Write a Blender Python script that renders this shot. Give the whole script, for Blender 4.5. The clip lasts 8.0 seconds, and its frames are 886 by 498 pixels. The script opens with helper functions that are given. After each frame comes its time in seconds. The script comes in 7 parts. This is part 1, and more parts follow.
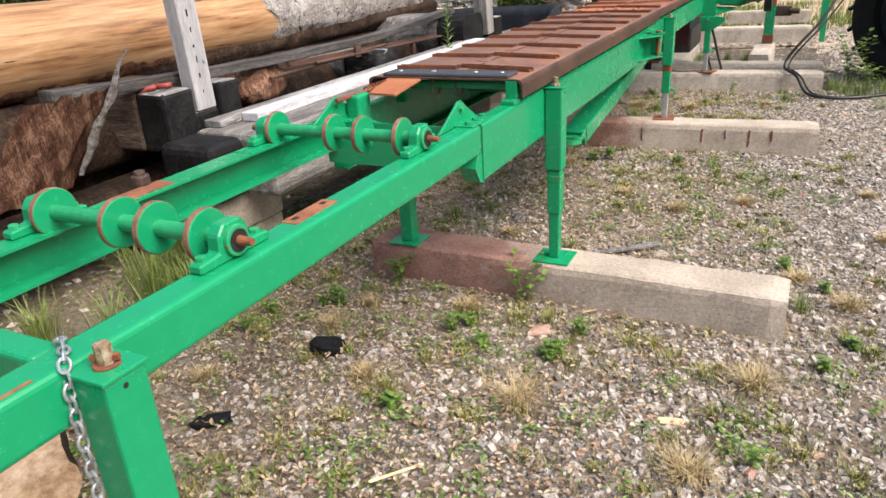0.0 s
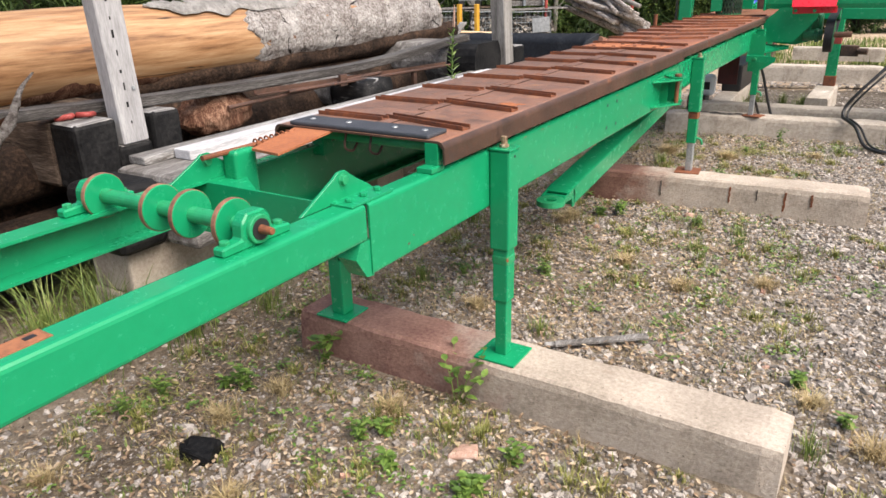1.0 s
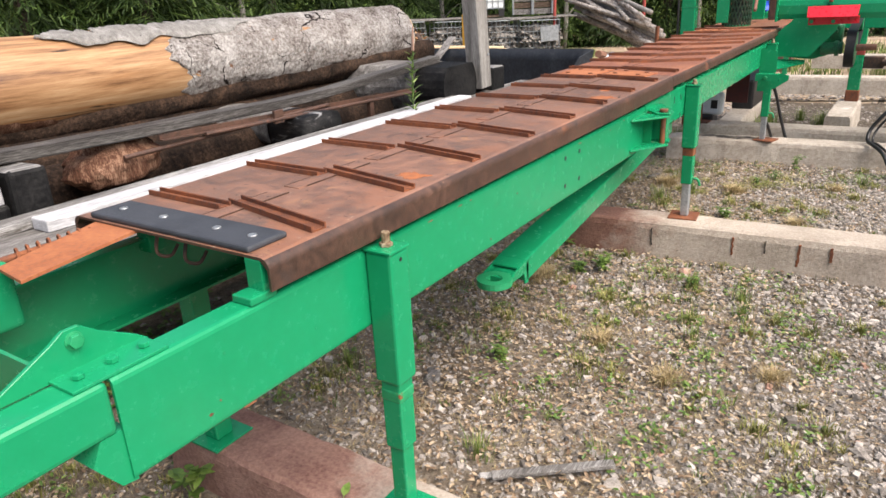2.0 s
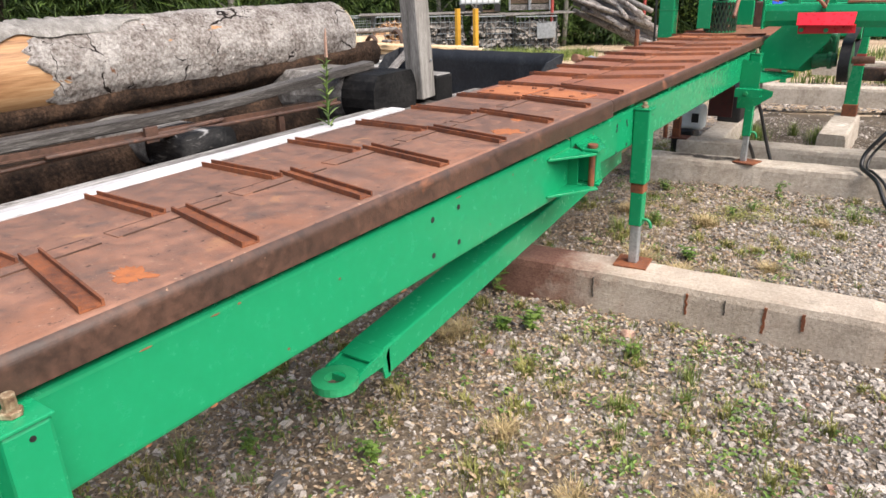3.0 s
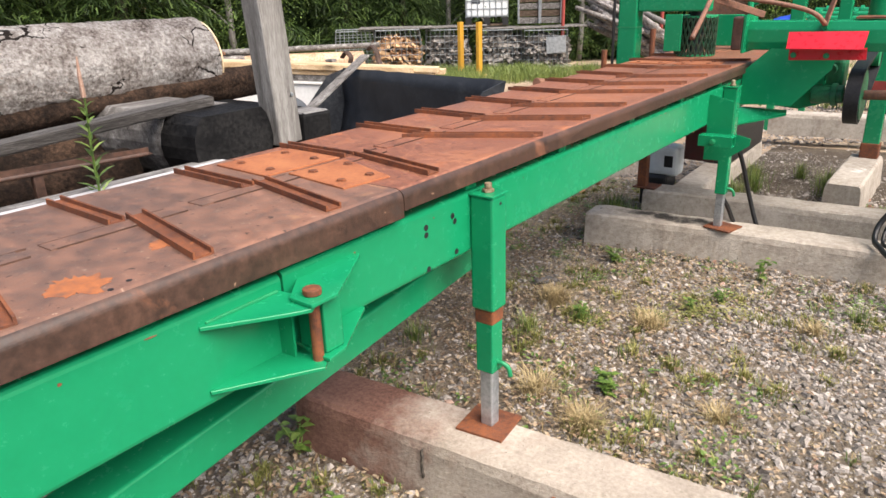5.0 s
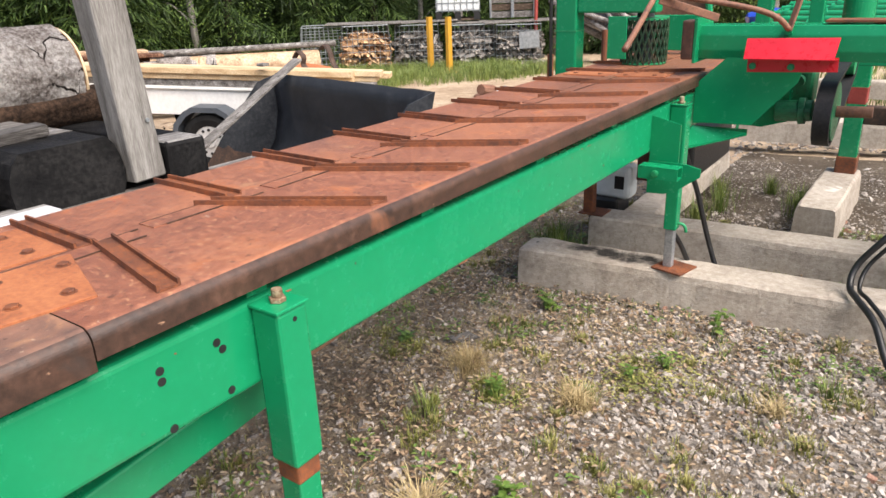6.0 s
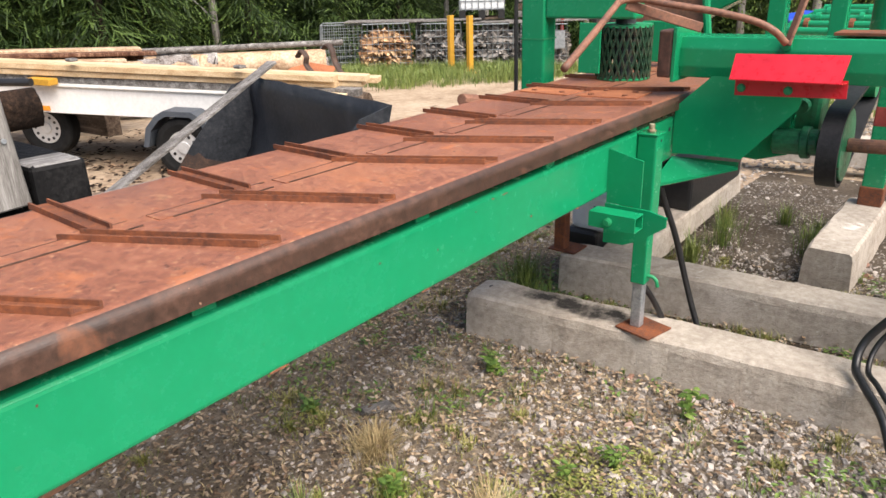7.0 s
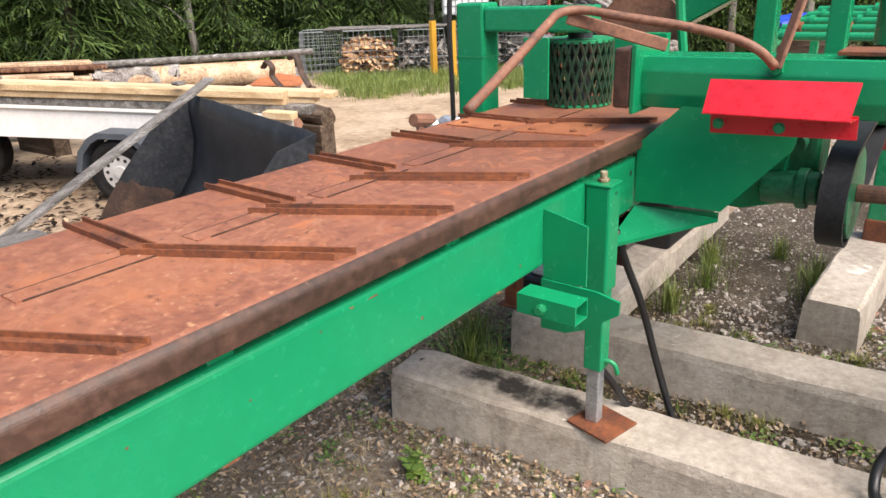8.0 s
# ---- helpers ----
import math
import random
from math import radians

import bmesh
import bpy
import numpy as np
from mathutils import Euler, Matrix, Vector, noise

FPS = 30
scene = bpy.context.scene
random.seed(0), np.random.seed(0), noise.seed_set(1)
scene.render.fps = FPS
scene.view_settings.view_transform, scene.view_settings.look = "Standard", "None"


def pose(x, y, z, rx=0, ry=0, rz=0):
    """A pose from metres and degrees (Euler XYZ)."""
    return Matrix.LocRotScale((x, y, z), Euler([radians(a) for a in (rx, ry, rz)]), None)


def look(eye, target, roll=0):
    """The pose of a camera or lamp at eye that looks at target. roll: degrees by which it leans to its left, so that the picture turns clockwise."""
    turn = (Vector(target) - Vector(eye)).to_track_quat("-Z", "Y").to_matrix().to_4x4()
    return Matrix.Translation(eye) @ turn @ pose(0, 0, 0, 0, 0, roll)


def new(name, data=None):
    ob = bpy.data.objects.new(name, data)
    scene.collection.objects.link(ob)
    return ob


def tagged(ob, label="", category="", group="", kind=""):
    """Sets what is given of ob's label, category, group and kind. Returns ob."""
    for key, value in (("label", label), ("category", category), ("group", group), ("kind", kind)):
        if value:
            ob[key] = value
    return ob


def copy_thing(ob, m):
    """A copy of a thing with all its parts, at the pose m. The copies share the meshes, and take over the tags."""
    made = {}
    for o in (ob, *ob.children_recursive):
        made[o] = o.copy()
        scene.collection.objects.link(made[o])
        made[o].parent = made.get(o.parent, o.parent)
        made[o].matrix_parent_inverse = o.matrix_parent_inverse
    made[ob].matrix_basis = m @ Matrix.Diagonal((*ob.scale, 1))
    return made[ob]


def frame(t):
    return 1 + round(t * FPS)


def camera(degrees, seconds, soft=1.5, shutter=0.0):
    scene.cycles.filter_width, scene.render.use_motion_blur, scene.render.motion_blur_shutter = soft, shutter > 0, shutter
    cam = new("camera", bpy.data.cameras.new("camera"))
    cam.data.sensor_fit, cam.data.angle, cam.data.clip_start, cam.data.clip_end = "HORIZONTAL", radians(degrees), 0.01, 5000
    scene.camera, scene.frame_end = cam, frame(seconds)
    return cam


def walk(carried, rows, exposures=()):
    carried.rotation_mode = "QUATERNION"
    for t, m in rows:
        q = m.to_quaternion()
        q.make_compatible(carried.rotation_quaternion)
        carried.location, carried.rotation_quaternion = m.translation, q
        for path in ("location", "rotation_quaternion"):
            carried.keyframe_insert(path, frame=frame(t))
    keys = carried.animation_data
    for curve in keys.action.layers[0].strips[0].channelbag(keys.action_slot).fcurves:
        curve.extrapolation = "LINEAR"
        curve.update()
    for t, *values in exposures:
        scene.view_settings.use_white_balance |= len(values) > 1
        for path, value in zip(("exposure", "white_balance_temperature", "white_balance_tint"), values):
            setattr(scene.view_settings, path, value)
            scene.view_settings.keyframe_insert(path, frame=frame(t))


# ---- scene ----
cam = camera(64.5, 8.0)
PATH = [
    (0, (-0.008, 0.03, 1.475), (-0.856, 1.666, 0.697), -3.6),
    (0.5, (0.089, 0.416, 1.481), (-0.876, 2.017, 0.77), -3.1),
    (1, (0.128, 0.816, 1.474), (-0.863, 2.393, 0.746), -1.6),
    (1.5, (0.061, 1.241, 1.513), (-0.933, 2.817, 0.787), -3.8),
    (1.7, (0.06, 1.399, 1.51), (-0.956, 2.968, 0.8), -3.7),
    (2.8, (0.107, 2.312, 1.511), (-0.971, 3.835, 0.789), -1.2),
    (3, (0.101, 2.484, 1.513), (-0.948, 4.025, 0.787), -1.7),
    (3.5, (0.174, 2.893, 1.492), (-0.973, 4.384, 0.812), -2.8),
    (4, (0.168, 3.24, 1.476), (-0.998, 4.691, 0.746), -2.3),
    (4.5, (0.089, 3.627, 1.475), (-1.026, 5.106, 0.721), -1.9),
    (4.6, (0.08, 3.696, 1.472), (-1.033, 5.185, 0.733), -2.3),
    (4.7, (0.081, 3.77, 1.467), (-1.052, 5.248, 0.738), -2.8),
    (5, (0.109, 4.017, 1.465), (-1.016, 5.517, 0.771), -1.8),
    (5.2, (0.085, 4.181, 1.472), (-1.001, 5.702, 0.761), -1.1),
    (6.3, (0.045, 5.025, 1.486), (-1.051, 6.538, 0.773), -2.4),
    (6.5, (0.053, 5.183, 1.478), (-1.062, 6.703, 0.812), -1.4),
    (7, (0.066, 5.518, 1.476), (-1.099, 6.977, 0.759), -1.7),
    (7.5, (-0.026, 5.868, 1.463), (-1.164, 7.35, 0.749), -0.6),
    (8, (-0.086, 6.189, 1.475), (-1.246, 7.656, 0.767), -2.4),
]
walk(cam, [(t, look(eye, target, roll)) for t, eye, target, roll in PATH])

# ---- light ----
world = bpy.data.worlds.new("world")
scene.world = world
world.use_nodes = True
wn = world.node_tree
sky = wn.nodes.new("ShaderNodeTexSky")
sky.sky_type = "NISHITA"
sky.sun_disc = False
sky.sun_elevation, sky.sun_rotation = radians(52), radians(100)
sky.air_density, sky.dust_density = 1.0, 5.0
wn.links.new(sky.outputs[0], wn.nodes["Background"].inputs[0])
wn.nodes["Background"].inputs[1].default_value = 0.105
sun_data = bpy.data.lights.new("sun", "SUN")
sun_data.energy, sun_data.angle, sun_data.color = 2.75, radians(56), (1.0, 0.925, 0.855)
sun = new("sun", sun_data)
sun.matrix_world = look((3.1, -0.55, 4.0), (0, 0, 0))
scene.view_settings.exposure = 1.06

# ---- building helpers ----
ORIGIN = {}


def part(name, bm, material, parent=None, label="", smooth=False):
    """One mesh object from a bmesh in world coordinates, under a thing or a part."""
    me = bpy.data.meshes.new(name)
    root = parent
    while root is not None and root.parent is not None:
        root = root.parent
    o = ORIGIN.get(root, Vector((0, 0, 0)))
    bmesh.ops.translate(bm, verts=bm.verts, vec=-o)
    bm.to_mesh(me)
    bm.free()
    if smooth:
        me.shade_smooth()
    me.materials.append(material)
    ob = new(name, me)
    if parent is not None:
        ob.parent = parent
    if label:
        tagged(ob, label)
    return ob


def thing(name, at, label, category, group="", kind=""):
    """An Empty at the thing's base that carries its parts."""
    ob = new(name)
    ob.empty_display_size = 0.1
    ob.location = at
    ORIGIN[ob] = Vector(at)
    return tagged(ob, label, category, group, kind)


def solid(name, at, bm, material, label, category, group="", kind="", smooth=False):
    """A thing that is one mesh, its origin at its base."""
    bmesh.ops.translate(bm, verts=bm.verts, vec=-Vector(at))
    me = bpy.data.meshes.new(name)
    bm.to_mesh(me)
    bm.free()
    if smooth:
        me.shade_smooth()
    me.materials.append(material)
    ob = new(name, me)
    ob.location = at
    ORIGIN[ob] = Vector(at)
    return tagged(ob, label, category, group, kind)


def put(bm, other, m=None):
    """Adds a bmesh to another, moved by m."""
    if m is not None:
        bmesh.ops.transform(other, matrix=m, verts=other.verts)
    me = bpy.data.meshes.new("tmp")
    other.to_mesh(me)
    other.free()
    bm.from_mesh(me)
    bpy.data.meshes.remove(me)
    return bm


def box(x0, y0, z0, x1, y1, z1, bevel=0.004, seg=2):
    bm = bmesh.new()
    bmesh.ops.create_cube(bm, size=1)
    bmesh.ops.scale(bm, vec=(abs(x1 - x0), abs(y1 - y0), abs(z1 - z0)), verts=bm.verts)
    bmesh.ops.translate(bm, vec=((x0 + x1) / 2, (y0 + y1) / 2, (z0 + z1) / 2), verts=bm.verts)
    if bevel:
        bmesh.ops.bevel(bm, geom=bm.edges[:], offset=bevel, segments=seg, profile=0.5, affect="EDGES")
    return bm


def bar(a, b, w, h, bevel=0.003, up=(0, 0, 1), seg=1):
    """A box of section w x h from a to b."""
    a, b = Vector(a), Vector(b)
    d = (b - a).normalized()
    side = d.cross(Vector(up)).normalized()
    top = side.cross(d)
    m = Matrix((side, d, top)).transposed().to_4x4()
    bm = box(-w / 2, 0, -h / 2, w / 2, (b - a).length, h / 2, bevel, seg)
    bmesh.ops.transform(bm, matrix=Matrix.Translation(a) @ m, verts=bm.verts)
    return bm


def rod(a, b, r, r2=None, n=16, bevel=0.0):
    """A capped cylinder from a to b."""
    a, b = Vector(a), Vector(b)
    bm = bmesh.new()
    bmesh.ops.create_cone(bm, cap_ends=True, segments=n, radius1=r, radius2=r if r2 is None else r2, depth=(b - a).length)
    if bevel:
        rim = [e for e in bm.edges if abs(e.verts[0].co.z - e.verts[1].co.z) < 1e-6]
        bmesh.ops.bevel(bm, geom=rim, offset=bevel, segments=2, profile=0.5, affect="EDGES")
    q = Vector((0, 0, 1)).rotation_difference(b - a)
    bmesh.ops.transform(bm, matrix=Matrix.Translation((a + b) / 2) @ q.to_matrix().to_4x4(), verts=bm.verts)
    return bm


def prism(points, direction, bevel=0.0):
    """A flat outline of 3D points pushed along a direction."""
    bm = bmesh.new()
    vs = [bm.verts.new(p) for p in points]
    f = bm.faces.new(vs)
    ext = bmesh.ops.extrude_face_region(bm, geom=[f])
    bmesh.ops.translate(bm, vec=direction, verts=[v for v in ext["geom"] if isinstance(v, bmesh.types.BMVert)])
    bmesh.ops.recalc_face_normals(bm, faces=bm.faces)
    if bevel:
        bmesh.ops.bevel(bm, geom=bm.edges[:], offset=bevel, segments=1, affect="EDGES")
    return bm


def ring(points, radii, n=10, cap=True, lump=0.0, seed=0, squash=1.0):
    """A tube along a line of points with a radius at each."""
    bm = bmesh.new()
    rows = []
    pts = [Vector(p) for p in points]
    ref = None
    for k, p in enumerate(pts):
        d = (pts[min(k + 1, len(pts) - 1)] - pts[max(k - 1, 0)]).normalized()
        if ref is None:
            ref = d.orthogonal().normalized() if abs(d.z) > 0.9 else d.cross(Vector((0, 0, 1))).normalized()
        u = (ref - d * ref.dot(d)).normalized()
        ref = u
        v = u.cross(d)
        row = []
        for i in range(n):
            a = 2 * math.pi * i / n
            r = radii[k] if hasattr(radii, "__len__") else radii
            if lump:
                r *= 1 + lump * noise.noise(Vector((math.cos(a) * 1.5 + seed, math.sin(a) * 1.5, k * 0.35 + seed)))
            row.append(bm.verts.new(p + (u * math.cos(a) + v * math.sin(a) * squash) * r))
        rows.append(row)
    for r0, r1 in zip(rows, rows[1:]):
        for i in range(n):
            bm.faces.new((r0[i], r0[(i + 1) % n], r1[(i + 1) % n], r1[i]))
    if cap:
        bm.faces.new(rows[0][::-1])
        bm.faces.new(rows[-1])
    bmesh.ops.recalc_face_normals(bm, faces=bm.faces)
    return bm


def curve_points(points, n=8):
    """Smooth line through points."""
    p = [Vector(q) for q in points]
    p = [p[0] * 2 - p[1]] + p + [p[-1] * 2 - p[-2]]
    out = []
    for k in range(1, len(p) - 2):
        for i in range(n):
            t = i / n
            out.append(0.5 * (2 * p[k] + (p[k + 1] - p[k - 1]) * t + (2 * p[k - 1] - 5 * p[k] + 4 * p[k + 1] - p[k + 2]) * t * t
                              + (3 * p[k] - p[k - 1] - 3 * p[k + 1] + p[k + 2]) * t ** 3))
    out.append(p[-2])
    return out


def hexbolt(at, r, h, axis=(0, 0, 1), washer=0.0):
    a, d = Vector(at), Vector(axis).normalized()
    bm = rod(a, a + d * h, r, n=6, bevel=r * 0.12)
    if washer:
        put(bm, rod(a, a + d * h * 0.25, washer, n=16))
    return bm


# ---- materials ----
def surf(name, colours, scale=6.0, fine=60.0, rough=(0.5, 0.8), metal=0.0, bump=0.25, bump_scale=None, stretch=(1, 1, 1), spots=None, island=0.0, object_random=0.0, spec=0.5, dist=0.01, cracks=None, end_stain=None, blot=None):
    """A node material: colours mixed by coarse and fine noise, optional spots (colour, scale, threshold, roughness), and bump."""
    m = bpy.data.materials.new(name)
    m.use_nodes = True
    nt = m.node_tree
    N, L = nt.nodes, nt.links
    bsdf = N["Principled BSDF"]
    bsdf.inputs["Metallic"].default_value = metal
    bsdf.inputs["Specular IOR Level"].default_value = spec
    tc = N.new("ShaderNodeTexCoord")
    mp = N.new("ShaderNodeMapping")
    mp.inputs["Scale"].default_value = stretch
    L.new(tc.outputs["Object"], mp.inputs[0])

    def nz(sc, detail=5.0, r=0.6, distort=0.0):
        n = N.new("ShaderNodeTexNoise")
        n.inputs["Scale"].default_value = sc
        n.inputs["Detail"].default_value = detail
        n.inputs["Roughness"].default_value = r
        n.inputs["Distortion"].default_value = distort
        L.new(mp.outputs[0], n.inputs["Vector"])
        return n.outputs["Fac"]

    a, b = nz(scale, 4.0, 0.6, 0.4), nz(fine, 6.0, 0.7)
    mixf = N.new("ShaderNodeMath")
    mixf.operation = "MULTIPLY_ADD"
    L.new(b, mixf.inputs[0])
    mixf.inputs[1].default_value = 0.72
    half = N.new("ShaderNodeMath")
    half.operation = "MULTIPLY"
    L.new(a, half.inputs[0])
    half.inputs[1].default_value = 0.58
    L.new(half.outputs[0], mixf.inputs[2])
    fac = mixf.outputs[0]
    if island or object_random:
        src = N.new("ShaderNodeNewGeometry").outputs["Random Per Island"] if island else N.new("ShaderNodeObjectInfo").outputs["Random"]
        am = N.new("ShaderNodeMath")
        am.operation = "MULTIPLY_ADD"
        L.new(src, am.inputs[0])
        am.inputs[1].default_value = island or object_random
        sub = N.new("ShaderNodeMath")
        sub.operation = "SUBTRACT"
        L.new(fac, sub.inputs[0])
        sub.inputs[1].default_value = (island or object_random) / 2
        L.new(sub.outputs[0], am.inputs[2])
        fac = am.outputs[0]
    ramp = N.new("ShaderNodeValToRGB")
    el = ramp.color_ramp.elements
    lo, hi = 0.50, 0.80
    while len(el) < len(colours):
        el.new(0.5)
    for k, c in enumerate(colours):
        el[k].position = lo + (hi - lo) * k / max(1, len(colours) - 1)
        el[k].color = (*c, 1)
    L.new(fac, ramp.inputs[0])
    col = ramp.outputs[0]
    rr = N.new("ShaderNodeMapRange")
    rr.inputs["To Min"].default_value, rr.inputs["To Max"].default_value = rough
    rr.inputs["From Min"].default_value, rr.inputs["From Max"].default_value = 0.35, 0.7
    L.new(b, rr.inputs[0])
    rgh = rr.outputs[0]
    for spot in spots or ():
        c, sc, th, sr = spot[:4]
        s = nz(sc, 6.0, 0.65, spot[4] if len(spot) > 4 else 0.6)
        st = N.new("ShaderNodeMapRange")
        st.inputs["From Min"].default_value, st.inputs["From Max"].default_value = th, th + (spot[5] if len(spot) > 5 else 0.03)
        L.new(s, st.inputs[0])
        mx = N.new("ShaderNodeMix")
        mx.data_type = "RGBA"
        L.new(st.outputs[0], mx.inputs["Factor"])
        L.new(col, mx.inputs[6])
        mx.inputs[7].default_value = (*c, 1)
        col = mx.outputs[2]
        mr = N.new("ShaderNodeMix")
        L.new(st.outputs[0], mr.inputs["Factor"])
        L.new(rgh, mr.inputs[2])
        mr.inputs[3].default_value = sr
        rgh = mr.outputs[0]
    if end_stain:
        reach, soft, dark, pale = end_stain
        sx = N.new("ShaderNodeSeparateXYZ")
        L.new(tc.outputs["Object"], sx.inputs[0])
        wv = N.new("ShaderNodeMath")
        wv.operation = "MULTIPLY_ADD"
        L.new(nz(5.0, 6.0, 0.7), wv.inputs[0])
        wv.inputs[1].default_value = 0.9
        L.new(sx.outputs["X"], wv.inputs[2])
        es = N.new("ShaderNodeMapRange")
        es.inputs["From Min"].default_value, es.inputs["From Max"].default_value = reach + 0.45 + soft, reach + 0.45 - soft
        L.new(wv.outputs[0], es.inputs[0])
        er = N.new("ShaderNodeValToRGB")
        er.color_ramp.elements[0].position, er.color_ramp.elements[1].position = 0.45, 0.8
        er.color_ramp.elements[0].color, er.color_ramp.elements[1].color = (*dark, 1), (*pale, 1)
        L.new(fac, er.inputs[0])
        em = N.new("ShaderNodeMix")
        em.data_type = "RGBA"
        L.new(es.outputs[0], em.inputs["Factor"])
        L.new(col, em.inputs[6])
        L.new(er.outputs[0], em.inputs[7])
        col = em.outputs[2]
    if blot:
        bx, by, rx, ry, colour = blot
        sb = N.new("ShaderNodeSeparateXYZ")
        L.new(tc.outputs["Object"], sb.inputs[0])
        total = None
        for axis, centre, reach in (("X", bx, rx), ("Y", by, ry)):
            off = N.new("ShaderNodeMath")
            off.operation = "MULTIPLY_ADD"
            L.new(sb.outputs[axis], off.inputs[0])
            off.inputs[1].default_value, off.inputs[2].default_value = 1 / reach, -centre / reach
            sq = N.new("ShaderNodeMath")
            sq.operation = "POWER"
            L.new(off.outputs[0], sq.inputs[0])
            sq.inputs[1].default_value = 2.0
            if total is None:
                total = sq.outputs[0]
            else:
                ad = N.new("ShaderNodeMath")
                L.new(total, ad.inputs[0])
                L.new(sq.outputs[0], ad.inputs[1])
                total = ad.outputs[0]
        wob = N.new("ShaderNodeMath")
        wob.operation = "MULTIPLY_ADD"
        L.new(nz(9.0, 7.0, 0.7), wob.inputs[0])
        wob.inputs[1].default_value = 4.5
        L.new(total, wob.inputs[2])
        bm_ = N.new("ShaderNodeMapRange")
        bm_.inputs["From Min"].default_value, bm_.inputs["From Max"].default_value = 3.5, 2.4
        L.new(wob.outputs[0], bm_.inputs[0])
        bx_ = N.new("ShaderNodeMix")
        bx_.data_type = "RGBA"
        L.new(bm_.outputs[0], bx_.inputs["Factor"])
        L.new(col, bx_.inputs[6])
        bx_.inputs[7].default_value = (*colour, 1)
        col = bx_.outputs[2]
    if cracks:
        cc, cscale, cwidth = cracks
        wob = N.new("ShaderNodeTexNoise")
        wob.inputs["Scale"].default_value = cscale * 1.6
        wob.inputs["Detail"].default_value = 6.0
        L.new(mp.outputs[0], wob.inputs["Vector"])
        push = N.new("ShaderNodeMix")
        push.data_type = "VECTOR"
        push.inputs[0].default_value = 0.18
        L.new(mp.outputs[0], push.inputs[4])
        L.new(wob.outputs["Color"], push.inputs[5])
        vor = N.new("ShaderNodeTexVoronoi")
        vor.feature = "DISTANCE_TO_EDGE"
        vor.inputs["Scale"].default_value = cscale
        L.new(push.outputs[1], vor.inputs["Vector"])
        wid = N.new("ShaderNodeMapRange")
        wid.inputs["From Min"].default_value, wid.inputs["From Max"].default_value = 0.47, 0.62
        wid.inputs["To Min"].default_value, wid.inputs["To Max"].default_value = 0.0, cwidth
        L.new(nz(cscale * 0.9, 3.0), wid.inputs[0])
        lt = N.new("ShaderNodeMath")
        lt.operation = "LESS_THAN"
        L.new(vor.outputs["Distance"], lt.inputs[0])
        L.new(wid.outputs[0], lt.inputs[1])
        cm = N.new("ShaderNodeMix")
        cm.data_type = "RGBA"
        L.new(lt.outputs[0], cm.inputs["Factor"])
        L.new(col, cm.inputs[6])
        cm.inputs[7].default_value = (*cc, 1)
        col = cm.outputs[2]
    L.new(col, bsdf.inputs["Base Color"])
    L.new(rgh, bsdf.inputs["Roughness"])
    if bump:
        bp = N.new("ShaderNodeBump")
        bp.inputs["Strength"].default_value = bump
        bp.inputs["Distance"].default_value = dist
        L.new(nz(bump_scale or fine, 8.0, 0.7), bp.inputs["Height"])
        L.new(bp.outputs[0], bsdf.inputs["Normal"])
    return m


RUSTC = (0.20, 0.065, 0.022)
M_GREEN = surf("green_paint", [(0.006, 0.222, 0.092), (0.007, 0.238, 0.099), (0.008, 0.252, 0.106)], 0.9, 25, (0.20, 0.30), bump=0,
               spots=[((0.02, 0.275, 0.13), 0.9, 0.58, 0.42, 0.5, 0.35), (RUSTC, 11, 0.80, 0.9), ((0.30, 0.10, 0.05), 48, 0.785, 0.9, 0.2, 0.02)], spec=0.45)
M_GREEN_WORN = surf("worn_green_paint", [(0.010, 0.19, 0.075), (0.014, 0.25, 0.10), (0.03, 0.29, 0.13)], 4, 60, (0.3, 0.55), bump=0.12,
                    spots=[(RUSTC, 14, 0.64, 0.9), ((0.06, 0.035, 0.02), 30, 0.7, 0.9)])
M_DECK = surf("rusty_deck_plate", [(0.105, 0.064, 0.050), (0.155, 0.087, 0.063), (0.205, 0.108, 0.074), (0.27, 0.140, 0.094)], 1.3, 18, (0.34, 0.56), bump=0.14, bump_scale=120,
              spots=[((0.33, 0.125, 0.056), 1.5, 0.54, 0.72, 0.2, 0.25), ((0.115, 0.080, 0.068), 1.0, 0.56, 0.40, 0.2, 0.25), ((0.31, 0.165, 0.093), 8, 0.62, 0.6, 0.5, 0.07), ((0.11, 0.075, 0.062), 5.0, 0.59, 0.5, 0.3, 0.10),
                     ((0.42, 0.31, 0.23), 75, 0.63, 0.7, 0.0, 0.05), ((0.05, 0.032, 0.026), 46, 0.62, 0.6, 0.0, 0.05), ((0.42, 0.13, 0.04), 16, 0.70, 0.85, 0.4, 0.03)])
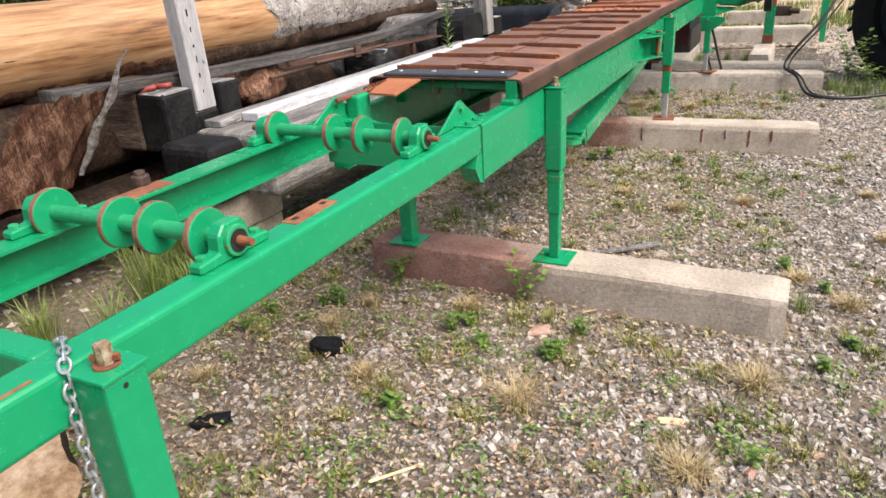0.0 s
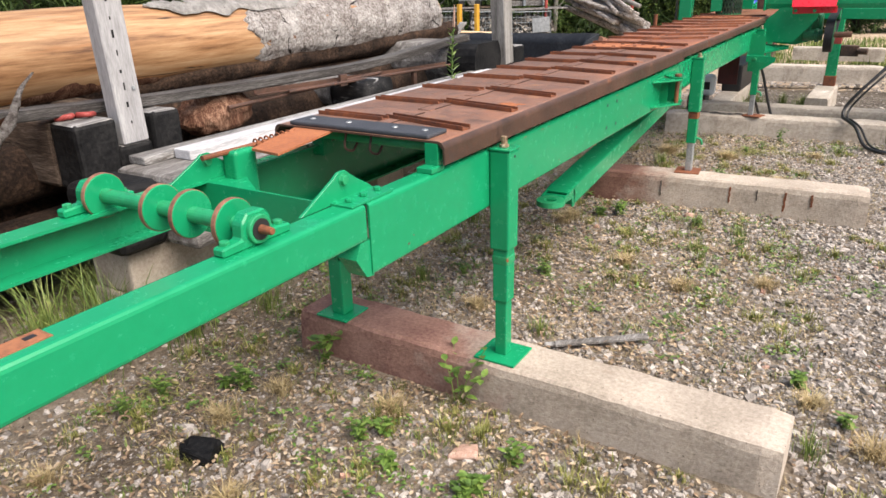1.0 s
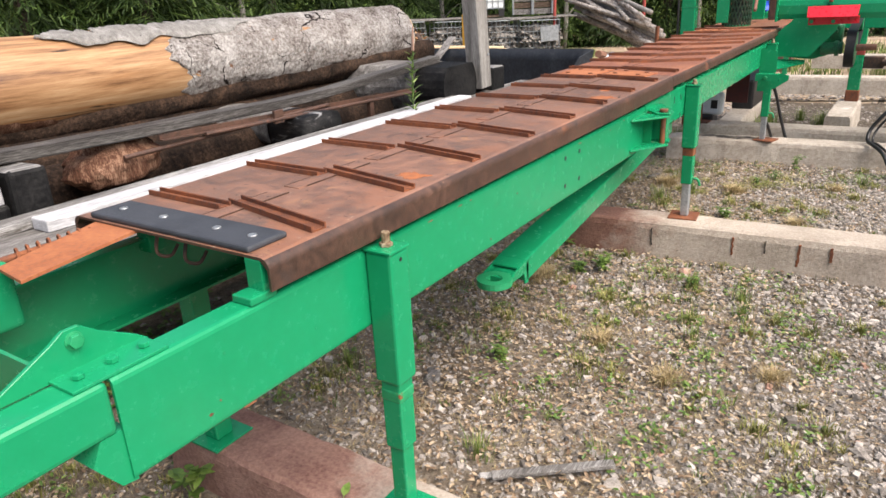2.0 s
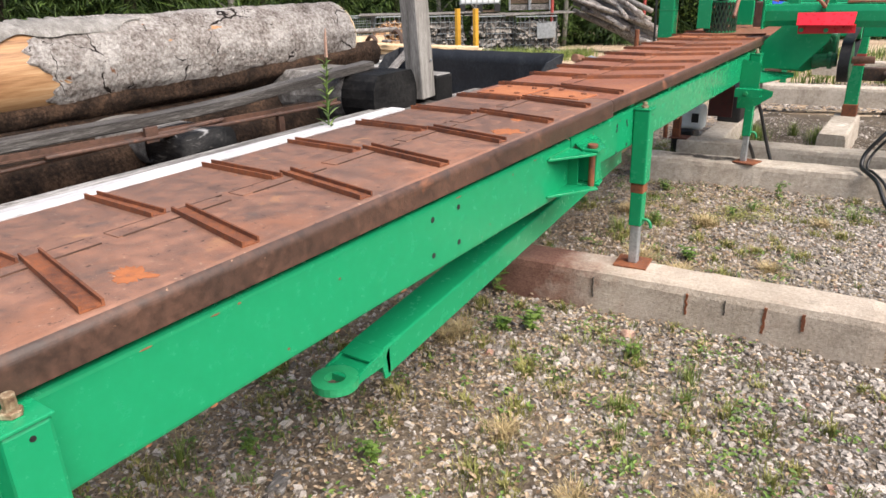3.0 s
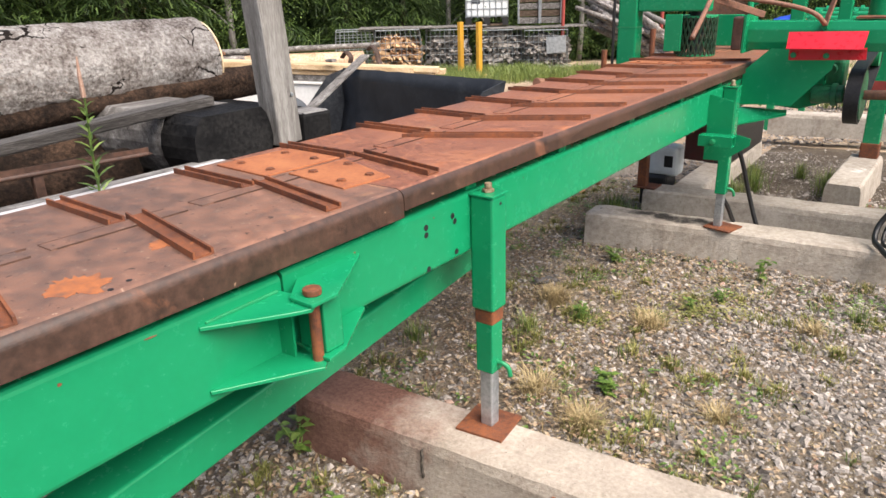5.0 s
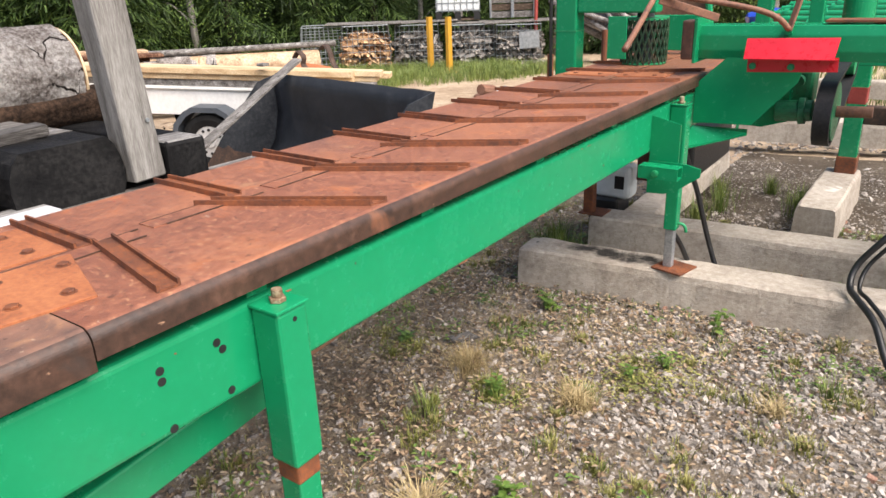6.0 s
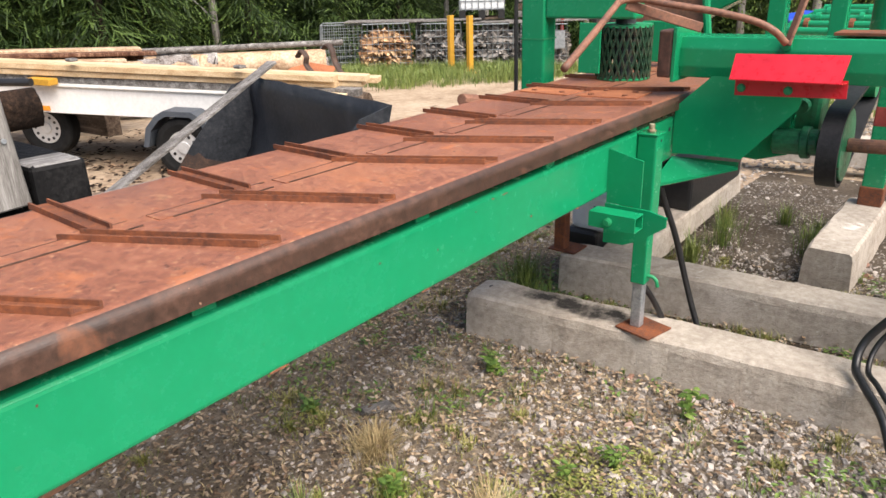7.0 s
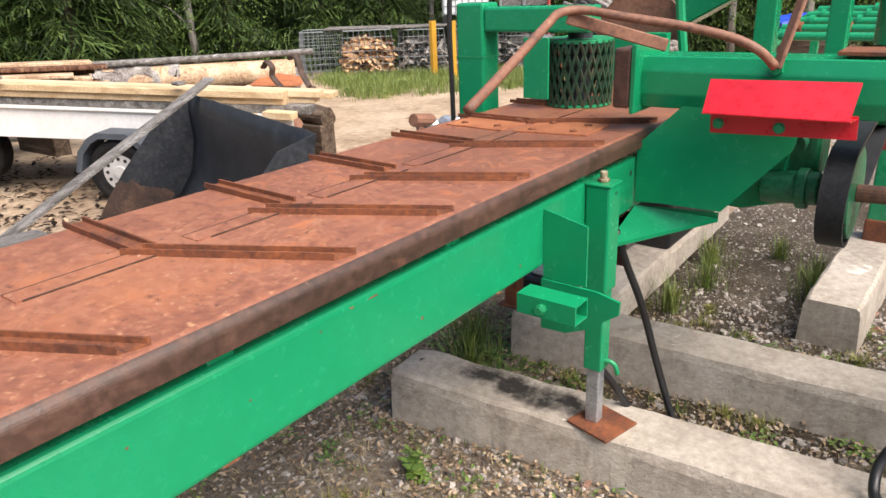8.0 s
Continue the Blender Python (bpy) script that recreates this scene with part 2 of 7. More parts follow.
M_DECK_RED = surf("red_rusty_deck_plate", [(0.16, 0.063, 0.040), (0.205, 0.080, 0.048), (0.25, 0.098, 0.057), (0.30, 0.128, 0.075)], 1.8, 44, (0.34, 0.58), bump=0.16, bump_scale=150,
              spots=[((0.36, 0.135, 0.055), 1.9, 0.58, 0.7, 0.3, 0.2), ((0.17, 0.085, 0.065), 1.3, 0.58, 0.42, 0.3, 0.22), ((0.40, 0.23, 0.12), 5.0, 0.64, 0.75, 0.6, 0.12), ((0.42, 0.22, 0.12), 80, 0.575, 0.7, 0.2, 0.12), ((0.085, 0.038, 0.028), 45, 0.585, 0.55, 0.2, 0.14), ((0.36, 0.125, 0.05), 9, 0.57, 0.8, 0.3, 0.16), ((0.50, 0.40, 0.31), 60, 0.68, 0.7, 0.4, 0.05), ((0.08, 0.045, 0.037), 42, 0.68, 0.6, 0.3, 0.05), ((0.40, 0.06, 0.04), 20, 0.72, 0.8, 0.4, 0.04)])
M_FLANGE = surf("brown_rust_with_shade", [(0.036, 0.021, 0.016), (0.064, 0.034, 0.024), (0.105, 0.054, 0.037)], 5, 45, (0.34, 0.6), bump=0.2, bump_scale=110,
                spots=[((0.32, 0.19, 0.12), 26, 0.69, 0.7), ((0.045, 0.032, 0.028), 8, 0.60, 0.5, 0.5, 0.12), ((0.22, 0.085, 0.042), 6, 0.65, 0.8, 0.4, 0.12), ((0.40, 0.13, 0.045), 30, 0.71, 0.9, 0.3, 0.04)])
M_RUST = surf("rusty_steel", [(0.075, 0.028, 0.016), (0.155, 0.051, 0.022), (0.25, 0.081, 0.029)], 9, 80, (0.6, 0.92), bump=0.3, bump_scale=150,
              spots=[((0.045, 0.026, 0.020), 22, 0.64, 0.7, 0.4, 0.1), ((0.42, 0.15, 0.05), 13, 0.68, 0.9, 0.4, 0.08)])
M_RUSTPIPE = surf("brown_rusty_pipe", [(0.10, 0.05, 0.035), (0.20, 0.09, 0.055), (0.27, 0.14, 0.09)], 5, 60, (0.5, 0.8), bump=0.15,
                  spots=[((0.07, 0.07, 0.09), 7, 0.64, 0.45, 0.8, 0.1)])
M_ORANGE = surf("fresh_orange_rust", [(0.20, 0.066, 0.028), (0.31, 0.105, 0.042), (0.39, 0.15, 0.06)], 6, 90, (0.7, 0.95), bump=0.2, bump_scale=160)
M_RUSTPATCH = surf("bare_rust_patch", [(0.11, 0.045, 0.026), (0.20, 0.075, 0.036), (0.30, 0.12, 0.055)], 12, 60, (0.7, 0.95), bump=0.2, bump_scale=120)
M_BOLT = surf("dull_zinc_bolt", [(0.10, 0.055, 0.035), (0.22, 0.15, 0.09), (0.38, 0.34, 0.24)], 25, 90, (0.5, 0.8), 0.2, bump=0.1)
M_GALV = surf("galvanised_steel", [(0.28, 0.30, 0.33), (0.42, 0.45, 0.48), (0.55, 0.57, 0.6)], 14, 90, (0.35, 0.55), 0.7, bump=0.05)
M_ZINC = surf("zinc_bolt", [(0.45, 0.46, 0.46), (0.7, 0.7, 0.7)], 30, 120, (0.25, 0.4), 0.8, bump=0)
M_RUBBER = surf("dark_rubber", [(0.026, 0.029, 0.036), (0.05, 0.055, 0.066)], 12, 120, (0.55, 0.75), bump=0.1)
M_TYRE = surf("black_tyre", [(0.007, 0.007, 0.0075), (0.02, 0.02, 0.02)], 10, 80, (0.6, 0.85), bump=0.2, spec=0.18)
M_BELT = surf("black_drive_belt", [(0.012, 0.012, 0.014), (0.03, 0.03, 0.033)], 10, 80, (0.4, 0.6), bump=0.1, spec=0.18)
M_RED = surf("red_paint", [(0.50, 0.010, 0.022), (0.58, 0.016, 0.032)], 3, 30, (0.25, 0.38), bump=0.03)
M_REDDULL = surf("faded_red_paint", [(0.22, 0.03, 0.025), (0.33, 0.06, 0.05)], 6, 40, (0.5, 0.8), bump=0.1)
M_DARKRED = surf("dark_red_paint", [(0.055, 0.014, 0.012), (0.10, 0.024, 0.020)], 6, 40, (0.5, 0.8), bump=0.1)
M_CONC = surf("weathered_concrete", [(0.27, 0.225, 0.18), (0.385, 0.325, 0.268), (0.48, 0.415, 0.35)], 4.5, 70, (0.8, 0.95), bump=0.5, bump_scale=75, dist=0.012,
              spots=[((0.24, 0.19, 0.15), 60, 0.69, 0.9), ((0.30, 0.225, 0.17), 2.3, 0.66, 0.9, 0.8, 0.12), ((0.56, 0.50, 0.43), 9, 0.66, 0.9, 0.5, 0.1), ((0.12, 0.097, 0.078), 75, 0.655, 0.95, 0.2, 0.02)])
M_CONC_GREY = surf("grey_concrete", [(0.28, 0.24, 0.197), (0.395, 0.345, 0.29), (0.50, 0.45, 0.39)], 4.0, 30, (0.8, 0.95), bump=0.5, bump_scale=70, dist=0.012,
              spots=[((0.22, 0.185, 0.155), 60, 0.70, 0.9), ((0.24, 0.20, 0.165), 3.2, 0.62, 0.9, 1.2, 0.14), ((0.66, 0.62, 0.57), 7, 0.64, 0.9, 1.0, 0.08), ((0.55, 0.36, 0.16), 2.0, 0.71, 0.9, 0.8, 0.08), ((0.12, 0.10, 0.083), 75, 0.66, 0.95, 0.2, 0.02)])
M_CONC_OIL = surf("oil_stained_concrete", [(0.28, 0.24, 0.197), (0.395, 0.345, 0.29), (0.50, 0.45, 0.39)], 4.0, 30, (0.8, 0.95), bump=0.5, bump_scale=70, dist=0.012,
              spots=[((0.22, 0.185, 0.155), 60, 0.70, 0.9), ((0.24, 0.20, 0.165), 3.2, 0.62, 0.9, 1.2, 0.14), ((0.66, 0.62, 0.57), 7, 0.64, 0.9, 1.0, 0.08), ((0.55, 0.36, 0.16), 2.0, 0.71, 0.9, 0.8, 0.08), ((0.12, 0.10, 0.083), 75, 0.66, 0.95, 0.2, 0.02)], blot=(0.50, 0.055, 0.30, 0.075, (0.028, 0.024, 0.020)))
M_CONC_RED = surf("rust_stained_concrete", [(0.27, 0.225, 0.18), (0.385, 0.325, 0.268), (0.48, 0.415, 0.35)], 4.5, 70, (0.8, 0.95), bump=0.5, bump_scale=75, dist=0.012,
              spots=[((0.24, 0.19, 0.15), 60, 0.69, 0.9), ((0.30, 0.225, 0.17), 2.3, 0.66, 0.9, 0.8, 0.12), ((0.56, 0.50, 0.43), 9, 0.66, 0.9, 0.5, 0.1), ((0.12, 0.097, 0.078), 75, 0.655, 0.95, 0.2, 0.02)], end_stain=(0.82, 0.14, (0.10, 0.036, 0.028), (0.31, 0.18, 0.14)))
M_CONC_RED_SHORT = surf("rust_end_concrete", [(0.27, 0.225, 0.18), (0.385, 0.325, 0.268), (0.48, 0.415, 0.35)], 4.5, 70, (0.8, 0.95), bump=0.5, bump_scale=75, dist=0.012,
              spots=[((0.24, 0.19, 0.15), 60, 0.69, 0.9), ((0.30, 0.225, 0.17), 2.3, 0.66, 0.9, 0.8, 0.12), ((0.56, 0.50, 0.43), 9, 0.66, 0.9, 0.5, 0.1), ((0.12, 0.097, 0.078), 75, 0.655, 0.95, 0.2, 0.02)], end_stain=(0.46, 0.14, (0.075, 0.026, 0.018), (0.26, 0.14, 0.10)))
M_OILSTAIN = surf("dark_joint_dirt", [(0.022, 0.018, 0.015), (0.055, 0.046, 0.038), (0.16, 0.135, 0.11)], 9, 60, (0.6, 0.9), bump=0.5, bump_scale=75)
M_SAND = surf("sandy_yard_soil", [(0.26, 0.18, 0.115), (0.42, 0.315, 0.215), (0.54, 0.43, 0.315)], 0.6, 9, (0.85, 1.0), bump=0.8, bump_scale=20, dist=0.05,
              spots=[((0.15, 0.095, 0.06), 1.3, 0.60, 0.95, 0.8, 0.1)])
M_GROUND = surf("gravelly_soil", [(0.105, 0.080, 0.058), (0.185, 0.146, 0.108), (0.26, 0.212, 0.16), (0.36, 0.30, 0.235)], 1.1, 30, (0.85, 1.0), bump=1.0, bump_scale=60, dist=0.03,
                spots=[((0.30, 0.27, 0.24), 85, 0.64, 0.9, 0.2), ((0.045, 0.034, 0.026), 50, 0.62, 0.9, 0.2), ((0.20, 0.15, 0.095), 24, 0.64, 0.95, 0.5, 0.06), ((0.09, 0.085, 0.03), 2.2, 0.62, 0.95, 0.8, 0.12)], spec=0.2)
M_GRASS_DRYISH = surf("yellow_green_grass", [(0.10, 0.115, 0.022), (0.19, 0.195, 0.045), (0.32, 0.29, 0.10)], 4, 30, (0.5, 0.7), bump=0, island=0.26)
M_STONE = surf("grey_gravel_stone", [(0.12, 0.105, 0.092), (0.205, 0.181, 0.160), (0.265, 0.236, 0.210), (0.325, 0.290, 0.260), (0.43, 0.388, 0.350)], 30, 160, (0.7, 0.92), bump=0.3, island=0.40, bump_scale=200, spec=0.25)
M_SOIL = surf("oily_soil_with_shade", [(0.055, 0.042, 0.031), (0.10, 0.079, 0.058), (0.17, 0.138, 0.105)], 3, 40, (0.8, 1.0), bump=1.0, bump_scale=60, dist=0.03, spec=0.2)
M_LITTER = surf("tan_litter", [(0.13, 0.085, 0.055), (0.26, 0.185, 0.12), (0.42, 0.33, 0.23)], 8, 60, (0.8, 0.95), bump=0, island=0.3, spec=0.2)
M_STONE_RED = surf("pinkish_stone", [(0.26, 0.14, 0.10), (0.38, 0.24, 0.18), (0.46, 0.34, 0.28)], 20, 160, (0.7, 0.9), bump=0.3, island=0.3)
M_GREYWOOD = surf("weathered_grey_wood", [(0.045, 0.040, 0.036), (0.14, 0.13, 0.122), (0.33, 0.32, 0.31)], 3, 40, (0.6, 0.85), bump=0.6, bump_scale=20, stretch=(6, 0.5, 6), spots=[((0.03, 0.026, 0.023), 4, 0.60, 0.9, 0.5, 0.10), ((0.50, 0.49, 0.48), 3.0, 0.66, 0.7, 0.4, 0.08)], spec=0.25)
M_PLANK = surf("dark_weathered_plank", [(0.016, 0.014, 0.013), (0.055, 0.050, 0.047), (0.17, 0.163, 0.157)], 3, 40, (0.55, 0.8), bump=0.6, bump_scale=20, stretch=(7, 0.4, 7), spots=[((0.015, 0.013, 0.012), 3, 0.58, 0.9, 0.5, 0.12), ((0.42, 0.41, 0.40), 2.5, 0.66, 0.7, 0.4, 0.08)], spec=0.3)
M_DRUM = surf("oily_dark_mesh", [(0.008, 0.022, 0.012), (0.016, 0.055, 0.028), (0.05, 0.045, 0.03)], 9, 50, (0.35, 0.6), bump=0.15)
M_GREYPOST = surf("silvery_post_wood", [(0.085, 0.078, 0.07), (0.19, 0.18, 0.168), (0.32, 0.31, 0.295)], 3, 40, (0.65, 0.85), bump=0.6, bump_scale=18, stretch=(7, 7, 0.4), spots=[((0.03, 0.026, 0.023), 8, 0.66, 0.9, 0.3, 0.03)])
M_GREYBOARD = surf("dirty_pale_board", [(0.05, 0.046, 0.042), (0.16, 0.153, 0.147), (0.42, 0.41, 0.40)], 3, 40, (0.6, 0.85), bump=0.5, bump_scale=20, stretch=(5, 0.5, 5), spots=[((0.07, 0.06, 0.05), 5, 0.63, 0.9, 0.5, 0.05)])
M_DARKRUST = surf("dark_bucket_rust", [(0.018, 0.012, 0.01), (0.045, 0.026, 0.019), (0.10, 0.055, 0.036)], 6, 60, (0.6, 0.85), bump=0.3)
M_GREEN_DIRTY = surf("oily_green_paint", [(0.008, 0.07, 0.032), (0.012, 0.13, 0.058), (0.02, 0.19, 0.085)], 6, 50, (0.3, 0.55), bump=0.15, spots=[((0.03, 0.022, 0.014), 10, 0.60, 0.6, 0.8, 0.08), (RUSTC, 18, 0.66, 0.9)])
M_PALELOG = surf("weathered_debarked_log", [(0.20, 0.11, 0.06), (0.42, 0.29, 0.18), (0.58, 0.45, 0.32)], 2.5, 26, (0.6, 0.85), bump=0.3, bump_scale=20, spots=[((0.25, 0.12, 0.05), 4, 0.62, 0.8, 0.8, 0.08)])
M_BIRCHLEAF = surf("birch_leaf", [(0.025, 0.048, 0.009), (0.055, 0.10, 0.018), (0.12, 0.18, 0.04)], 12, 60, (0.4, 0.6), bump=0, island=0.30, spec=0.18)
M_WHITEPOST = surf("pale_painted_post", [(0.21, 0.206, 0.21), (0.31, 0.306, 0.312), (0.40, 0.395, 0.40)], 2.5, 30, (0.5, 0.75), bump=0.35, bump_scale=22, stretch=(5, 5, 0.6), spots=[((0.2, 0.185, 0.175), 6, 0.68, 0.8, 0.4, 0.04)])
M_BLACKEND = surf("tarred_black_wood", [(0.003, 0.003, 0.0035), (0.007, 0.007, 0.0075), (0.020, 0.0195, 0.0195)], 6, 50, (0.5, 0.8), bump=0.5, bump_scale=40, spec=0.18)
M_CHARRED = surf("charred_wood_worn_silver", [(0.003, 0.003, 0.0035), (0.009, 0.009, 0.0095), (0.030, 0.029, 0.029)], 6, 50, (0.45, 0.75), bump=0.5, bump_scale=40, stretch=(0.6, 1, 2.4), spots=[((0.26, 0.26, 0.265), 5, 0.57, 0.7, 0.8, 0.10), ((0.10, 0.095, 0.09), 9, 0.60, 0.7, 0.5, 0.10)], spec=0.18)
M_WHITEBOARD = surf("white_painted_board", [(0.28, 0.28, 0.29), (0.46, 0.46, 0.48), (0.66, 0.66, 0.68)], 4, 40, (0.5, 0.8), bump=0.2, stretch=(4, 0.5, 4), spots=[((0.22, 0.20, 0.18), 8, 0.66, 0.8, 0.6, 0.08)])
M_OLDWOOD = surf("old_brown_wood", [(0.03, 0.02, 0.014), (0.085, 0.06, 0.044), (0.19, 0.145, 0.11)], 3, 30, (0.75, 0.95), bump=0.6, bump_scale=22, stretch=(0.6, 6, 6), spots=[((0.018, 0.013, 0.01), 4, 0.62, 0.9, 0.6, 0.06)], spec=0.18)
M_FRESH = surf("fresh_sawn_wood", [(0.42, 0.28, 0.15), (0.58, 0.43, 0.26), (0.68, 0.55, 0.37)], 2, 26, (0.55, 0.75), bump=0.15, bump_scale=26, stretch=(1, 5, 5), object_random=0.2)
M_FRESHLOG = surf("debarked_log_wood", [(0.10, 0.045, 0.020), (0.255, 0.130, 0.058), (0.36, 0.208, 0.102), (0.44, 0.29, 0.16)], 2.2, 9, (0.45, 0.7), bump=0.2, bump_scale=20, stretch=(3.5, 0.22, 3.5),
                  spots=[((0.33, 0.15, 0.055), 3.0, 0.57, 0.6, 0.4, 0.14), ((0.30, 0.265, 0.24), 1.6, 0.61, 0.7, 0.3, 0.12), ((0.11, 0.06, 0.034), 1.5, 0.58, 0.8, 0.6, 0.12), ((0.04, 0.022, 0.014), 5.0, 0.66, 0.8, 0.5, 0.04)])
M_BARK = surf("grey_flaky_bark", [(0.09, 0.072, 0.062), (0.26, 0.228, 0.21), (0.43, 0.40, 0.38), (0.62, 0.592, 0.57)], 5, 48, (0.75, 0.95), bump=1.0, bump_scale=38, dist=0.05,
              spots=[((0.26, 0.12, 0.06), 6, 0.67, 0.9, 1.0, 0.05), ((0.16, 0.125, 0.105), 3.0, 0.60, 0.95, 0.6, 0.10), ((0.10, 0.078, 0.064), 28, 0.62, 0.95, 0.5, 0.08), ((0.05, 0.036, 0.028), 90, 0.65, 0.95), ((0.07, 0.045, 0.035), 7, 0.71, 0.95, 1.2, 0.04)], cracks=((0.016, 0.011, 0.009), 3.8, 0.022), spec=0.18)
M_DARKBARK = surf("dark_brown_bark", [(0.010, 0.0065, 0.005), (0.032, 0.020, 0.014), (0.090, 0.054, 0.035)], 6, 50, (0.85, 0.97), bump=0.9, bump_scale=35, dist=0.03, spec=0.18)
M_INNERBARK = surf("reddish_inner_bark", [(0.03, 0.013, 0.008), (0.10, 0.044, 0.026), (0.30, 0.185, 0.125)], 4, 40, (0.7, 0.9), bump=0.7, bump_scale=30, stretch=(5, 5, 0.7), spec=0.18)
M_BLACKSTEEL = surf("black_bucket_steel", [(0.016, 0.018, 0.022), (0.028, 0.031, 0.037), (0.05, 0.053, 0.06)], 2.2, 30, (0.4, 0.65), bump=0.06,
                    spots=[((0.11, 0.055, 0.035), 2.0, 0.68, 0.85, 0.8, 0.06)], spec=0.18)
M_ALU = surf("white_trailer_panel", [(0.66, 0.65, 0.63), (0.80, 0.79, 0.77)], 2, 25, (0.3, 0.45), bump=0.02, spots=[((0.5, 0.46, 0.40), 3, 0.66, 0.6, 0.8, 0.12)])
M_FENDER = surf("grey_blue_fender", [(0.045, 0.055, 0.07), (0.075, 0.085, 0.10)], 4, 40, (0.45, 0.6), bump=0.05)
M_RIM = surf("silver_rim", [(0.5, 0.5, 0.5), (0.65, 0.65, 0.65)], 8, 60, (0.3, 0.45), 0.3, bump=0)
M_YELLOW = surf("yellow_paint", [(0.44, 0.23, 0.02), (0.55, 0.31, 0.04)], 5, 50, (0.4, 0.6), bump=0.05)
M_TANK = surf("milky_plastic_tank", [(0.62, 0.66, 0.68), (0.75, 0.78, 0.8)], 2, 20, (0.35, 0.5), bump=0.02)
M_CAGEWIRE = surf("zinc_cage_wire", [(0.16, 0.18, 0.19), (0.30, 0.33, 0.35)], 8, 60, (0.4, 0.6), 0.5, bump=0)
M_FIREWOOD = surf("split_firewood", [(0.22, 0.11, 0.055), (0.45, 0.27, 0.14), (0.66, 0.46, 0.27)], 5, 40, (0.7, 0.9), bump=0.3, island=0.34)
M_FIREGREY = surf("grey_split_firewood", [(0.06, 0.055, 0.05), (0.16, 0.145, 0.13), (0.36, 0.33, 0.30)], 5, 40, (0.7, 0.9), bump=0.3, island=0.34)
M_GRASS = surf("green_grass_blade", [(0.06, 0.10, 0.018), (0.125, 0.18, 0.034), (0.23, 0.265, 0.07)], 3, 30, (0.45, 0.65), bump=0, island=0.26)
M_DRY = surf("dry_grass_blade", [(0.23, 0.165, 0.075), (0.36, 0.275, 0.135), (0.48, 0.39, 0.21)], 4, 30, (0.6, 0.8), bump=0, island=0.26)
M_LEAF = surf("weed_leaf", [(0.05, 0.095, 0.016), (0.095, 0.165, 0.028), (0.165, 0.235, 0.05)], 12, 60, (0.4, 0.6), bump=0.05, island=0.26)
M_NEEDLE = surf("spruce_needles", [(0.010, 0.021, 0.005), (0.024, 0.048, 0.010), (0.070, 0.112, 0.025)], 0.5, 9, (0.5, 0.7), bump=0, island=0.30, spec=0.2)
M_TRUNK = surf("spruce_trunk", [(0.018, 0.013, 0.010), (0.05, 0.036, 0.028)], 3, 20, (0.85, 0.95), bump=0.5)
M_BLACKPLASTIC = surf("black_hose", [(0.010, 0.010, 0.011), (0.02, 0.02, 0.022)], 8, 50, (0.35, 0.5), bump=0)
M_WOODS = surf("shaded_far_woods", [(0.006, 0.012, 0.005), (0.016, 0.03, 0.010), (0.03, 0.05, 0.016)], 0.5, 3, (0.9, 1.0), bump=0, spec=0.18)

# ---- ground ----
def slope(x, y):
    s = 0.55 * (-x - 2.0) + 0.83 * (y - 7.0)
    return -0.0485 * (s + math.sqrt(s * s + 1.0)) / 2 if s > -30 else 0.0


def gz(x, y):
    """Height of the ground."""
    return slope(x, y) + 0.012 * noise.noise(Vector((x * 1.7, y * 1.7, 3.1))) + 0.006 * noise.noise(Vector((x * 6, y * 6, 1.7)))


def graded(a, b, step, far, n):
    """Grid lines that are even between a and b and widen outwards."""
    k = int((b - a) / step)
    inner = [a + (b - a) * i / k for i in range(k + 1)]
    outer = [far * (i / n) ** 3 for i in range(1, n + 1)]
    return [a - o for o in outer[::-1]] + inner + [b + o for o in outer]


def make_ground():
    bm = bmesh.new()
    xs, ys = graded(-5, 2.5, 0.07, 400, 22), graded(-1, 11, 0.07, 400, 22)
    g = [[bm.verts.new((x, y, max(gz(x, y), -4))) for x in xs] for y in ys]
    for r0, r1 in zip(g, g[1:]):
        for i in range(len(xs) - 1):
            bm.faces.new((r0[i], r0[i + 1], r1[i + 1], r1[i]))
    me = bpy.data.meshes.new("ground")
    bm.to_mesh(me)
    bm.free()
    me.shade_smooth()
    me.materials.append(M_GROUND)
    me.materials.append(M_SAND)
    me.materials.append(M_SOIL)
    for f in me.polygons:
        c = f.center
        # Dark oily soil below the saw, with the saw's shade put into its colour.
        if ((c.x + 0.65) / 1.05) ** 2 + ((c.y - 10.3) / 2.2) ** 2 + 0.7 * noise.noise(Vector((c.x * 3, c.y * 3, 7))) < 1:
            f.material_index = 2
        elif 0.55 * (-c.x - 2.0) + 0.83 * (c.y - 7.0) + 1.2 * noise.noise(Vector((c.x * 0.5, c.y * 0.5, 4))) > 2.2 and c.y < 60:
            f.material_index = 1
    tagged(new("ground", me), "grey-brown gravelly yard soil with sparse weeds", "ground", kind="structure")


make_ground()


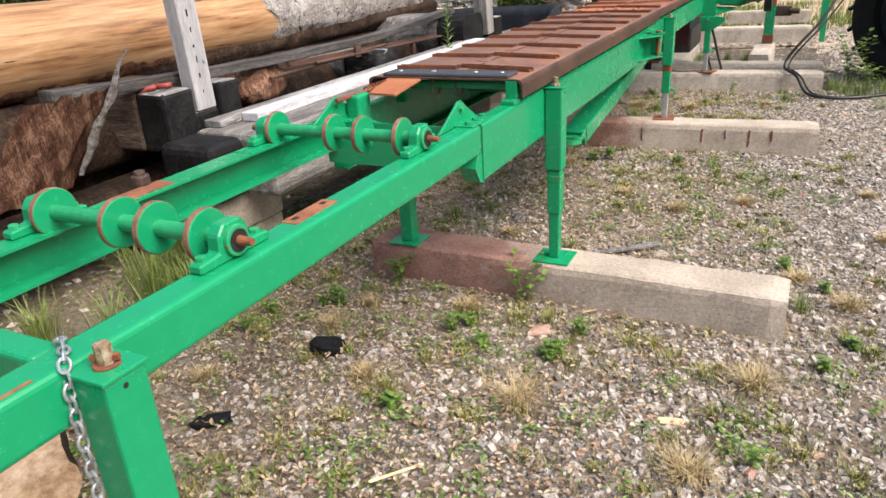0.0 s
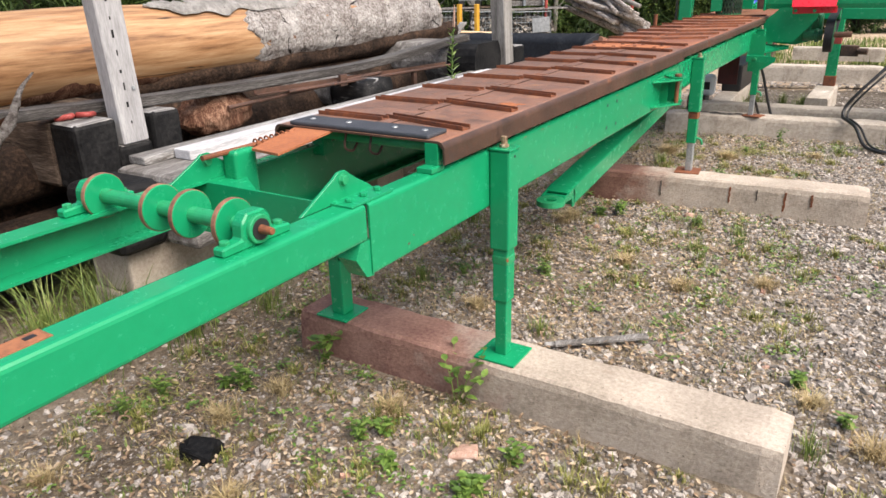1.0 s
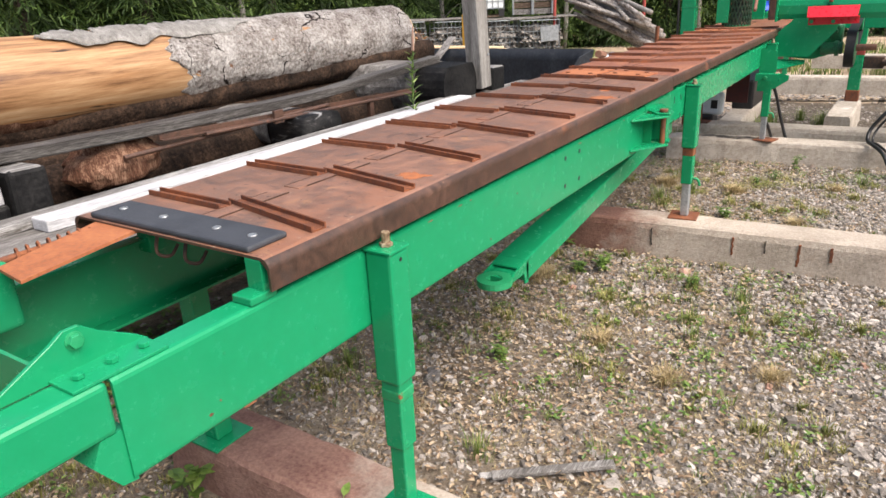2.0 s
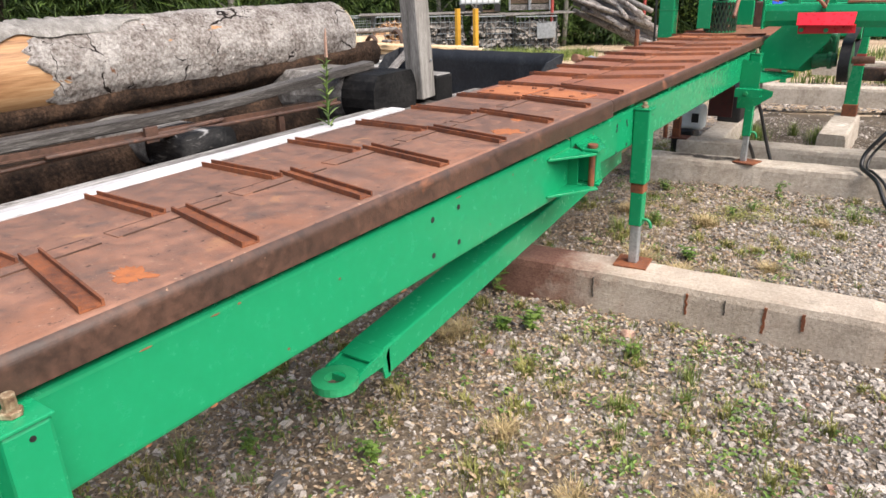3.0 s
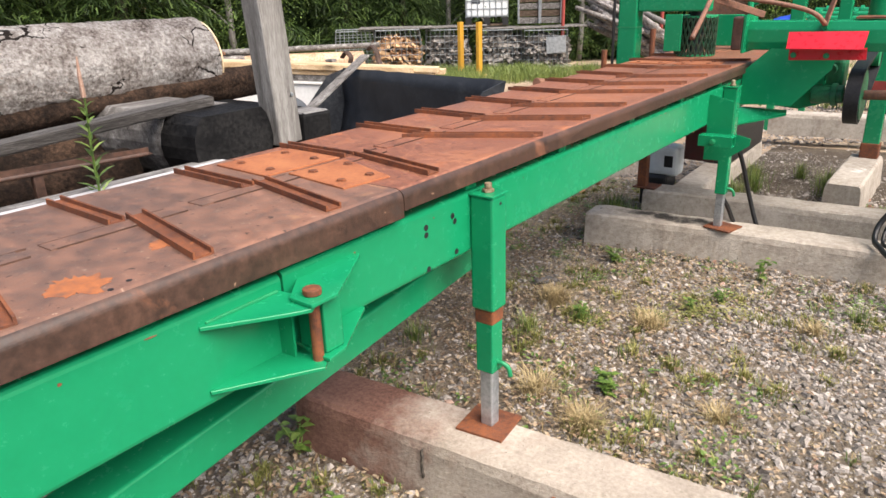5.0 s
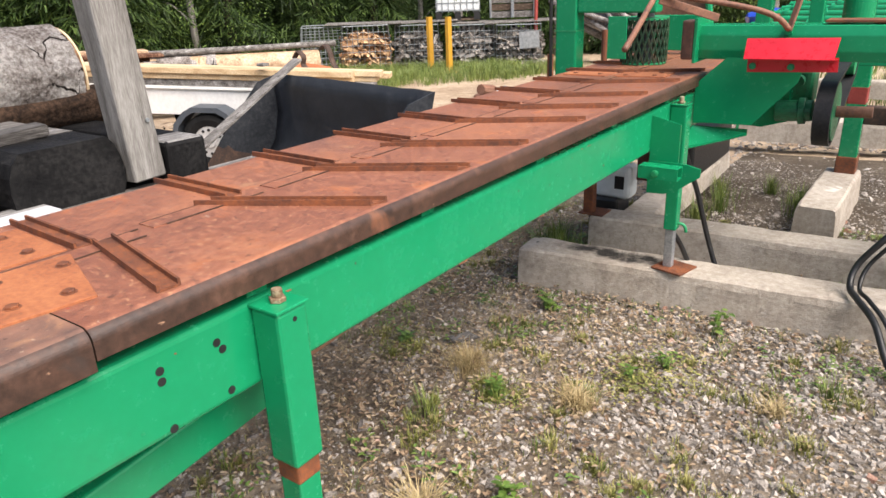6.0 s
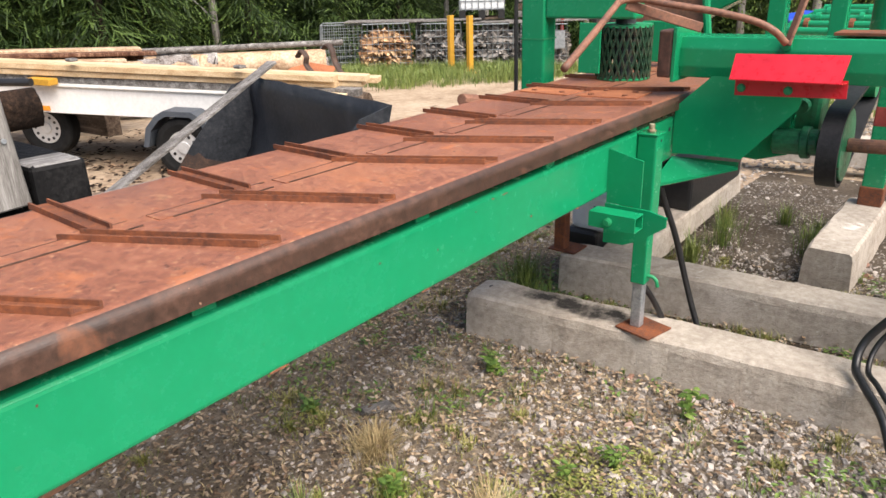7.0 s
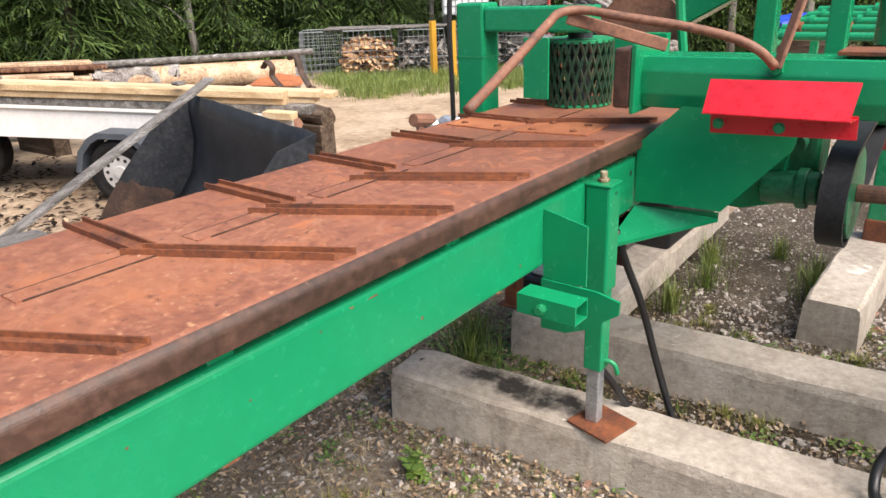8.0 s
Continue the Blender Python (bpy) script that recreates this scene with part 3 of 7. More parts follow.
# ---- concrete sleepers ----
def sleeper(x0, y0, x1, y1, width, height, z=0.0, stains=()):
    """A precast block from (x0, y0) to (x1, y1), worn at the edges."""
    a, b = Vector((x0, y0, z)), Vector((x1, y1, z))
    d = (b - a).normalized()
    side = Vector((-d.y, d.x, 0))
    n = max(6, int((b - a).length / 0.06))
    prof = [(-0.5, -0.12), (-0.485, 0.80), (-0.455, 0.95), (-0.40, 1.0), (0.40, 1.0), (0.455, 0.95), (0.485, 0.80), (0.5, -0.12)]
    bm = bmesh.new()
    rows = []
    for k in range(n + 1):
        p = a + (b - a) * (k / n)
        end = min(k, n - k)
        e = 0.93 if end == 0 else 1.0
        row = []
        for u, v in prof:
            j = 0.006 * noise.noise(Vector((k * 0.6 + x0, u * 9, v * 9 + y0)))
            q = p + side * (u * width * (e if v > 0.5 else 1) + j)
            row.append(bm.verts.new((q.x, q.y, z + height * (v * (0.96 if end == 0 and v > 0.5 else 1)) + j * 0.7)))
        rows.append(row)
    for r0, r1 in zip(rows, rows[1:]):
        for i in range(len(prof)):
            bm.faces.new((r0[i], r0[(i + 1) % len(prof)], r1[(i + 1) % len(prof)], r1[i]))
    bm.faces.new(rows[0])
    bm.faces.new(rows[-1])
    bmesh.ops.recalc_face_normals(bm, faces=bm.faces)
    return bm


def lay_sleeper(args, label, material=None):
    x0, y0, x1, y1, w, h, z = args
    ob = solid("concrete_sleeper", (x0, y0, z), sleeper(*args), material or M_CONC, label, "concrete beam", "concrete sleepers in the yard")
    return ob


S1 = lay_sleeper((-1.82, 2.875, 0.065, 2.848, 0.24, 0.172, 0.0), "rough beige concrete sleeper with a rust-stained end under the conveyor", M_CONC_RED)
S2 = lay_sleeper((-1.55, 5.46, 0.165, 5.59, 0.23, 0.20, 0.0), "beige concrete sleeper with rusty rebar marks on its side", M_CONC_RED_SHORT)
S3 = lay_sleeper((-1.655, 7.925, 0.21, 8.085, 0.23, 0.20, -0.04), "grey concrete sleeper with a drilled hole and a dark oil stain", M_CONC_OIL)
S4 = lay_sleeper((-1.55, 8.585, 0.21, 8.71, 0.22, 0.20, -0.04), "grey concrete sleeper with yellowish stains", M_CONC_GREY)
lay_sleeper((-0.457, 9.285, -0.44, 10.35, 0.24, 0.205, -0.05), "short grey concrete sleeper lying lengthwise", M_CONC_GREY)
lay_sleeper((-1.55, 12.1, 0.08, 12.3, 0.24, 0.20, -0.05), "grey concrete sleeper across the yard", M_CONC_GREY)
lay_sleeper((-1.4, 15.5, 0.05, 15.6, 0.24, 0.20, -0.12), "grey concrete sleeper across the yard", M_CONC_GREY)

lay_sleeper((-1.36, 8.78, -1.40, 10.7, 0.22, 0.13, -0.01), "grey concrete sleeper lying lengthwise under the conveyor", M_CONC_GREY)
# Plain box added where a dark mass of unknown kind lies.
solid("black_crate", (-1.38, 9.3, 0.18), box(-1.49, 9.6, 0.118, -1.28, 10.6, 0.42, 0.02, 2), M_BLACKPLASTIC, "black box added for an unidentified dark mass on a concrete sleeper", "crate")
# rusty rebar marks and joints on the second sleeper's side
for x, h, w in ((-0.595, 0.10, 0.007), (-0.435, 0.07, 0.004), (-0.275, 0.12, 0.011), (-0.128, 0.075, 0.012), (-1.02, 0.10, 0.004)):
    y = 5.46 + 0.0758 * (x + 1.55) - 0.1165
    pts = []
    for k in range(9):
        z = 0.168 - h * k / 8
        pts.append((x + 0.007 * noise.noise(Vector((x * 30, k * 0.6, 0))) - w * (0.5 + 0.5 * noise.noise(Vector((x * 50, k * 0.9, 3)))), y - 0.0035, z))
    for k in range(8, -1, -1):
        z = 0.168 - h * k / 8
        pts.append((x + 0.007 * noise.noise(Vector((x * 30, k * 0.6, 0))) + w * (0.5 + 0.5 * noise.noise(Vector((x * 70, k * 0.9, 6)))) + 0.001, y - 0.0035, z))
    part("rebar_mark", prism(pts, (0, 0.014, 0)), M_RUST if w > 0.005 else M_OILSTAIN, S2, "rusty rebar mark" if w > 0.005 else "")
part("drill_hole", rod((-1.592, 7.945, 0.152), (-1.592, 7.945, 0.1615), 0.013, n=14), M_BLACKPLASTIC, S3)


# ---- the conveyor: frame ----
DECK_Z = 1.027
FACE = -0.935
conveyor = thing("conveyor", (-1.25, 5.0, 0.2), "green-painted steel log conveyor with a rusty deck on adjustable legs", "conveyor")


def channel(x_face, y0, y1, z0, z1, inward, depth=0.06, wall=0.007, r=0.012):
    """A channel section with a rounded web, its web at x_face and flanges inwards."""
    s = 1 if inward > 0 else -1
    outer = [(depth, z0)] + [(r - r * math.sin(radians(a)), z0 + r - r * math.cos(radians(a))) for a in (0, 30, 60, 90)] + \
            [(r - r * math.cos(radians(a)), z1 - r + r * math.sin(radians(a))) for a in (0, 30, 60, 90)] + [(depth, z1)]
    inner = [(depth, z1 - wall), (wall, z1 - wall), (wall, z0 + wall), (depth, z0 + wall)]
    return prism([(x_face + s * u, y0, z) for u, z in outer + inner], (0, y1 - y0, 0))


part("side_beam", channel(FACE, 2.16, 4.862, 0.738, 0.938, -1), M_GREEN, conveyor)
part("side_beam", channel(FACE, 4.868, 8.9, 0.772, 0.945, -1), M_GREEN, conveyor)
part("side_beam", channel(-1.555, 2.16, 4.862, 0.738, 0.938, 1), M_GREEN, conveyor)
part("side_beam", channel(-1.555, 4.868, 8.9, 0.772, 0.945, 1), M_GREEN, conveyor)
for y in (3.4, 4.2, 5.0, 5.8, 6.6, 7.4, 8.2):
    part("cross_member", box(-1.548, y, 0.80, -0.942, y + 0.05, 0.86, 0.003), M_GREEN, conveyor)
for y in (2.62, 3.05, 3.55, 4.05, 4.55, 5.05, 5.55, 6.1, 6.7, 7.3, 7.9):
    part("deck_bracket", box(-1.02, y, 0.90, -0.955, y + 0.05, 1.012, 0.003), M_GREEN, conveyor)
    part("deck_bracket", box(-1.53, y, 0.90, -1.48, y + 0.05, 1.012, 0.003), M_GREEN, conveyor)


def hole(y, z, r=0.008, x=FACE):
    return rod((x - 0.004, y, z), (x + 0.0012, y, z), r, n=14)


for y, z in ((3.96, 0.896), (3.96, 0.792), (4.09, 0.896), (4.09, 0.79), (5.34, 0.90), (5.34, 0.88), (5.345, 0.785), (5.455, 0.90), (5.465, 0.883), (5.47, 0.795), (8.22, 0.90)):
    part("bolt_hole", hole(y, z), M_BLACKPLASTIC, conveyor)


# ---- the conveyor: deck ----
def deck(x0, x1, y0, y1, z, drop, wall=0.006, r=0.024):
    """A plate with both edges folded down."""
    outer = [(x0, z - drop)] + [(x0 + r - r * math.cos(radians(a)), z - r + r * math.sin(radians(a))) for a in range(0, 91, 10)]
    outer += [(x1 - r + r * math.sin(radians(a)), z - r + r * math.cos(radians(a))) for a in range(0, 91, 10)] + [(x1, z - drop)]
    inner = [(x1 - wall, z - drop), (x1 - wall, z - r), (x1 - r, z - wall), (x0 + r, z - wall), (x0 + wall, z - r), (x0 + wall, z - drop)]
    return prism([(x, y0, zz) for x, zz in outer + inner], (0, y1 - y0, 0))


def deck_plate(y0, y1, drop, plate):
    ob = part("deck_plate", deck(-1.58, -0.916, y0, y1, DECK_Z, drop), plate, conveyor, "rusty steel deck plate with a folded edge")
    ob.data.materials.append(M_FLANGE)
    # Side and end faces get darker brown rust; their shade is in the colour.
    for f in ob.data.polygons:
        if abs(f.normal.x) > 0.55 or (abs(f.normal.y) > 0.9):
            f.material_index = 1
    return ob


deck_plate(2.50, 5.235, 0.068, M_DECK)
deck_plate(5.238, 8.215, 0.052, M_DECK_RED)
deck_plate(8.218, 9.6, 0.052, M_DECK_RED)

seam_y = [2.55 + 0.333 * k for k in range(20)]
for k, y in enumerate(seam_y):
    x = -1.245 if y < 5.3 else -1.275
    part("seam_strip", box(x - 0.026, y + 0.02, DECK_Z - 0.001, x + 0.026, y + 0.31, DECK_Z + 0.0025, 0), M_DECK if y < 5.2 else M_DECK_RED, conveyor)
    for e, a, b in ((0.0258, 0.03 + 0.02 * (k % 2), 0.315), (-0.0272, 0.02, 0.29 + 0.02 * (k % 3))):
        part("seam_gap", box(x + e, y + a, DECK_Z, x + e + 0.0024, y + b, DECK_Z + 0.0032, 0), M_FLANGE, conveyor)


def cleat(a, b, width=0.044, lip=0.0135, wall=0.005):
    """An upturned channel iron welded to the deck, its front edge from a to b; the ends are cut along the deck."""
    a, b = Vector((*a, DECK_Z)), Vector((*b, DECK_Z))
    n = Vector((0.25 if (b - a).y > 0.1 else 0.1, 1, 0)).normalized()
    w = width
    out = [(0, 0), (w, 0), (w, lip), (w - wall, lip), (w - wall, wall * 0.8), (wall, wall * 0.8), (wall, lip), (0, lip)]
    bm = prism([a + n * u + Vector((0, 0, v)) for u, v in out], b - a)
    for v in bm.verts:
        v.co.z += 0.0015 * noise.noise(v.co * 40)
        v.co += n * 0.002 * noise.noise(v.co * 11)
    return bm


right_a = (2.70, 3.035, 3.37, 3.727, 4.062, 4.387, 4.729, 5.059, 5.414)
left_a = (2.695, 3.03, 3.362, 3.714, 4.049, 4.384, 4.721, 5.055, 5.422)
for k, y in enumerate(right_a):
    part("cleat", cleat((-1.288 + 0.01 * (k % 3), y + 0.030), (-0.945, y - 0.045), 0.042), M_RUST, conveyor)
for k, y in enumerate(left_a):
    part("cleat", cleat((-1.555, y), (-1.27 + 0.01 * (k % 2), y - 0.012), 0.036), M_RUST, conveyor)
right_b = (5.955, 6.297, 6.619, 7.02, 7.312, 7.622, 8.032, 8.424)
left_b = (5.79, 6.114, 6.455, 6.799, 7.144, 7.486, 7.837, 8.196, 8.54)
for k, y in enumerate(right_b):
    part("cleat", cleat((-1.31, y - 0.245), (-0.948, y - 0.05), 0.046), M_RUST, conveyor)
for k, y in enumerate(left_b):
    part("cleat", cleat((-1.58, y), (-1.285, y - 0.01), 0.044), M_RUST, conveyor)


def splice(points, bolts):
    p = part("splice_plate", prism([(x, y, DECK_Z - 0.001) for x, y in points], (0, 0, 0.006), 0.001), M_ORANGE, conveyor, "orange rusty splice plate")
    for x, y in bolts:
        part("bolt", hexbolt((x, y, DECK_Z + 0.004), 0.011, 0.006, washer=0.014), M_RUST, p)


splice([(-1.52, 5.165), (-1.30, 5.15), (-1.28, 5.40), (-1.50, 5.41)], [(-1.47, 5.21), (-1.34, 5.20), (-1.33, 5.35), (-1.46, 5.36)])
splice([(-1.27, 5.20), (-1.04, 5.165), (-1.02, 5.31), (-1.25, 5.39)], [(-1.22, 5.24), (-1.09, 5.21), (-1.07, 5.29), (-1.20, 5.35)])
splice([(-1.53, 8.06), (-1.30, 8.05), (-1.29, 8.27), (-1.52, 8.28)], [(-1.48, 8.1), (-1.35, 8.1), (-1.34, 8.22), (-1.47, 8.23)])
splice([(-1.27, 8.06), (-1.03, 8.10), (-1.04, 8.28), (-1.26, 8.26)], [(-1.22, 8.10), (-1.09, 8.13), (-1.09, 8.23), (-1.21, 8.22)])

def rust_blob(x, y, rx, ry, seed):
    pts = []
    for k in range(72):
        a = 2 * math.pi * k / 72
        f = 1 + 0.5 * noise.noise(Vector((math.cos(a) * 1.6 + seed, math.sin(a) * 1.6, seed))) + 0.4 * noise.noise(Vector((math.cos(a) * 7 + seed, math.sin(a) * 7, seed)))
        pts.append((x + rx * f * math.cos(a), y + ry * f * math.sin(a), DECK_Z - 0.001))
    part("rust_bloom", prism(pts, (0, 0, 0.0016)), M_BLOOM, conveyor, "fresh orange rust bloom")


M_BLOOM = surf("orange_rust_bloom", [(0.17, 0.075, 0.045), (0.30, 0.10, 0.036), (0.38, 0.13, 0.045)], 20, 60, (0.8, 0.95), bump=0.15)
rust_blob(-1.02, 3.133, 0.045, 0.03, 3)
rust_blob(-1.01, 4.505, 0.05, 0.04, 5)
rust_blob(-1.07, 4.71, 0.025, 0.03, 6)
for x, y in ((-0.946, 4.529), (-0.957, 4.568)):
    part("bolt_hole", rod((x, y, DECK_Z - 0.002), (x, y, DECK_Z + 0.0008), 0.005, n=12), M_BLACKPLASTIC, conveyor)

# rubber pad, tongue plate at the deck's start
pad = part("rubber_pad", box(-1.515, 2.505, DECK_Z, -0.975, 2.615, DECK_Z + 0.014, 0.005, 2), M_RUBBER, conveyor, "dark rubber strip with zinc bolts")
for x in (-1.46, -1.31, -1.13, -1.02):
    part("bolt", rod((x, 2.56, DECK_Z + 0.010), (x, 2.56, DECK_Z + 0.0175), 0.010, n=12, bevel=0.002), M_ZINC, pad)
part("tongue_plate", prism([(-1.50, 2.54, DECK_Z - 0.011), (-1.345, 2.54, DECK_Z - 0.011), (-1.30, 2.225, DECK_Z - 0.02), (-1.42, 2.24, DECK_Z - 0.02)], (0, 0, 0.007)), M_ORANGE, conveyor, "bare rusty tongue plate")
part("deck_hanger", box(-0.985, 2.50, 0.93, -0.94, 2.53, 1.02, 0.002), M_GREEN, conveyor)
part("deck_hanger", box(-0.99, 2.46, 0.938, -0.935, 2.53, 0.955, 0.003), M_GREEN, conveyor)
for x in (-1.2, -1.3):
    part("hook", ring(curve_points([(x, 2.53, 1.015), (x, 2.52, 0.97), (x + 0.01, 2.545, 0.955), (x + 0.01, 2.57, 0.975)], 5), 0.004, 8), M_DARKRUST, conveyor)
part("cross_shaft", rod((-1.54, 2.60, 0.985), (-0.96, 2.60, 0.985), 0.016), M_GREEN_WORN, conveyor)


# ---- the conveyor: legs ----
def leg(y, foot_z, sleeve_z, lower, x0=-0.934, w=0.074, bolt=0.036, band=True, turn=0.0, shift=0.0):
    """A telescopic leg on a foot plate; lower: 'green' or 'zinc'."""
    cx, cy = x0 + w / 2, y
    h = w / 2
    leg_ob = part("leg", box(cx - h, cy - h, sleeve_z, cx + h, cy + h, 0.936, 0.007, 2), M_GREEN, conveyor)
    part("leg_cap", box(cx - h - 0.003, cy - h - 0.003, 0.936, cx + h + 0.003, cy + h + 0.003, 0.943, 0.002), M_GREEN, leg_ob)
    part("bolt", put(rod((cx, cy, 0.942), (cx, cy, 0.943 + bolt), 0.0105, n=10, bevel=0.002), hexbolt((cx, cy, 0.943), 0.0165, 0.010)), M_BOLT, leg_ob, "dull adjusting bolt with a nut")
    part("bolt_hole", rod((cx + h - 0.003, cy + 0.003, 0.915), (cx + h + 0.001, cy + 0.003, 0.915), 0.005, n=12), M_BLACKPLASTIC, leg_ob)
    t = h - 0.008
    if lower == "green":
        part("inner_tube", box(cx - t, cy - t, foot_z + 0.22, cx + t, cy + t, sleeve_z, 0.005, 2), M_GREEN, leg_ob)
        part("rust_band", box(cx - t - 0.0015, cy - t - 0.0015, sleeve_z - 0.055, cx + t + 0.0015, cy + t + 0.0015, sleeve_z - 0.022, 0.005), M_GREEN_WORN, leg_ob)
        part("foot_tube", box(cx - t + 0.006, cy - t + 0.006, foot_z + 0.006, cx + t - 0.006, cy + t - 0.006, foot_z + 0.225, 0.005, 2), M_GREEN, leg_ob)
        part("foot_plate", box(cx - 0.08, cy - 0.078, foot_z, cx + 0.08, cy + 0.078, foot_z + 0.008, 0.001), M_GREEN, leg_ob)
    else:
        part("inner_tube", box(cx - t, cy - t, foot_z + 0.195, cx + t, cy + t, sleeve_z, 0.005, 2), M_GREEN, leg_ob)
        if band:
            part("rust_band", box(cx - t - 0.0015, cy - t - 0.0015, sleeve_z - 0.045, cx + t + 0.0015, cy + t + 0.0015, sleeve_z, 0.005), M_RUST, leg_ob)
        part("foot_tube", box(cx - t + 0.008, cy - t + 0.008, foot_z + 0.006, cx + t - 0.008, cy + t - 0.008, foot_z + 0.2, 0.005, 2), M_GALV, leg_ob, "zinc-plated inner tube")
        foot = box(-0.08, -0.075, foot_z, 0.075, 0.075, foot_z + 0.008, 0.001)
        bmesh.ops.transform(foot, matrix=Matrix.Translation((cx + shift, cy, 0)) @ Matrix.Rotation(radians(turn), 4, "Z"), verts=foot.verts)
        part("foot_plate", foot, M_RUST, leg_ob, "rusty foot plate")
        part("clamp_screw", ring(curve_points([(cx + t - 0.004, cy, foot_z + 0.225), (cx + t + 0.018, cy + 0.004, foot_z + 0.224), (cx + t + 0.032, cy + 0.008, foot_z + 0.21), (cx + t + 0.038, cy + 0.010, foot_z + 0.185)], 5), 0.0075, 10), M_GREEN_WORN, leg_ob, smooth=True)
    return leg_ob


leg(2.842, 0.172, 0.59, "green")
leg(5.572, 0.20, 0.60, "zinc", bolt=0.026, turn=6)
part("leg", box(-1.665, 2.79, 0.18, -1.60, 2.855, 0.745, 0.006, 2), M_GREEN, conveyor)
part("foot_plate", box(-1.715, 2.75, 0.172, -1.56, 2.90, 0.18, 0.001), M_GREEN, conveyor)
part("leg", box(-1.60, 8.52, 0.16, -1.54, 8.58, 0.78, 0.006, 2), M_RUST, conveyor)
part("foot_plate", box(-1.62, 8.50, 0.16, -1.47, 8.64, 0.168, 0.001), M_RUST, conveyor)

# third leg with its guide bracket
l3 = leg(7.945, 0.162, 0.62, "zinc", bolt=0.03, band=False, turn=-14, shift=0.03)
part("side_plate", prism([(-0.934, 7.68, 0.930), (-0.811, 7.68, 0.902), (-0.811, 7.68, 0.742), (-0.934, 7.68, 0.742)], (0, 0.006, 0)), M_GREEN, l3)
tube = put(put(put(box(-0.934, 7.55, 0.743, -0.772, 7.615, 0.748, 0.001), box(-0.934, 7.55, 0.695, -0.772, 7.615, 0.700, 0.001)), box(-0.934, 7.55, 0.70, -0.772, 7.555, 0.743, 0)), box(-0.934, 7.61, 0.70, -0.772, 7.615, 0.743, 0))
part("square_tube", tube, M_GREEN, l3)
part("nipple", put(rod((-0.862, 7.551, 0.722), (-0.862, 7.535, 0.722), 0.014, n=8, bevel=0.002), rod((-0.862, 7.551, 0.722), (-0.862, 7.530, 0.722), 0.010, n=14)), M_GREEN_WORN, l3)
part("gusset_plate", prism([(-0.934, 7.67, 0.742), (-0.775, 7.67, 0.740), (-0.714, 7.67, 0.726), (-0.716, 7.67, 0.692), (-0.80, 7.67, 0.630), (-0.86, 7.67, 0.603), (-0.934, 7.67, 0.600)], (0, 0.008, 0)), M_GREEN, l3)

# hinge with its pin
hinge = part("hinge_block", box(-0.915, 4.880, 0.782, -0.838, 4.930, 0.902, 0.003), M_GREEN, conveyor)
for name, z, outline in (("hinge_ear", 0.898, ((0.0, 4.666), (0.008, 4.664), (0.102, 4.797), (0.121, 4.832), (0.10, 4.87), (0.0, 4.858))),
                         ("hinge_ear", 0.764, ((0.0, 4.668), (0.008, 4.666), (0.108, 4.83), (0.122, 4.85), (0.10, 4.88), (0.0, 4.858))),
                         ("hinge_cap", 0.907, ((0.0, 4.905), (0.060, 4.832), (0.124, 4.830), (0.124, 4.900), (0.012, 5.085), (0.0, 5.087))),
                         ("hinge_cap", 0.773, ((0.0, 4.885), (0.085, 4.868), (0.118, 4.868), (0.108, 4.925), (0.010, 5.09), (0.0, 5.092)))):
    part(name, prism([(FACE - 0.002 + u, y, z) for u, y in outline], (0, 0, 0.008), 0.001), M_GREEN, hinge)
part("hinge_pin", rod((-0.850, 4.867, 0.755), (-0.850, 4.867, 0.917), 0.0115, n=16, bevel=0.002), M_RUST, hinge, "rusty hinge pin")
part("pin_head", rod((-0.850, 4.867, 0.915), (-0.850, 4.867, 0.929), 0.019, n=20, bevel=0.003), M_RUST, hinge)
part("web_plate", box(-0.937, 4.845, 0.772, -0.895, 4.851, 0.898, 0), M_GREEN, hinge)
part("weld_bead", bar((-0.933, 4.68, 0.908), (-0.933, 4.85, 0.908), 0.006, 0.005, 0.001), M_GREEN_WORN, hinge)

# folded towing arm with an eye
A0, A1 = Vector((-1.10, 5.72, 0.690)), Vector((-1.10, 3.85, 0.476))
arm = part("towing_arm", bar(A0, A1, 0.12, 0.094, 0.006, seg=2), M_GREEN, conveyor)
part("arm_tail", bar((-1.10, 6.75, 0.764), A0, 0.08, 0.045, 0.005), M_RUSTPIPE, arm)
d = (A1 - A0).normalized()
eye_c = Vector((-1.085, 3.685, 0.489))
n_out = []
for k in range(24):
    a = 2 * math.pi * k / 24
    n_out.append((math.cos(a), math.sin(a)))
bm = bmesh.new()
rows = []
for z in (0.012, -0.012):
    rows.append([bm.verts.new(eye_c + Vector((c * 0.065, s * 0.065, z))) for c, s in n_out])
    rows.append([bm.verts.new(eye_c + Vector((c * 0.030, s * 0.030, z))) for c, s in n_out])
for k in range(24):
    j = (k + 1) % 24
    bm.faces.new((rows[0][k], rows[0][j], rows[1][j], rows[1][k]))
    bm.faces.new((rows[2][j], rows[2][k], rows[3][k], rows[3][j]))
    bm.faces.new((rows[0][j], rows[0][k], rows[2][k], rows[2][j]))
    bm.faces.new((rows[1][k], rows[1][j], rows[3][j], rows[3][k]))
part("eye", bm, M_GREEN_WORN, arm, "worn towing eye")
tie = [(-1.155, 3.87), (-1.045, 3.87), (-1.03, 3.72), (-1.05, 3.70), (-1.12, 3.70), (-1.14, 3.72)]
part("tie_plate", prism([(x, y, 0.477) for x, y in tie], (0, 0, 0.022)), M_GREEN, arm)
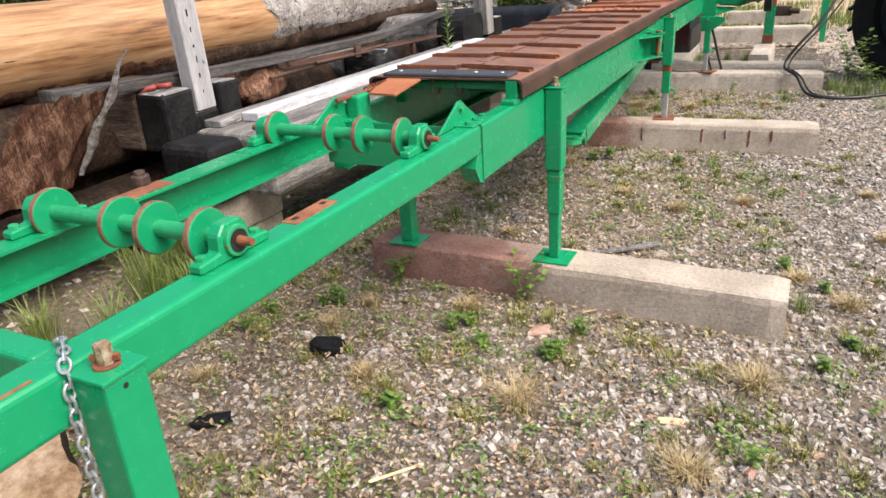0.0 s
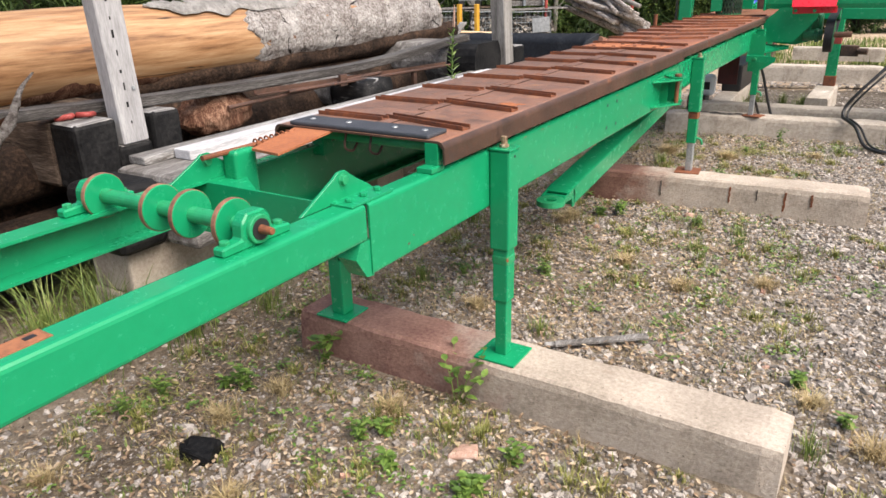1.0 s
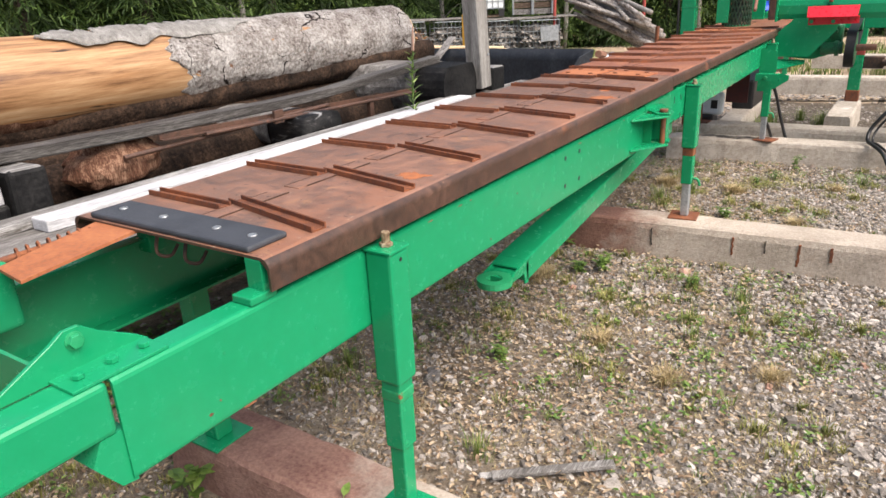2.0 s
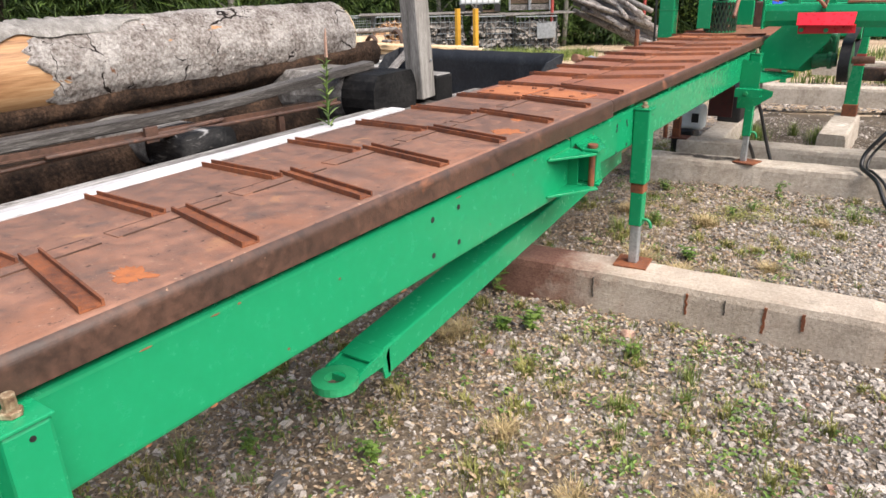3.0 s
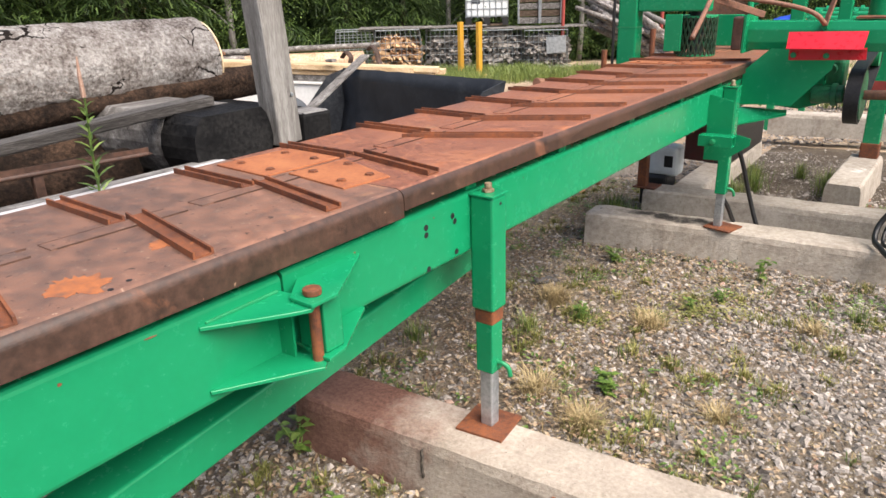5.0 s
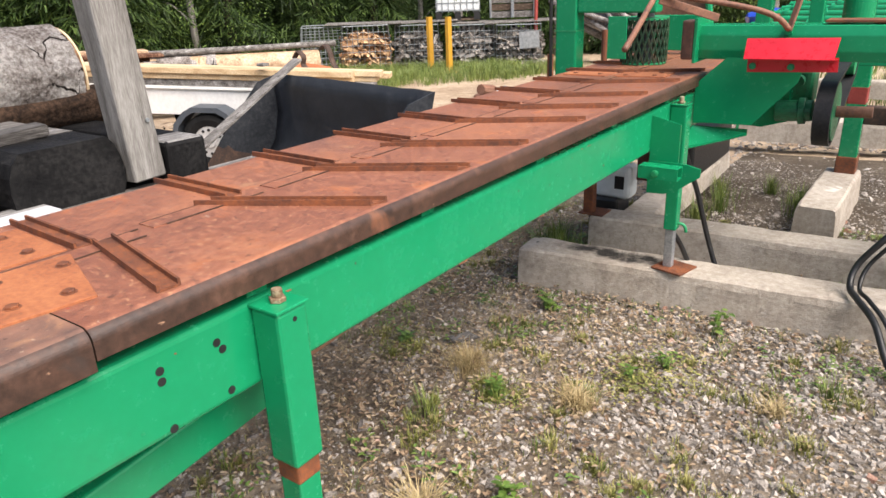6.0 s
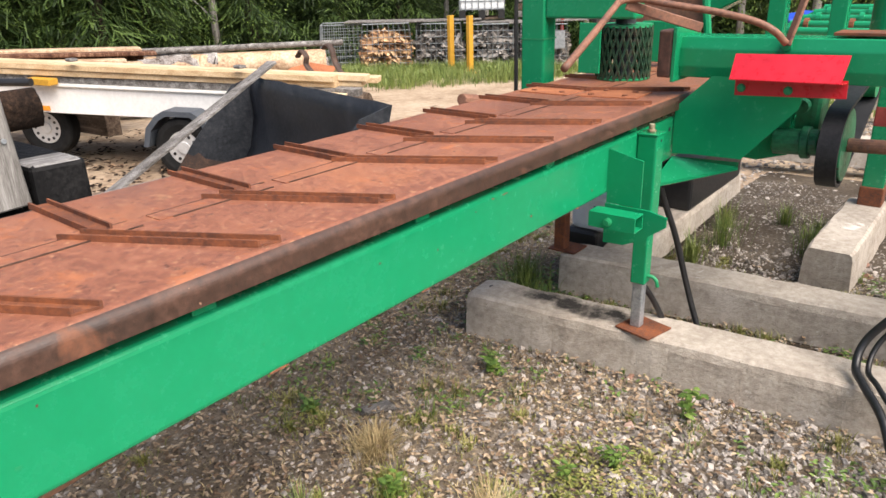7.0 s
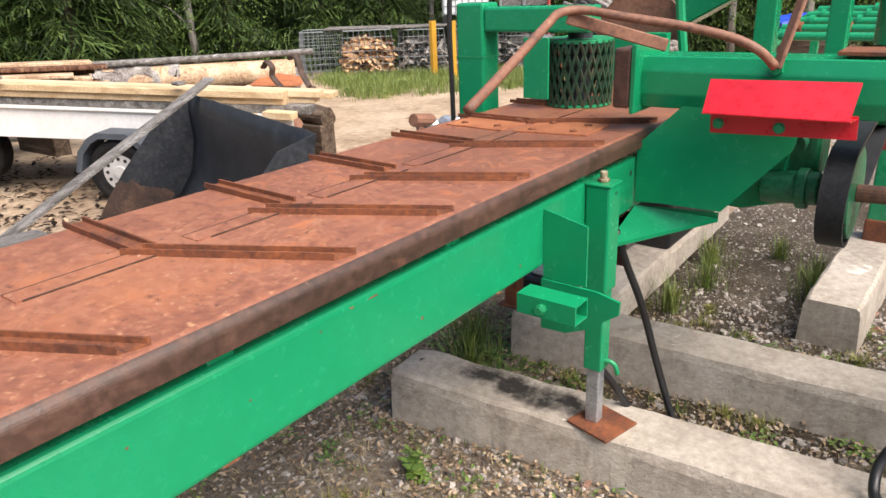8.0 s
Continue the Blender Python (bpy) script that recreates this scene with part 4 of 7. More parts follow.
for x in (-1.047, -1.158):
    part("stiffener", prism([(x, 3.87, 0.425), (x, 3.87, 0.520), (x, 3.85, 0.520), (x + 0.008, 3.715, 0.500), (x + 0.008, 3.715, 0.478), (x, 3.835, 0.470), (x, 3.845, 0.425)], (0.007, 0, 0)), M_GREEN, arm)
part("cover_plate", prism([(-1.157, 3.86, 0.517), (-1.042, 3.86, 0.517), (-1.045, 3.785, 0.505), (-1.15, 3.785, 0.505)], (0, 0, 0.006)), M_GREEN, arm)

# chipped paint along the beams
random.seed(44)
CHIP_M = (M_RUSTPATCH, M_GREEN_WORN, M_RUST)
for k in range(46):
    y = random.uniform(2.2, 8.0)
    lo, hi = (0.738, 0.938) if y < 4.86 else (0.772, 0.945)
    on_edge = k % 3 == 0
    z = lo + 0.004 if on_edge and k % 2 else (hi - 0.013 if on_edge else random.uniform(lo + 0.02, hi - 0.02))
    ry, rz = (random.uniform(0.006, 0.022), 0.0022) if on_edge else (random.uniform(0.002, 0.006), random.uniform(0.0015, 0.004))
    pts = []
    for i in range(9):
        a = 2 * math.pi * i / 9
        f = random.uniform(0.6, 1.2)
        pts.append((FACE + 0.0006, y + ry * f * math.cos(a), z + rz * f * math.sin(a)))
    part("paint_chip", prism(pts, (-0.002, 0, 0)), CHIP_M[k % 3], conveyor)

# ---- front roller frame ----
rollers = thing("roller_conveyor", (-1.25, 1.0, 0.0), "green steel frame with two flanged roller shafts", "conveyor frame")
part("side_beam", box(-1.015, -1.2, 0.838, -0.936, 2.155, 0.938, 0.012, 3), M_GREEN, rollers)
part("side_beam", prism([(-1.565, -1.2, 0.938), (-1.49, -1.2, 0.938), (-1.49, -1.2, 0.930), (-1.553, -1.2, 0.930), (-1.553, -1.2, 0.84), (-1.495, -1.2, 0.84), (-1.495, -1.2, 0.832), (-1.565, -1.2, 0.832)], (0, 3.4, 0)), M_GREEN, rollers)
part("cross_beam", box(-1.49, 0.572, 0.845, -1.015, 0.630, 0.934, 0.010, 3), M_GREEN, rollers)
part("rust_patch", box(-1.01, 1.18, 0.937, -0.965, 1.345, 0.9395, 0), M_RUSTPATCH, rollers)
for y in (1.2, 1.31):
    part("slot", box(-0.998, y, 0.9385, -0.985, y + 0.02, 0.9402, 0), M_BLACKPLASTIC, rollers)
part("rust_patch", box(-1.56, 1.18, 0.9375, -1.50, 1.345, 0.941, 0), M_RUSTPATCH, rollers)
part("rust_patch", box(-0.955, 0.43, 0.936, -0.947, 0.53, 0.9388, 0), M_RUSTPATCH, rollers)


def roller(y):
    z = 0.975
    sh = part("roller_shaft", rod((-1.54, y, z), (-0.97, y, z), 0.019, n=20), M_GREEN_WORN, rollers)
    for x, r in ((-1.512, 0.056), (-1.29, 0.056), (-1.185, 0.056), (-1.045, 0.056)):
        part("flange_disc", rod((x - 0.009, y, z), (x + 0.009, y, z), r, n=32, bevel=0.002), M_GREEN, sh)
        part("disc_rim", rod((x - 0.0065, y, z), (x + 0.0065, y, z), r + 0.0015, n=32, bevel=0.001), M_RUSTPIPE, sh)
    for x, s in ((-0.99, 1), (-1.55, -1)):
        b = part("bearing_block", prism([(x - 0.014, y - 0.10, 0.938), (x - 0.014, y + 0.10, 0.938), (x - 0.014, y + 0.10, 0.958), (x - 0.014, y + 0.045, 0.962), (x - 0.014, y + 0.042, 0.995),
                                         (x - 0.014, y + 0.025, 1.015), (x - 0.014, y - 0.025, 1.015), (x - 0.014, y - 0.042, 0.995), (x - 0.014, y - 0.045, 0.962), (x - 0.014, y - 0.10, 0.958)], (0.034, 0, 0), 0.004), M_GREEN, rollers)
        part("bearing_ring", rod((x + s * 0.018, y, z), (x + s * 0.03, y, z), 0.033, n=24, bevel=0.003), M_GREEN_WORN, b)
        part("bearing_seal", rod((x + s * 0.028, y, z), (x + s * 0.032, y, z), 0.024, n=24), M_BLACKPLASTIC, b)
        part("shaft_end", rod((x + s * 0.028, y, z), (x + s * 0.065, y, z), 0.011, r2=0.008, n=12, bevel=0.002), M_RUST, b)
        for yy in (y - 0.078, y + 0.078):
            part("bolt", hexbolt((x, yy, 0.957), 0.012, 0.011), M_GREEN_WORN, b)


roller(0.995)
roller(1.815)

# front leg, bolt and chain
fl = part("leg", box(-0.934, 0.572, 0.0, -0.856, 0.650, 0.922, 0.006, 2), M_GREEN, rollers)
part("leg_cap", box(-0.937, 0.568, 0.922, -0.852, 0.654, 0.930, 0.002), M_GREEN, fl)
stud = part("bolt", rod((-0.893, 0.611, 0.932), (-0.893, 0.611, 0.968), 0.0135, n=8, bevel=0.002), M_BOLT, fl, "rusty square adjusting bolt with a notched head")
part("bolt_ring", put(rod((-0.893, 0.611, 0.929), (-0.893, 0.611, 0.935), 0.021, n=20, bevel=0.002), bar((-0.913, 0.600, 0.944), (-0.873, 0.622, 0.944), 0.008, 0.010, 0.001)), M_RUST, stud)
part("bolt_hole", rod((-0.858, 0.607, 0.905), (-0.8555, 0.607, 0.905), 0.005, n=12), M_BLACKPLASTIC, fl)


def chain(points, name, parent):
    pts = curve_points(points, 30)
    step, acc, last, k = 0.021, 0.0, pts[0], 0
    for p, q in zip(pts, pts[1:]):
        acc += (q - p).length
        if acc < step:
            continue
        acc = 0.0
        dd = (q - p).normalized()
        u = dd.orthogonal().normalized()
        u = Matrix.Rotation(radians(45 + 90 * (k % 2)), 3, dd) @ u
        loop = []
        for i in range(12):
            a = 2 * math.pi * i / 12
            loop.append(q + dd * math.cos(a) * 0.0145 + u * math.sin(a) * 0.0085)
        loop.append(loop[0])
        part("link", ring(loop, 0.0027, 6, cap=False), M_GALV, parent)
        k += 1


links = thing("chain", (-0.93, 0.56, 0.40), "thin steel chain hung round the green beam", "chain")
chain([(-1.022, 0.628, 0.86), (-1.02, 0.626, 0.93), (-1.008, 0.622, 0.9445), (-0.975, 0.603, 0.9445), (-0.944, 0.580, 0.9435), (-0.931, 0.568, 0.925), (-0.929, 0.563, 0.86), (-0.927, 0.560, 0.75), (-0.927, 0.556, 0.60), (-0.928, 0.55, 0.40)], "chain", links)

# joint between the roller frame and the conveyor
joint = part("end_plate", box(-1.548, 2.122, 0.775, -1.022, 2.130, 0.932, 0), M_GREEN, conveyor)
for x, dy in ((-1.02, 0.0), (-1.505, -0.02)):
    part("joint_bracket", prism([(x, 1.99 + dy, 0.937), (x, 2.285 + dy, 0.937), (x, 2.265 + dy, 0.952), (x, 2.20 + dy, 0.990), (x, 2.168 + dy, 1.014), (x, 2.140 + dy, 1.014), (x, 2.118 + dy, 1.000)], (0.009, 0, 0), 0.001), M_GREEN, conveyor)
    part("bolt", hexbolt((x + 0.008, 2.155 + dy, 0.992), 0.013, 0.012, (1, 0, 0), washer=0.016), M_GREEN_WORN, conveyor)
part("joint_plate", box(-1.012, 2.10, 0.938, -0.942, 2.275, 0.944, 0.001), M_GREEN, conveyor)
for y in (2.13, 2.19, 2.25):
    part("bolt", hexbolt((-0.975, y, 0.945), 0.010, 0.009), M_GREEN, conveyor)
part("tensioner", box(-1.495, 2.188, 0.865, -1.435, 2.275, 1.012, 0.012, 3), M_GREEN, conveyor)
part("tension_rod", rod((-1.47, 2.10, 1.01), (-1.47, 2.52, 1.005), 0.008, n=10), M_RUST, conveyor)
sp = []
for k in range(61):
    a = k * 0.75
    sp.append((-1.47 + 0.016 * math.cos(a), 2.30 + 0.0028 * k, 1.008 + 0.016 * math.sin(a)))
part("coil_spring", ring(sp, 0.003, 6), M_RUST, conveyor)
part("joint_drop_plate", prism([(-1.0, 2.12, 0.84), (-1.0, 2.17, 0.84), (-1.0, 2.17, 0.735), (-1.0, 2.14, 0.74), (-1.0, 2.10, 0.80)], (0.06, 0, 0)), M_GREEN, conveyor)
part("gusset_plate", prism([(-1.49, 2.130, 0.93), (-1.30, 2.130, 0.93), (-1.49, 2.26, 0.93)], (0, 0, -0.006)), M_GREEN, conveyor)

# ---- saw head at the conveyor's far end ----
saw = thing("sawmill", (-0.6, 8.6, 0.0), "large green sawmill frame with a red guard and belt drive", "sawmill")


def hexbeam(a, b, h, w):
    a, b = Vector(a), Vector(b)
    pts = [(0, -h / 2), (-w * 0.42, -h / 2), (-w / 2, -h * 0.22), (-w / 2, h * 0.22), (-w * 0.42, h / 2), (w * 0.42, h / 2), (w / 2, h * 0.22), (w / 2, -h * 0.22), (w * 0.42, -h / 2)]
    return prism([a + Vector((0, u, v)) for u, v in pts], b - a, 0.003)


cb = part("cross_beam", hexbeam((-0.935, 8.33, 1.175), (1.6, 8.33, 1.19), 0.15, 0.17), M_GREEN, saw)
part("end_plate", box(-0.945, 8.20, 1.085, -0.93, 8.46, 1.285, 0.003), M_GREEN, saw)
part("wear_block", box(-1.0, 8.20, 1.10, -0.945, 8.30, 1.275, 0.008, 2), M_FLANGE, saw, "brown worn steel stop block")
part("pivot_bolt", hexbolt((-0.555, 8.245, 1.23), 0.022, 0.015, (0, -1, 0)), M_GREEN, saw)
guard = part("red_guard", prism([(-0.707, 8.185, 1.196), (-0.342, 8.185, 1.203), (-0.345, 8.10, 1.124), (-0.695, 8.10, 1.121)], (0, 0.003, 0.005)), M_RED, saw, "bright red sheet guard")
part("guard_skirt", prism([(-0.69, 8.16, 1.125), (-0.335, 8.16, 1.13), (-0.332, 8.16, 1.072), (-0.688, 8.16, 1.06)], (0, 0.004, 0)), M_RED, guard)
part("guard_fold", prism([(-0.69, 8.10, 1.121), (-0.342, 8.10, 1.124), (-0.337, 8.16, 1.122), (-0.69, 8.16, 1.118)], (0, 0, 0.003)), M_RED, guard)
for x in (-0.667, -0.512):
    part("bolt", hexbolt((x, 8.16, 1.087), 0.013, 0.010, (0, -1, 0), washer=0.015), M_GREEN_WORN, guard)
# gusset plates under the beam
part("gusset_plate", prism([(-0.93, 8.25, 0.985), (-0.93, 8.25, 0.800), (-0.845, 8.25, 0.806), (-0.663, 8.25, 0.808), (-0.49, 8.25, 1.01), (-0.47, 8.25, 1.11), (-0.80, 8.25, 1.11)], (0.0, 0.008, 0.0)), M_GREEN, saw)
part("under_plate", prism([(-0.93, 8.05, 0.745), (-0.93, 8.26, 0.775), (-0.70, 8.37, 0.755), (-0.70, 8.37, 0.735), (-0.88, 8.09, 0.715), (-0.93, 8.05, 0.700)], (0, 0, 0.012)), M_GREEN, saw)
part("drive_housing", prism([(-0.86, 8.45, 1.05), (-0.86, 8.45, 0.78), (-0.66, 8.45, 0.765), (-0.545, 8.45, 0.80), (-0.545, 8.45, 1.05)], (0, 0.6, 0), 0.004), M_GREEN, saw)
part("gear_case", put(rod((-0.60, 8.45, 0.85), (-0.44, 8.45, 0.86), 0.05, n=20, bevel=0.006), rod((-0.50, 8.45, 0.855), (-0.47, 8.45, 0.857), 0.062, n=20, bevel=0.004)), M_GREEN_DIRTY, saw)
part("gear_case", put(box(-0.60, 8.50, 0.86, -0.46, 8.66, 1.05, 0.03, 3), rod((-0.52, 8.48, 0.99), (-0.52, 8.43, 0.99), 0.028, n=12)), M_GREEN_DIRTY, saw)
pul = part("pulley", rod((-0.415, 8.45, 0.86), (-0.345, 8.45, 0.862), 0.135, n=48, bevel=0.004), M_GREEN_DIRTY, saw)
part("shaft_end", rod((-0.345, 8.45, 0.862), (-0.20, 8.45, 0.868), 0.026, n=16, bevel=0.003), M_RUSTPIPE, pul)


def belt(c0, r0, c1, r1, x0, x1, thick):
    """A flat drive belt round two wheels in the y-z plane."""
    loop = []
    dy, dz = c1[0] - c0[0], c1[1] - c0[1]
    base = math.atan2(dz, dy)
    for k in range(41):
        a = base + math.pi / 2 + math.pi * k / 40
        loop.append((c0[0], c0[1], r0, a))
    for k in range(21):
        a = base - math.pi / 2 + math.pi * k / 20
        loop.append((c1[0], c1[1], r1, a))
    bm = bmesh.new()
    rows = [[bm.verts.new((x, cy + (r + t) * math.cos(a), cz + (r + t) * math.sin(a))) for cy, cz, r, a in loop] for x, t in ((x0, 0), (x1, 0), (x1, thick), (x0, thick))]
    n = len(loop)
    for k in range(n):
        j = (k + 1) % n
        for i in range(4):
            bm.faces.new((rows[i][k], rows[i][j], rows[(i + 1) % 4][j], rows[(i + 1) % 4][k]))
    bmesh.ops.recalc_face_normals(bm, faces=bm.faces)
    return bm


bl = part("drive_belt", belt((8.42, 0.86), 0.137, (9.0, 1.02), 0.06, -0.415, -0.345, 0.014), M_BELT, saw, "black ribbed drive belt with white print")
part("pulley", rod((-0.41, 9.0, 1.02), (-0.35, 9.0, 1.02), 0.06, n=30), M_GREEN_WORN, saw)
for a in (200, 205, 250):
    y, z = 8.45 + 0.1525 * math.cos(radians(a)), 0.86 + 0.1525 * math.sin(radians(a))
    part("print_mark", bar((-0.40, y, z), (-0.36, y, z), 0.004, 0.002, 0, up=(0, math.cos(radians(a)), math.sin(radians(a)))), M_ZINC, bl)
# column on the right with its foot
col = part("column", box(-0.478, 10.17, 0.15, -0.365, 10.29, 1.16, 0.008, 2), M_GREEN, saw)
part("rust_band", box(-0.485, 10.163, 0.152, -0.358, 10.297, 0.27, 0.008), M_RUST, col)
part("red_band", box(-0.479, 10.169, 0.62, -0.364, 10.291, 0.74, 0.008), M_REDDULL, col)
part("round_column", rod((-0.5, 10.26, 1.12), (-0.5, 10.26, 2.7), 0.095, n=32), M_GREEN, col)
part("foot_cylinder", put(rod((-0.20, 10.2, 0.55), (-0.09, 10.18, 0.55), 0.035, n=18, bevel=0.006), box(-0.366, 10.19, 0.49, -0.18, 10.27, 0.61, 0.01)), M_DARKRUST, col, "dark rusty foot cylinder")
part("table_plate", box(-0.42, 8.27, 1.262, 1.2, 8.42, 1.272, 0.001), M_RUST, saw, "brown rusty table plate")
# upright with the drum
up = part("upright", box(-1.78, 8.47, 0.70, -1.655, 8.58, 1.40, 0.010, 2), M_GREEN, saw)
part("upright_arm", box(-1.655, 8.475, 1.295, -1.22, 8.575, 1.385, 0.010, 2), M_GREEN, up)
part("hose", ring(curve_points([(-1.795, 8.46, 1.5), (-1.80, 8.455, 1.3), (-1.797, 8.455, 1.1), (-1.80, 8.46, 0.95)], 6), 0.010, 8), M_BLACKPLASTIC, up, "black hose along the upright")
part("weld_band", box(-1.7815, 8.4685, 1.20, -1.6535, 8.5815, 1.206, 0), M_GREEN_WORN, up)
part("drum_plate", box(-1.465, 8.45, 1.065, -1.362, 8.46, 1.28, 0.002), M_GREEN, up)


def mesh_drum(cx, cy, z0, z1, r, nx=26, nz=5, w=0.005):
    """An expanded-metal sleeve."""
    bm = bmesh.new()
    for k in range(nx):
        for s in (1, -1):
            pts = []
            for i in range(nz * 2 + 1):
                f = i / (nz * 2)
                a = 2 * math.pi * (k + s * f * nz * 0.5) / nx
                pts.append((cx + r * math.cos(a), cy + r * math.sin(a), z0 + (z1 - z0) * f))
            put(bm, ring(pts, w, 4, cap=False))
    return bm


drum = part("drum_mesh", mesh_drum(-1.325, 8.62, 1.032, 1.262, 0.118, w=0.0062), M_DRUM, up, "green expanded-metal drum cover")
part("drum_ring", rod((-1.325, 8.62, 1.255), (-1.325, 8.62, 1.268), 0.121, n=36), M_GREEN_WORN, drum)
part("drum_ring", rod((-1.325, 8.62, 1.03), (-1.325, 8.62, 1.04), 0.121, n=36), M_GREEN_WORN, drum)
part("drum_core", rod((-1.325, 8.62, 1.04), (-1.325, 8.62, 1.30), 0.045, n=24), M_BLACKSTEEL, drum)
# bent brown pipe and brace
part("bent_pipe", ring(curve_points([(-0.961, 7.40, 1.221), (-1.0, 7.65, 1.297), (-1.035, 7.86, 1.362), (-1.045, 7.95, 1.388), (-1.0, 8.0, 1.392), (-0.9, 8.03, 1.373), (-0.76, 8.07, 1.348), (-0.64, 8.1, 1.318), (-0.575, 8.12, 1.286), (-0.54, 8.16, 1.243)], 6), 0.0118, 14), M_RUSTPIPE, saw, "bent brown rusty pipe handle", True)
part("brace", bar((-1.04, 7.98, 1.375), (-0.84, 8.2, 1.285), 0.006, 0.035), M_RUSTPIPE, saw)
part("brace", bar((-0.55, 8.22, 1.23), (-0.49, 8.3, 1.55), 0.03, 0.012), M_RUSTPIPE, saw)

# ---- pieces behind the saw head ----
back = thing("sawmill", (-0.9, 9.8, 0.0), "green sawmill tower with a slanted chute behind the saw frame", "sawmill")
part("upright", box(-1.02, 9.75, 1.02, -0.93, 9.84, 2.4, 0.006), M_GREEN, back)
part("upright", box(-0.72, 9.78, 1.02, -0.64, 9.86, 2.4, 0.006), M_GREEN, back)
part("chute", bar((-1.75, 10.2, 1.15), (0.3, 10.5, 2.3), 0.5, 0.16, 0.01), M_GREEN, back)
part("base_plate", box(-1.45, 9.1, 1.05, -1.18, 9.14, 1.25, 0.004), M_GREEN, back)
part("blade_guard", prism([(-1.34 + 0.2 * math.cos(radians(a)), 9.2, 1.22 + 0.2 * math.sin(radians(a))) for a in range(0, 200, 12)], (0, 0.02, 0)), M_RUSTPIPE, back, "brown rusty half-round blade guard")
part("guard_rib", ring([(-1.15 + 0.02 * math.cos(radians(a)), 9.18, 1.05 + 0.022 * a / 10) for a in range(0, 180, 20)], 0.02, 8), M_GREEN, back)
part("back_beam", box(-1.6, 9.75, 0.92, 0.4, 9.85, 1.03, 0.006), M_GREEN, back)

table = thing("roller_table", (-1.2, 14.0, 0.0), "green roller table with rows of pipe rollers in the yard", "roller table")
for k in range(5):
    z, y = 0.93 + 0.03 * k, 13.0 + 0.5 * k
    part("roller", rod((-1.75, y, z), (0.25, y, z), 0.035, n=12), M_GREEN, table)
    for x in (-1.6, -1.2, -0.8, -0.4, 0.0):
        part("roller_disc", rod((x - 0.02, y, z), (x + 0.02, y, z), 0.06, n=14), M_RUST if k == 1 else M_GREEN, table)
for x in (-1.75, 0.25):
    part("rail", bar((x, 12.8, 0.86), (x, 15.3, 1.0), 0.08, 0.12), M_GREEN, table)
    part("leg", box(x - 0.04, 13.0, -0.3, x + 0.04, 13.08, 0.85, 0.004), M_GREEN, table)
    part("leg", box(x - 0.04, 15.0, -0.4, x + 0.04, 15.08, 0.95, 0.004), M_GREEN, table)
tarp_m = surf("blue_plastic", [(0.01, 0.04, 0.35), (0.02, 0.08, 0.5)], 5, 30, (0.3, 0.5), bump=0.2)
bm = bmesh.new()
bmesh.ops.create_icosphere(bm, subdivisions=3, radius=0.3)
for v in bm.verts:
    v.co *= 1 + 0.35 * noise.noise(v.co * 5)
    v.co = Vector((v.co.x * 1.3, v.co.y, v.co.z * 0.55)) + Vector((-2.3, 17.0, 0.75))
stand = thing("tarpaulin", (-2.3, 17.0, gz(-2.3, 17.0)), "crumpled blue plastic tarpaulin on a crate", "tarpaulin")
part("sheet", bm, tarp_m, stand)
part("crate", box(-2.7, 16.8, gz(-2.3, 17.0), -1.9, 17.2, 0.68, 0.01), M_OLDWOOD, stand)

# white sack and drum under the deck
sack = thing("white_sack", (-1.55, 8.9, gz(-1.55, 8.9)), "white printed sack and a dark bin under the conveyor", "sack")
part("sack_body", box(-1.66, 8.80, 0.18, -1.42, 8.95, 0.40, 0.04, 3), M_TANK, sack)
part("bin", box(-1.68, 8.78, -0.04, -1.49, 9.0, 0.19, 0.02), M_BLACKPLASTIC, sack)
part("stain", box(-1.52, 8.797, 0.25, -1.46, 8.80, 0.33, 0), M_BLACKPLASTIC, sack)
part("red_panel", box(-1.40, 8.84, 0.31, -1.20, 8.855, 0.80, 0.004), M_DARKRED, conveyor, "dark red-brown steel panel under the deck")


# ---- hoses ----
def hose(points, r, label):
    p = curve_points(points, 10)
    return solid("hose", tuple(p[0]), ring(p, r, 12), M_BLACKPLASTIC, label, "hose", smooth=True)


hose([(-0.93, 8.12, 0.74), (-0.90, 8.15, 0.62), (-0.855, 8.18, 0.48), (-0.80, 8.20, 0.28), (-0.735, 8.20, 0.10), (-0.66, 8.18, -0.01)], 0.0125, "black rubber hose hanging from the conveyor")
hose([(-0.905, 7.99, 0.33), (-0.875, 8.03, 0.26), (-0.845, 8.09, 0.15), (-0.80, 8.14, 0.02)], 0.0125, "short black hose behind the conveyor leg")
hose([(0.25, 8.35, 0.85), (0.12, 8.2, 0.62), (-0.04, 8.1, 0.42), (-0.13, 8.08, 0.28), (-0.14, 8.02, 0.20), (-0.10, 7.93, 0.185), (-0.02, 7.80, 0.15), (0.08, 7.62, 0.03), (0.25, 7.5, 0.015), (0.5, 7.55, 0.015), (0.8, 7.8, 0.01)], 0.014, "thick black hydraulic hose draped over the concrete sleepers")
hose([(0.33, 8.42, 0.86), (0.16, 8.25, 0.60), (0.01, 8.14, 0.42), (-0.09, 8.12, 0.27), (-0.105, 8.05, 0.185), (-0.06, 7.95, 0.182), (0.02, 7.83, 0.14), (0.12, 7.65, 0.03), (0.30, 7.55, 0.012), (0.6, 7.62, 0.012)], 0.0095, "thin black hydraulic hose across the concrete sleepers")


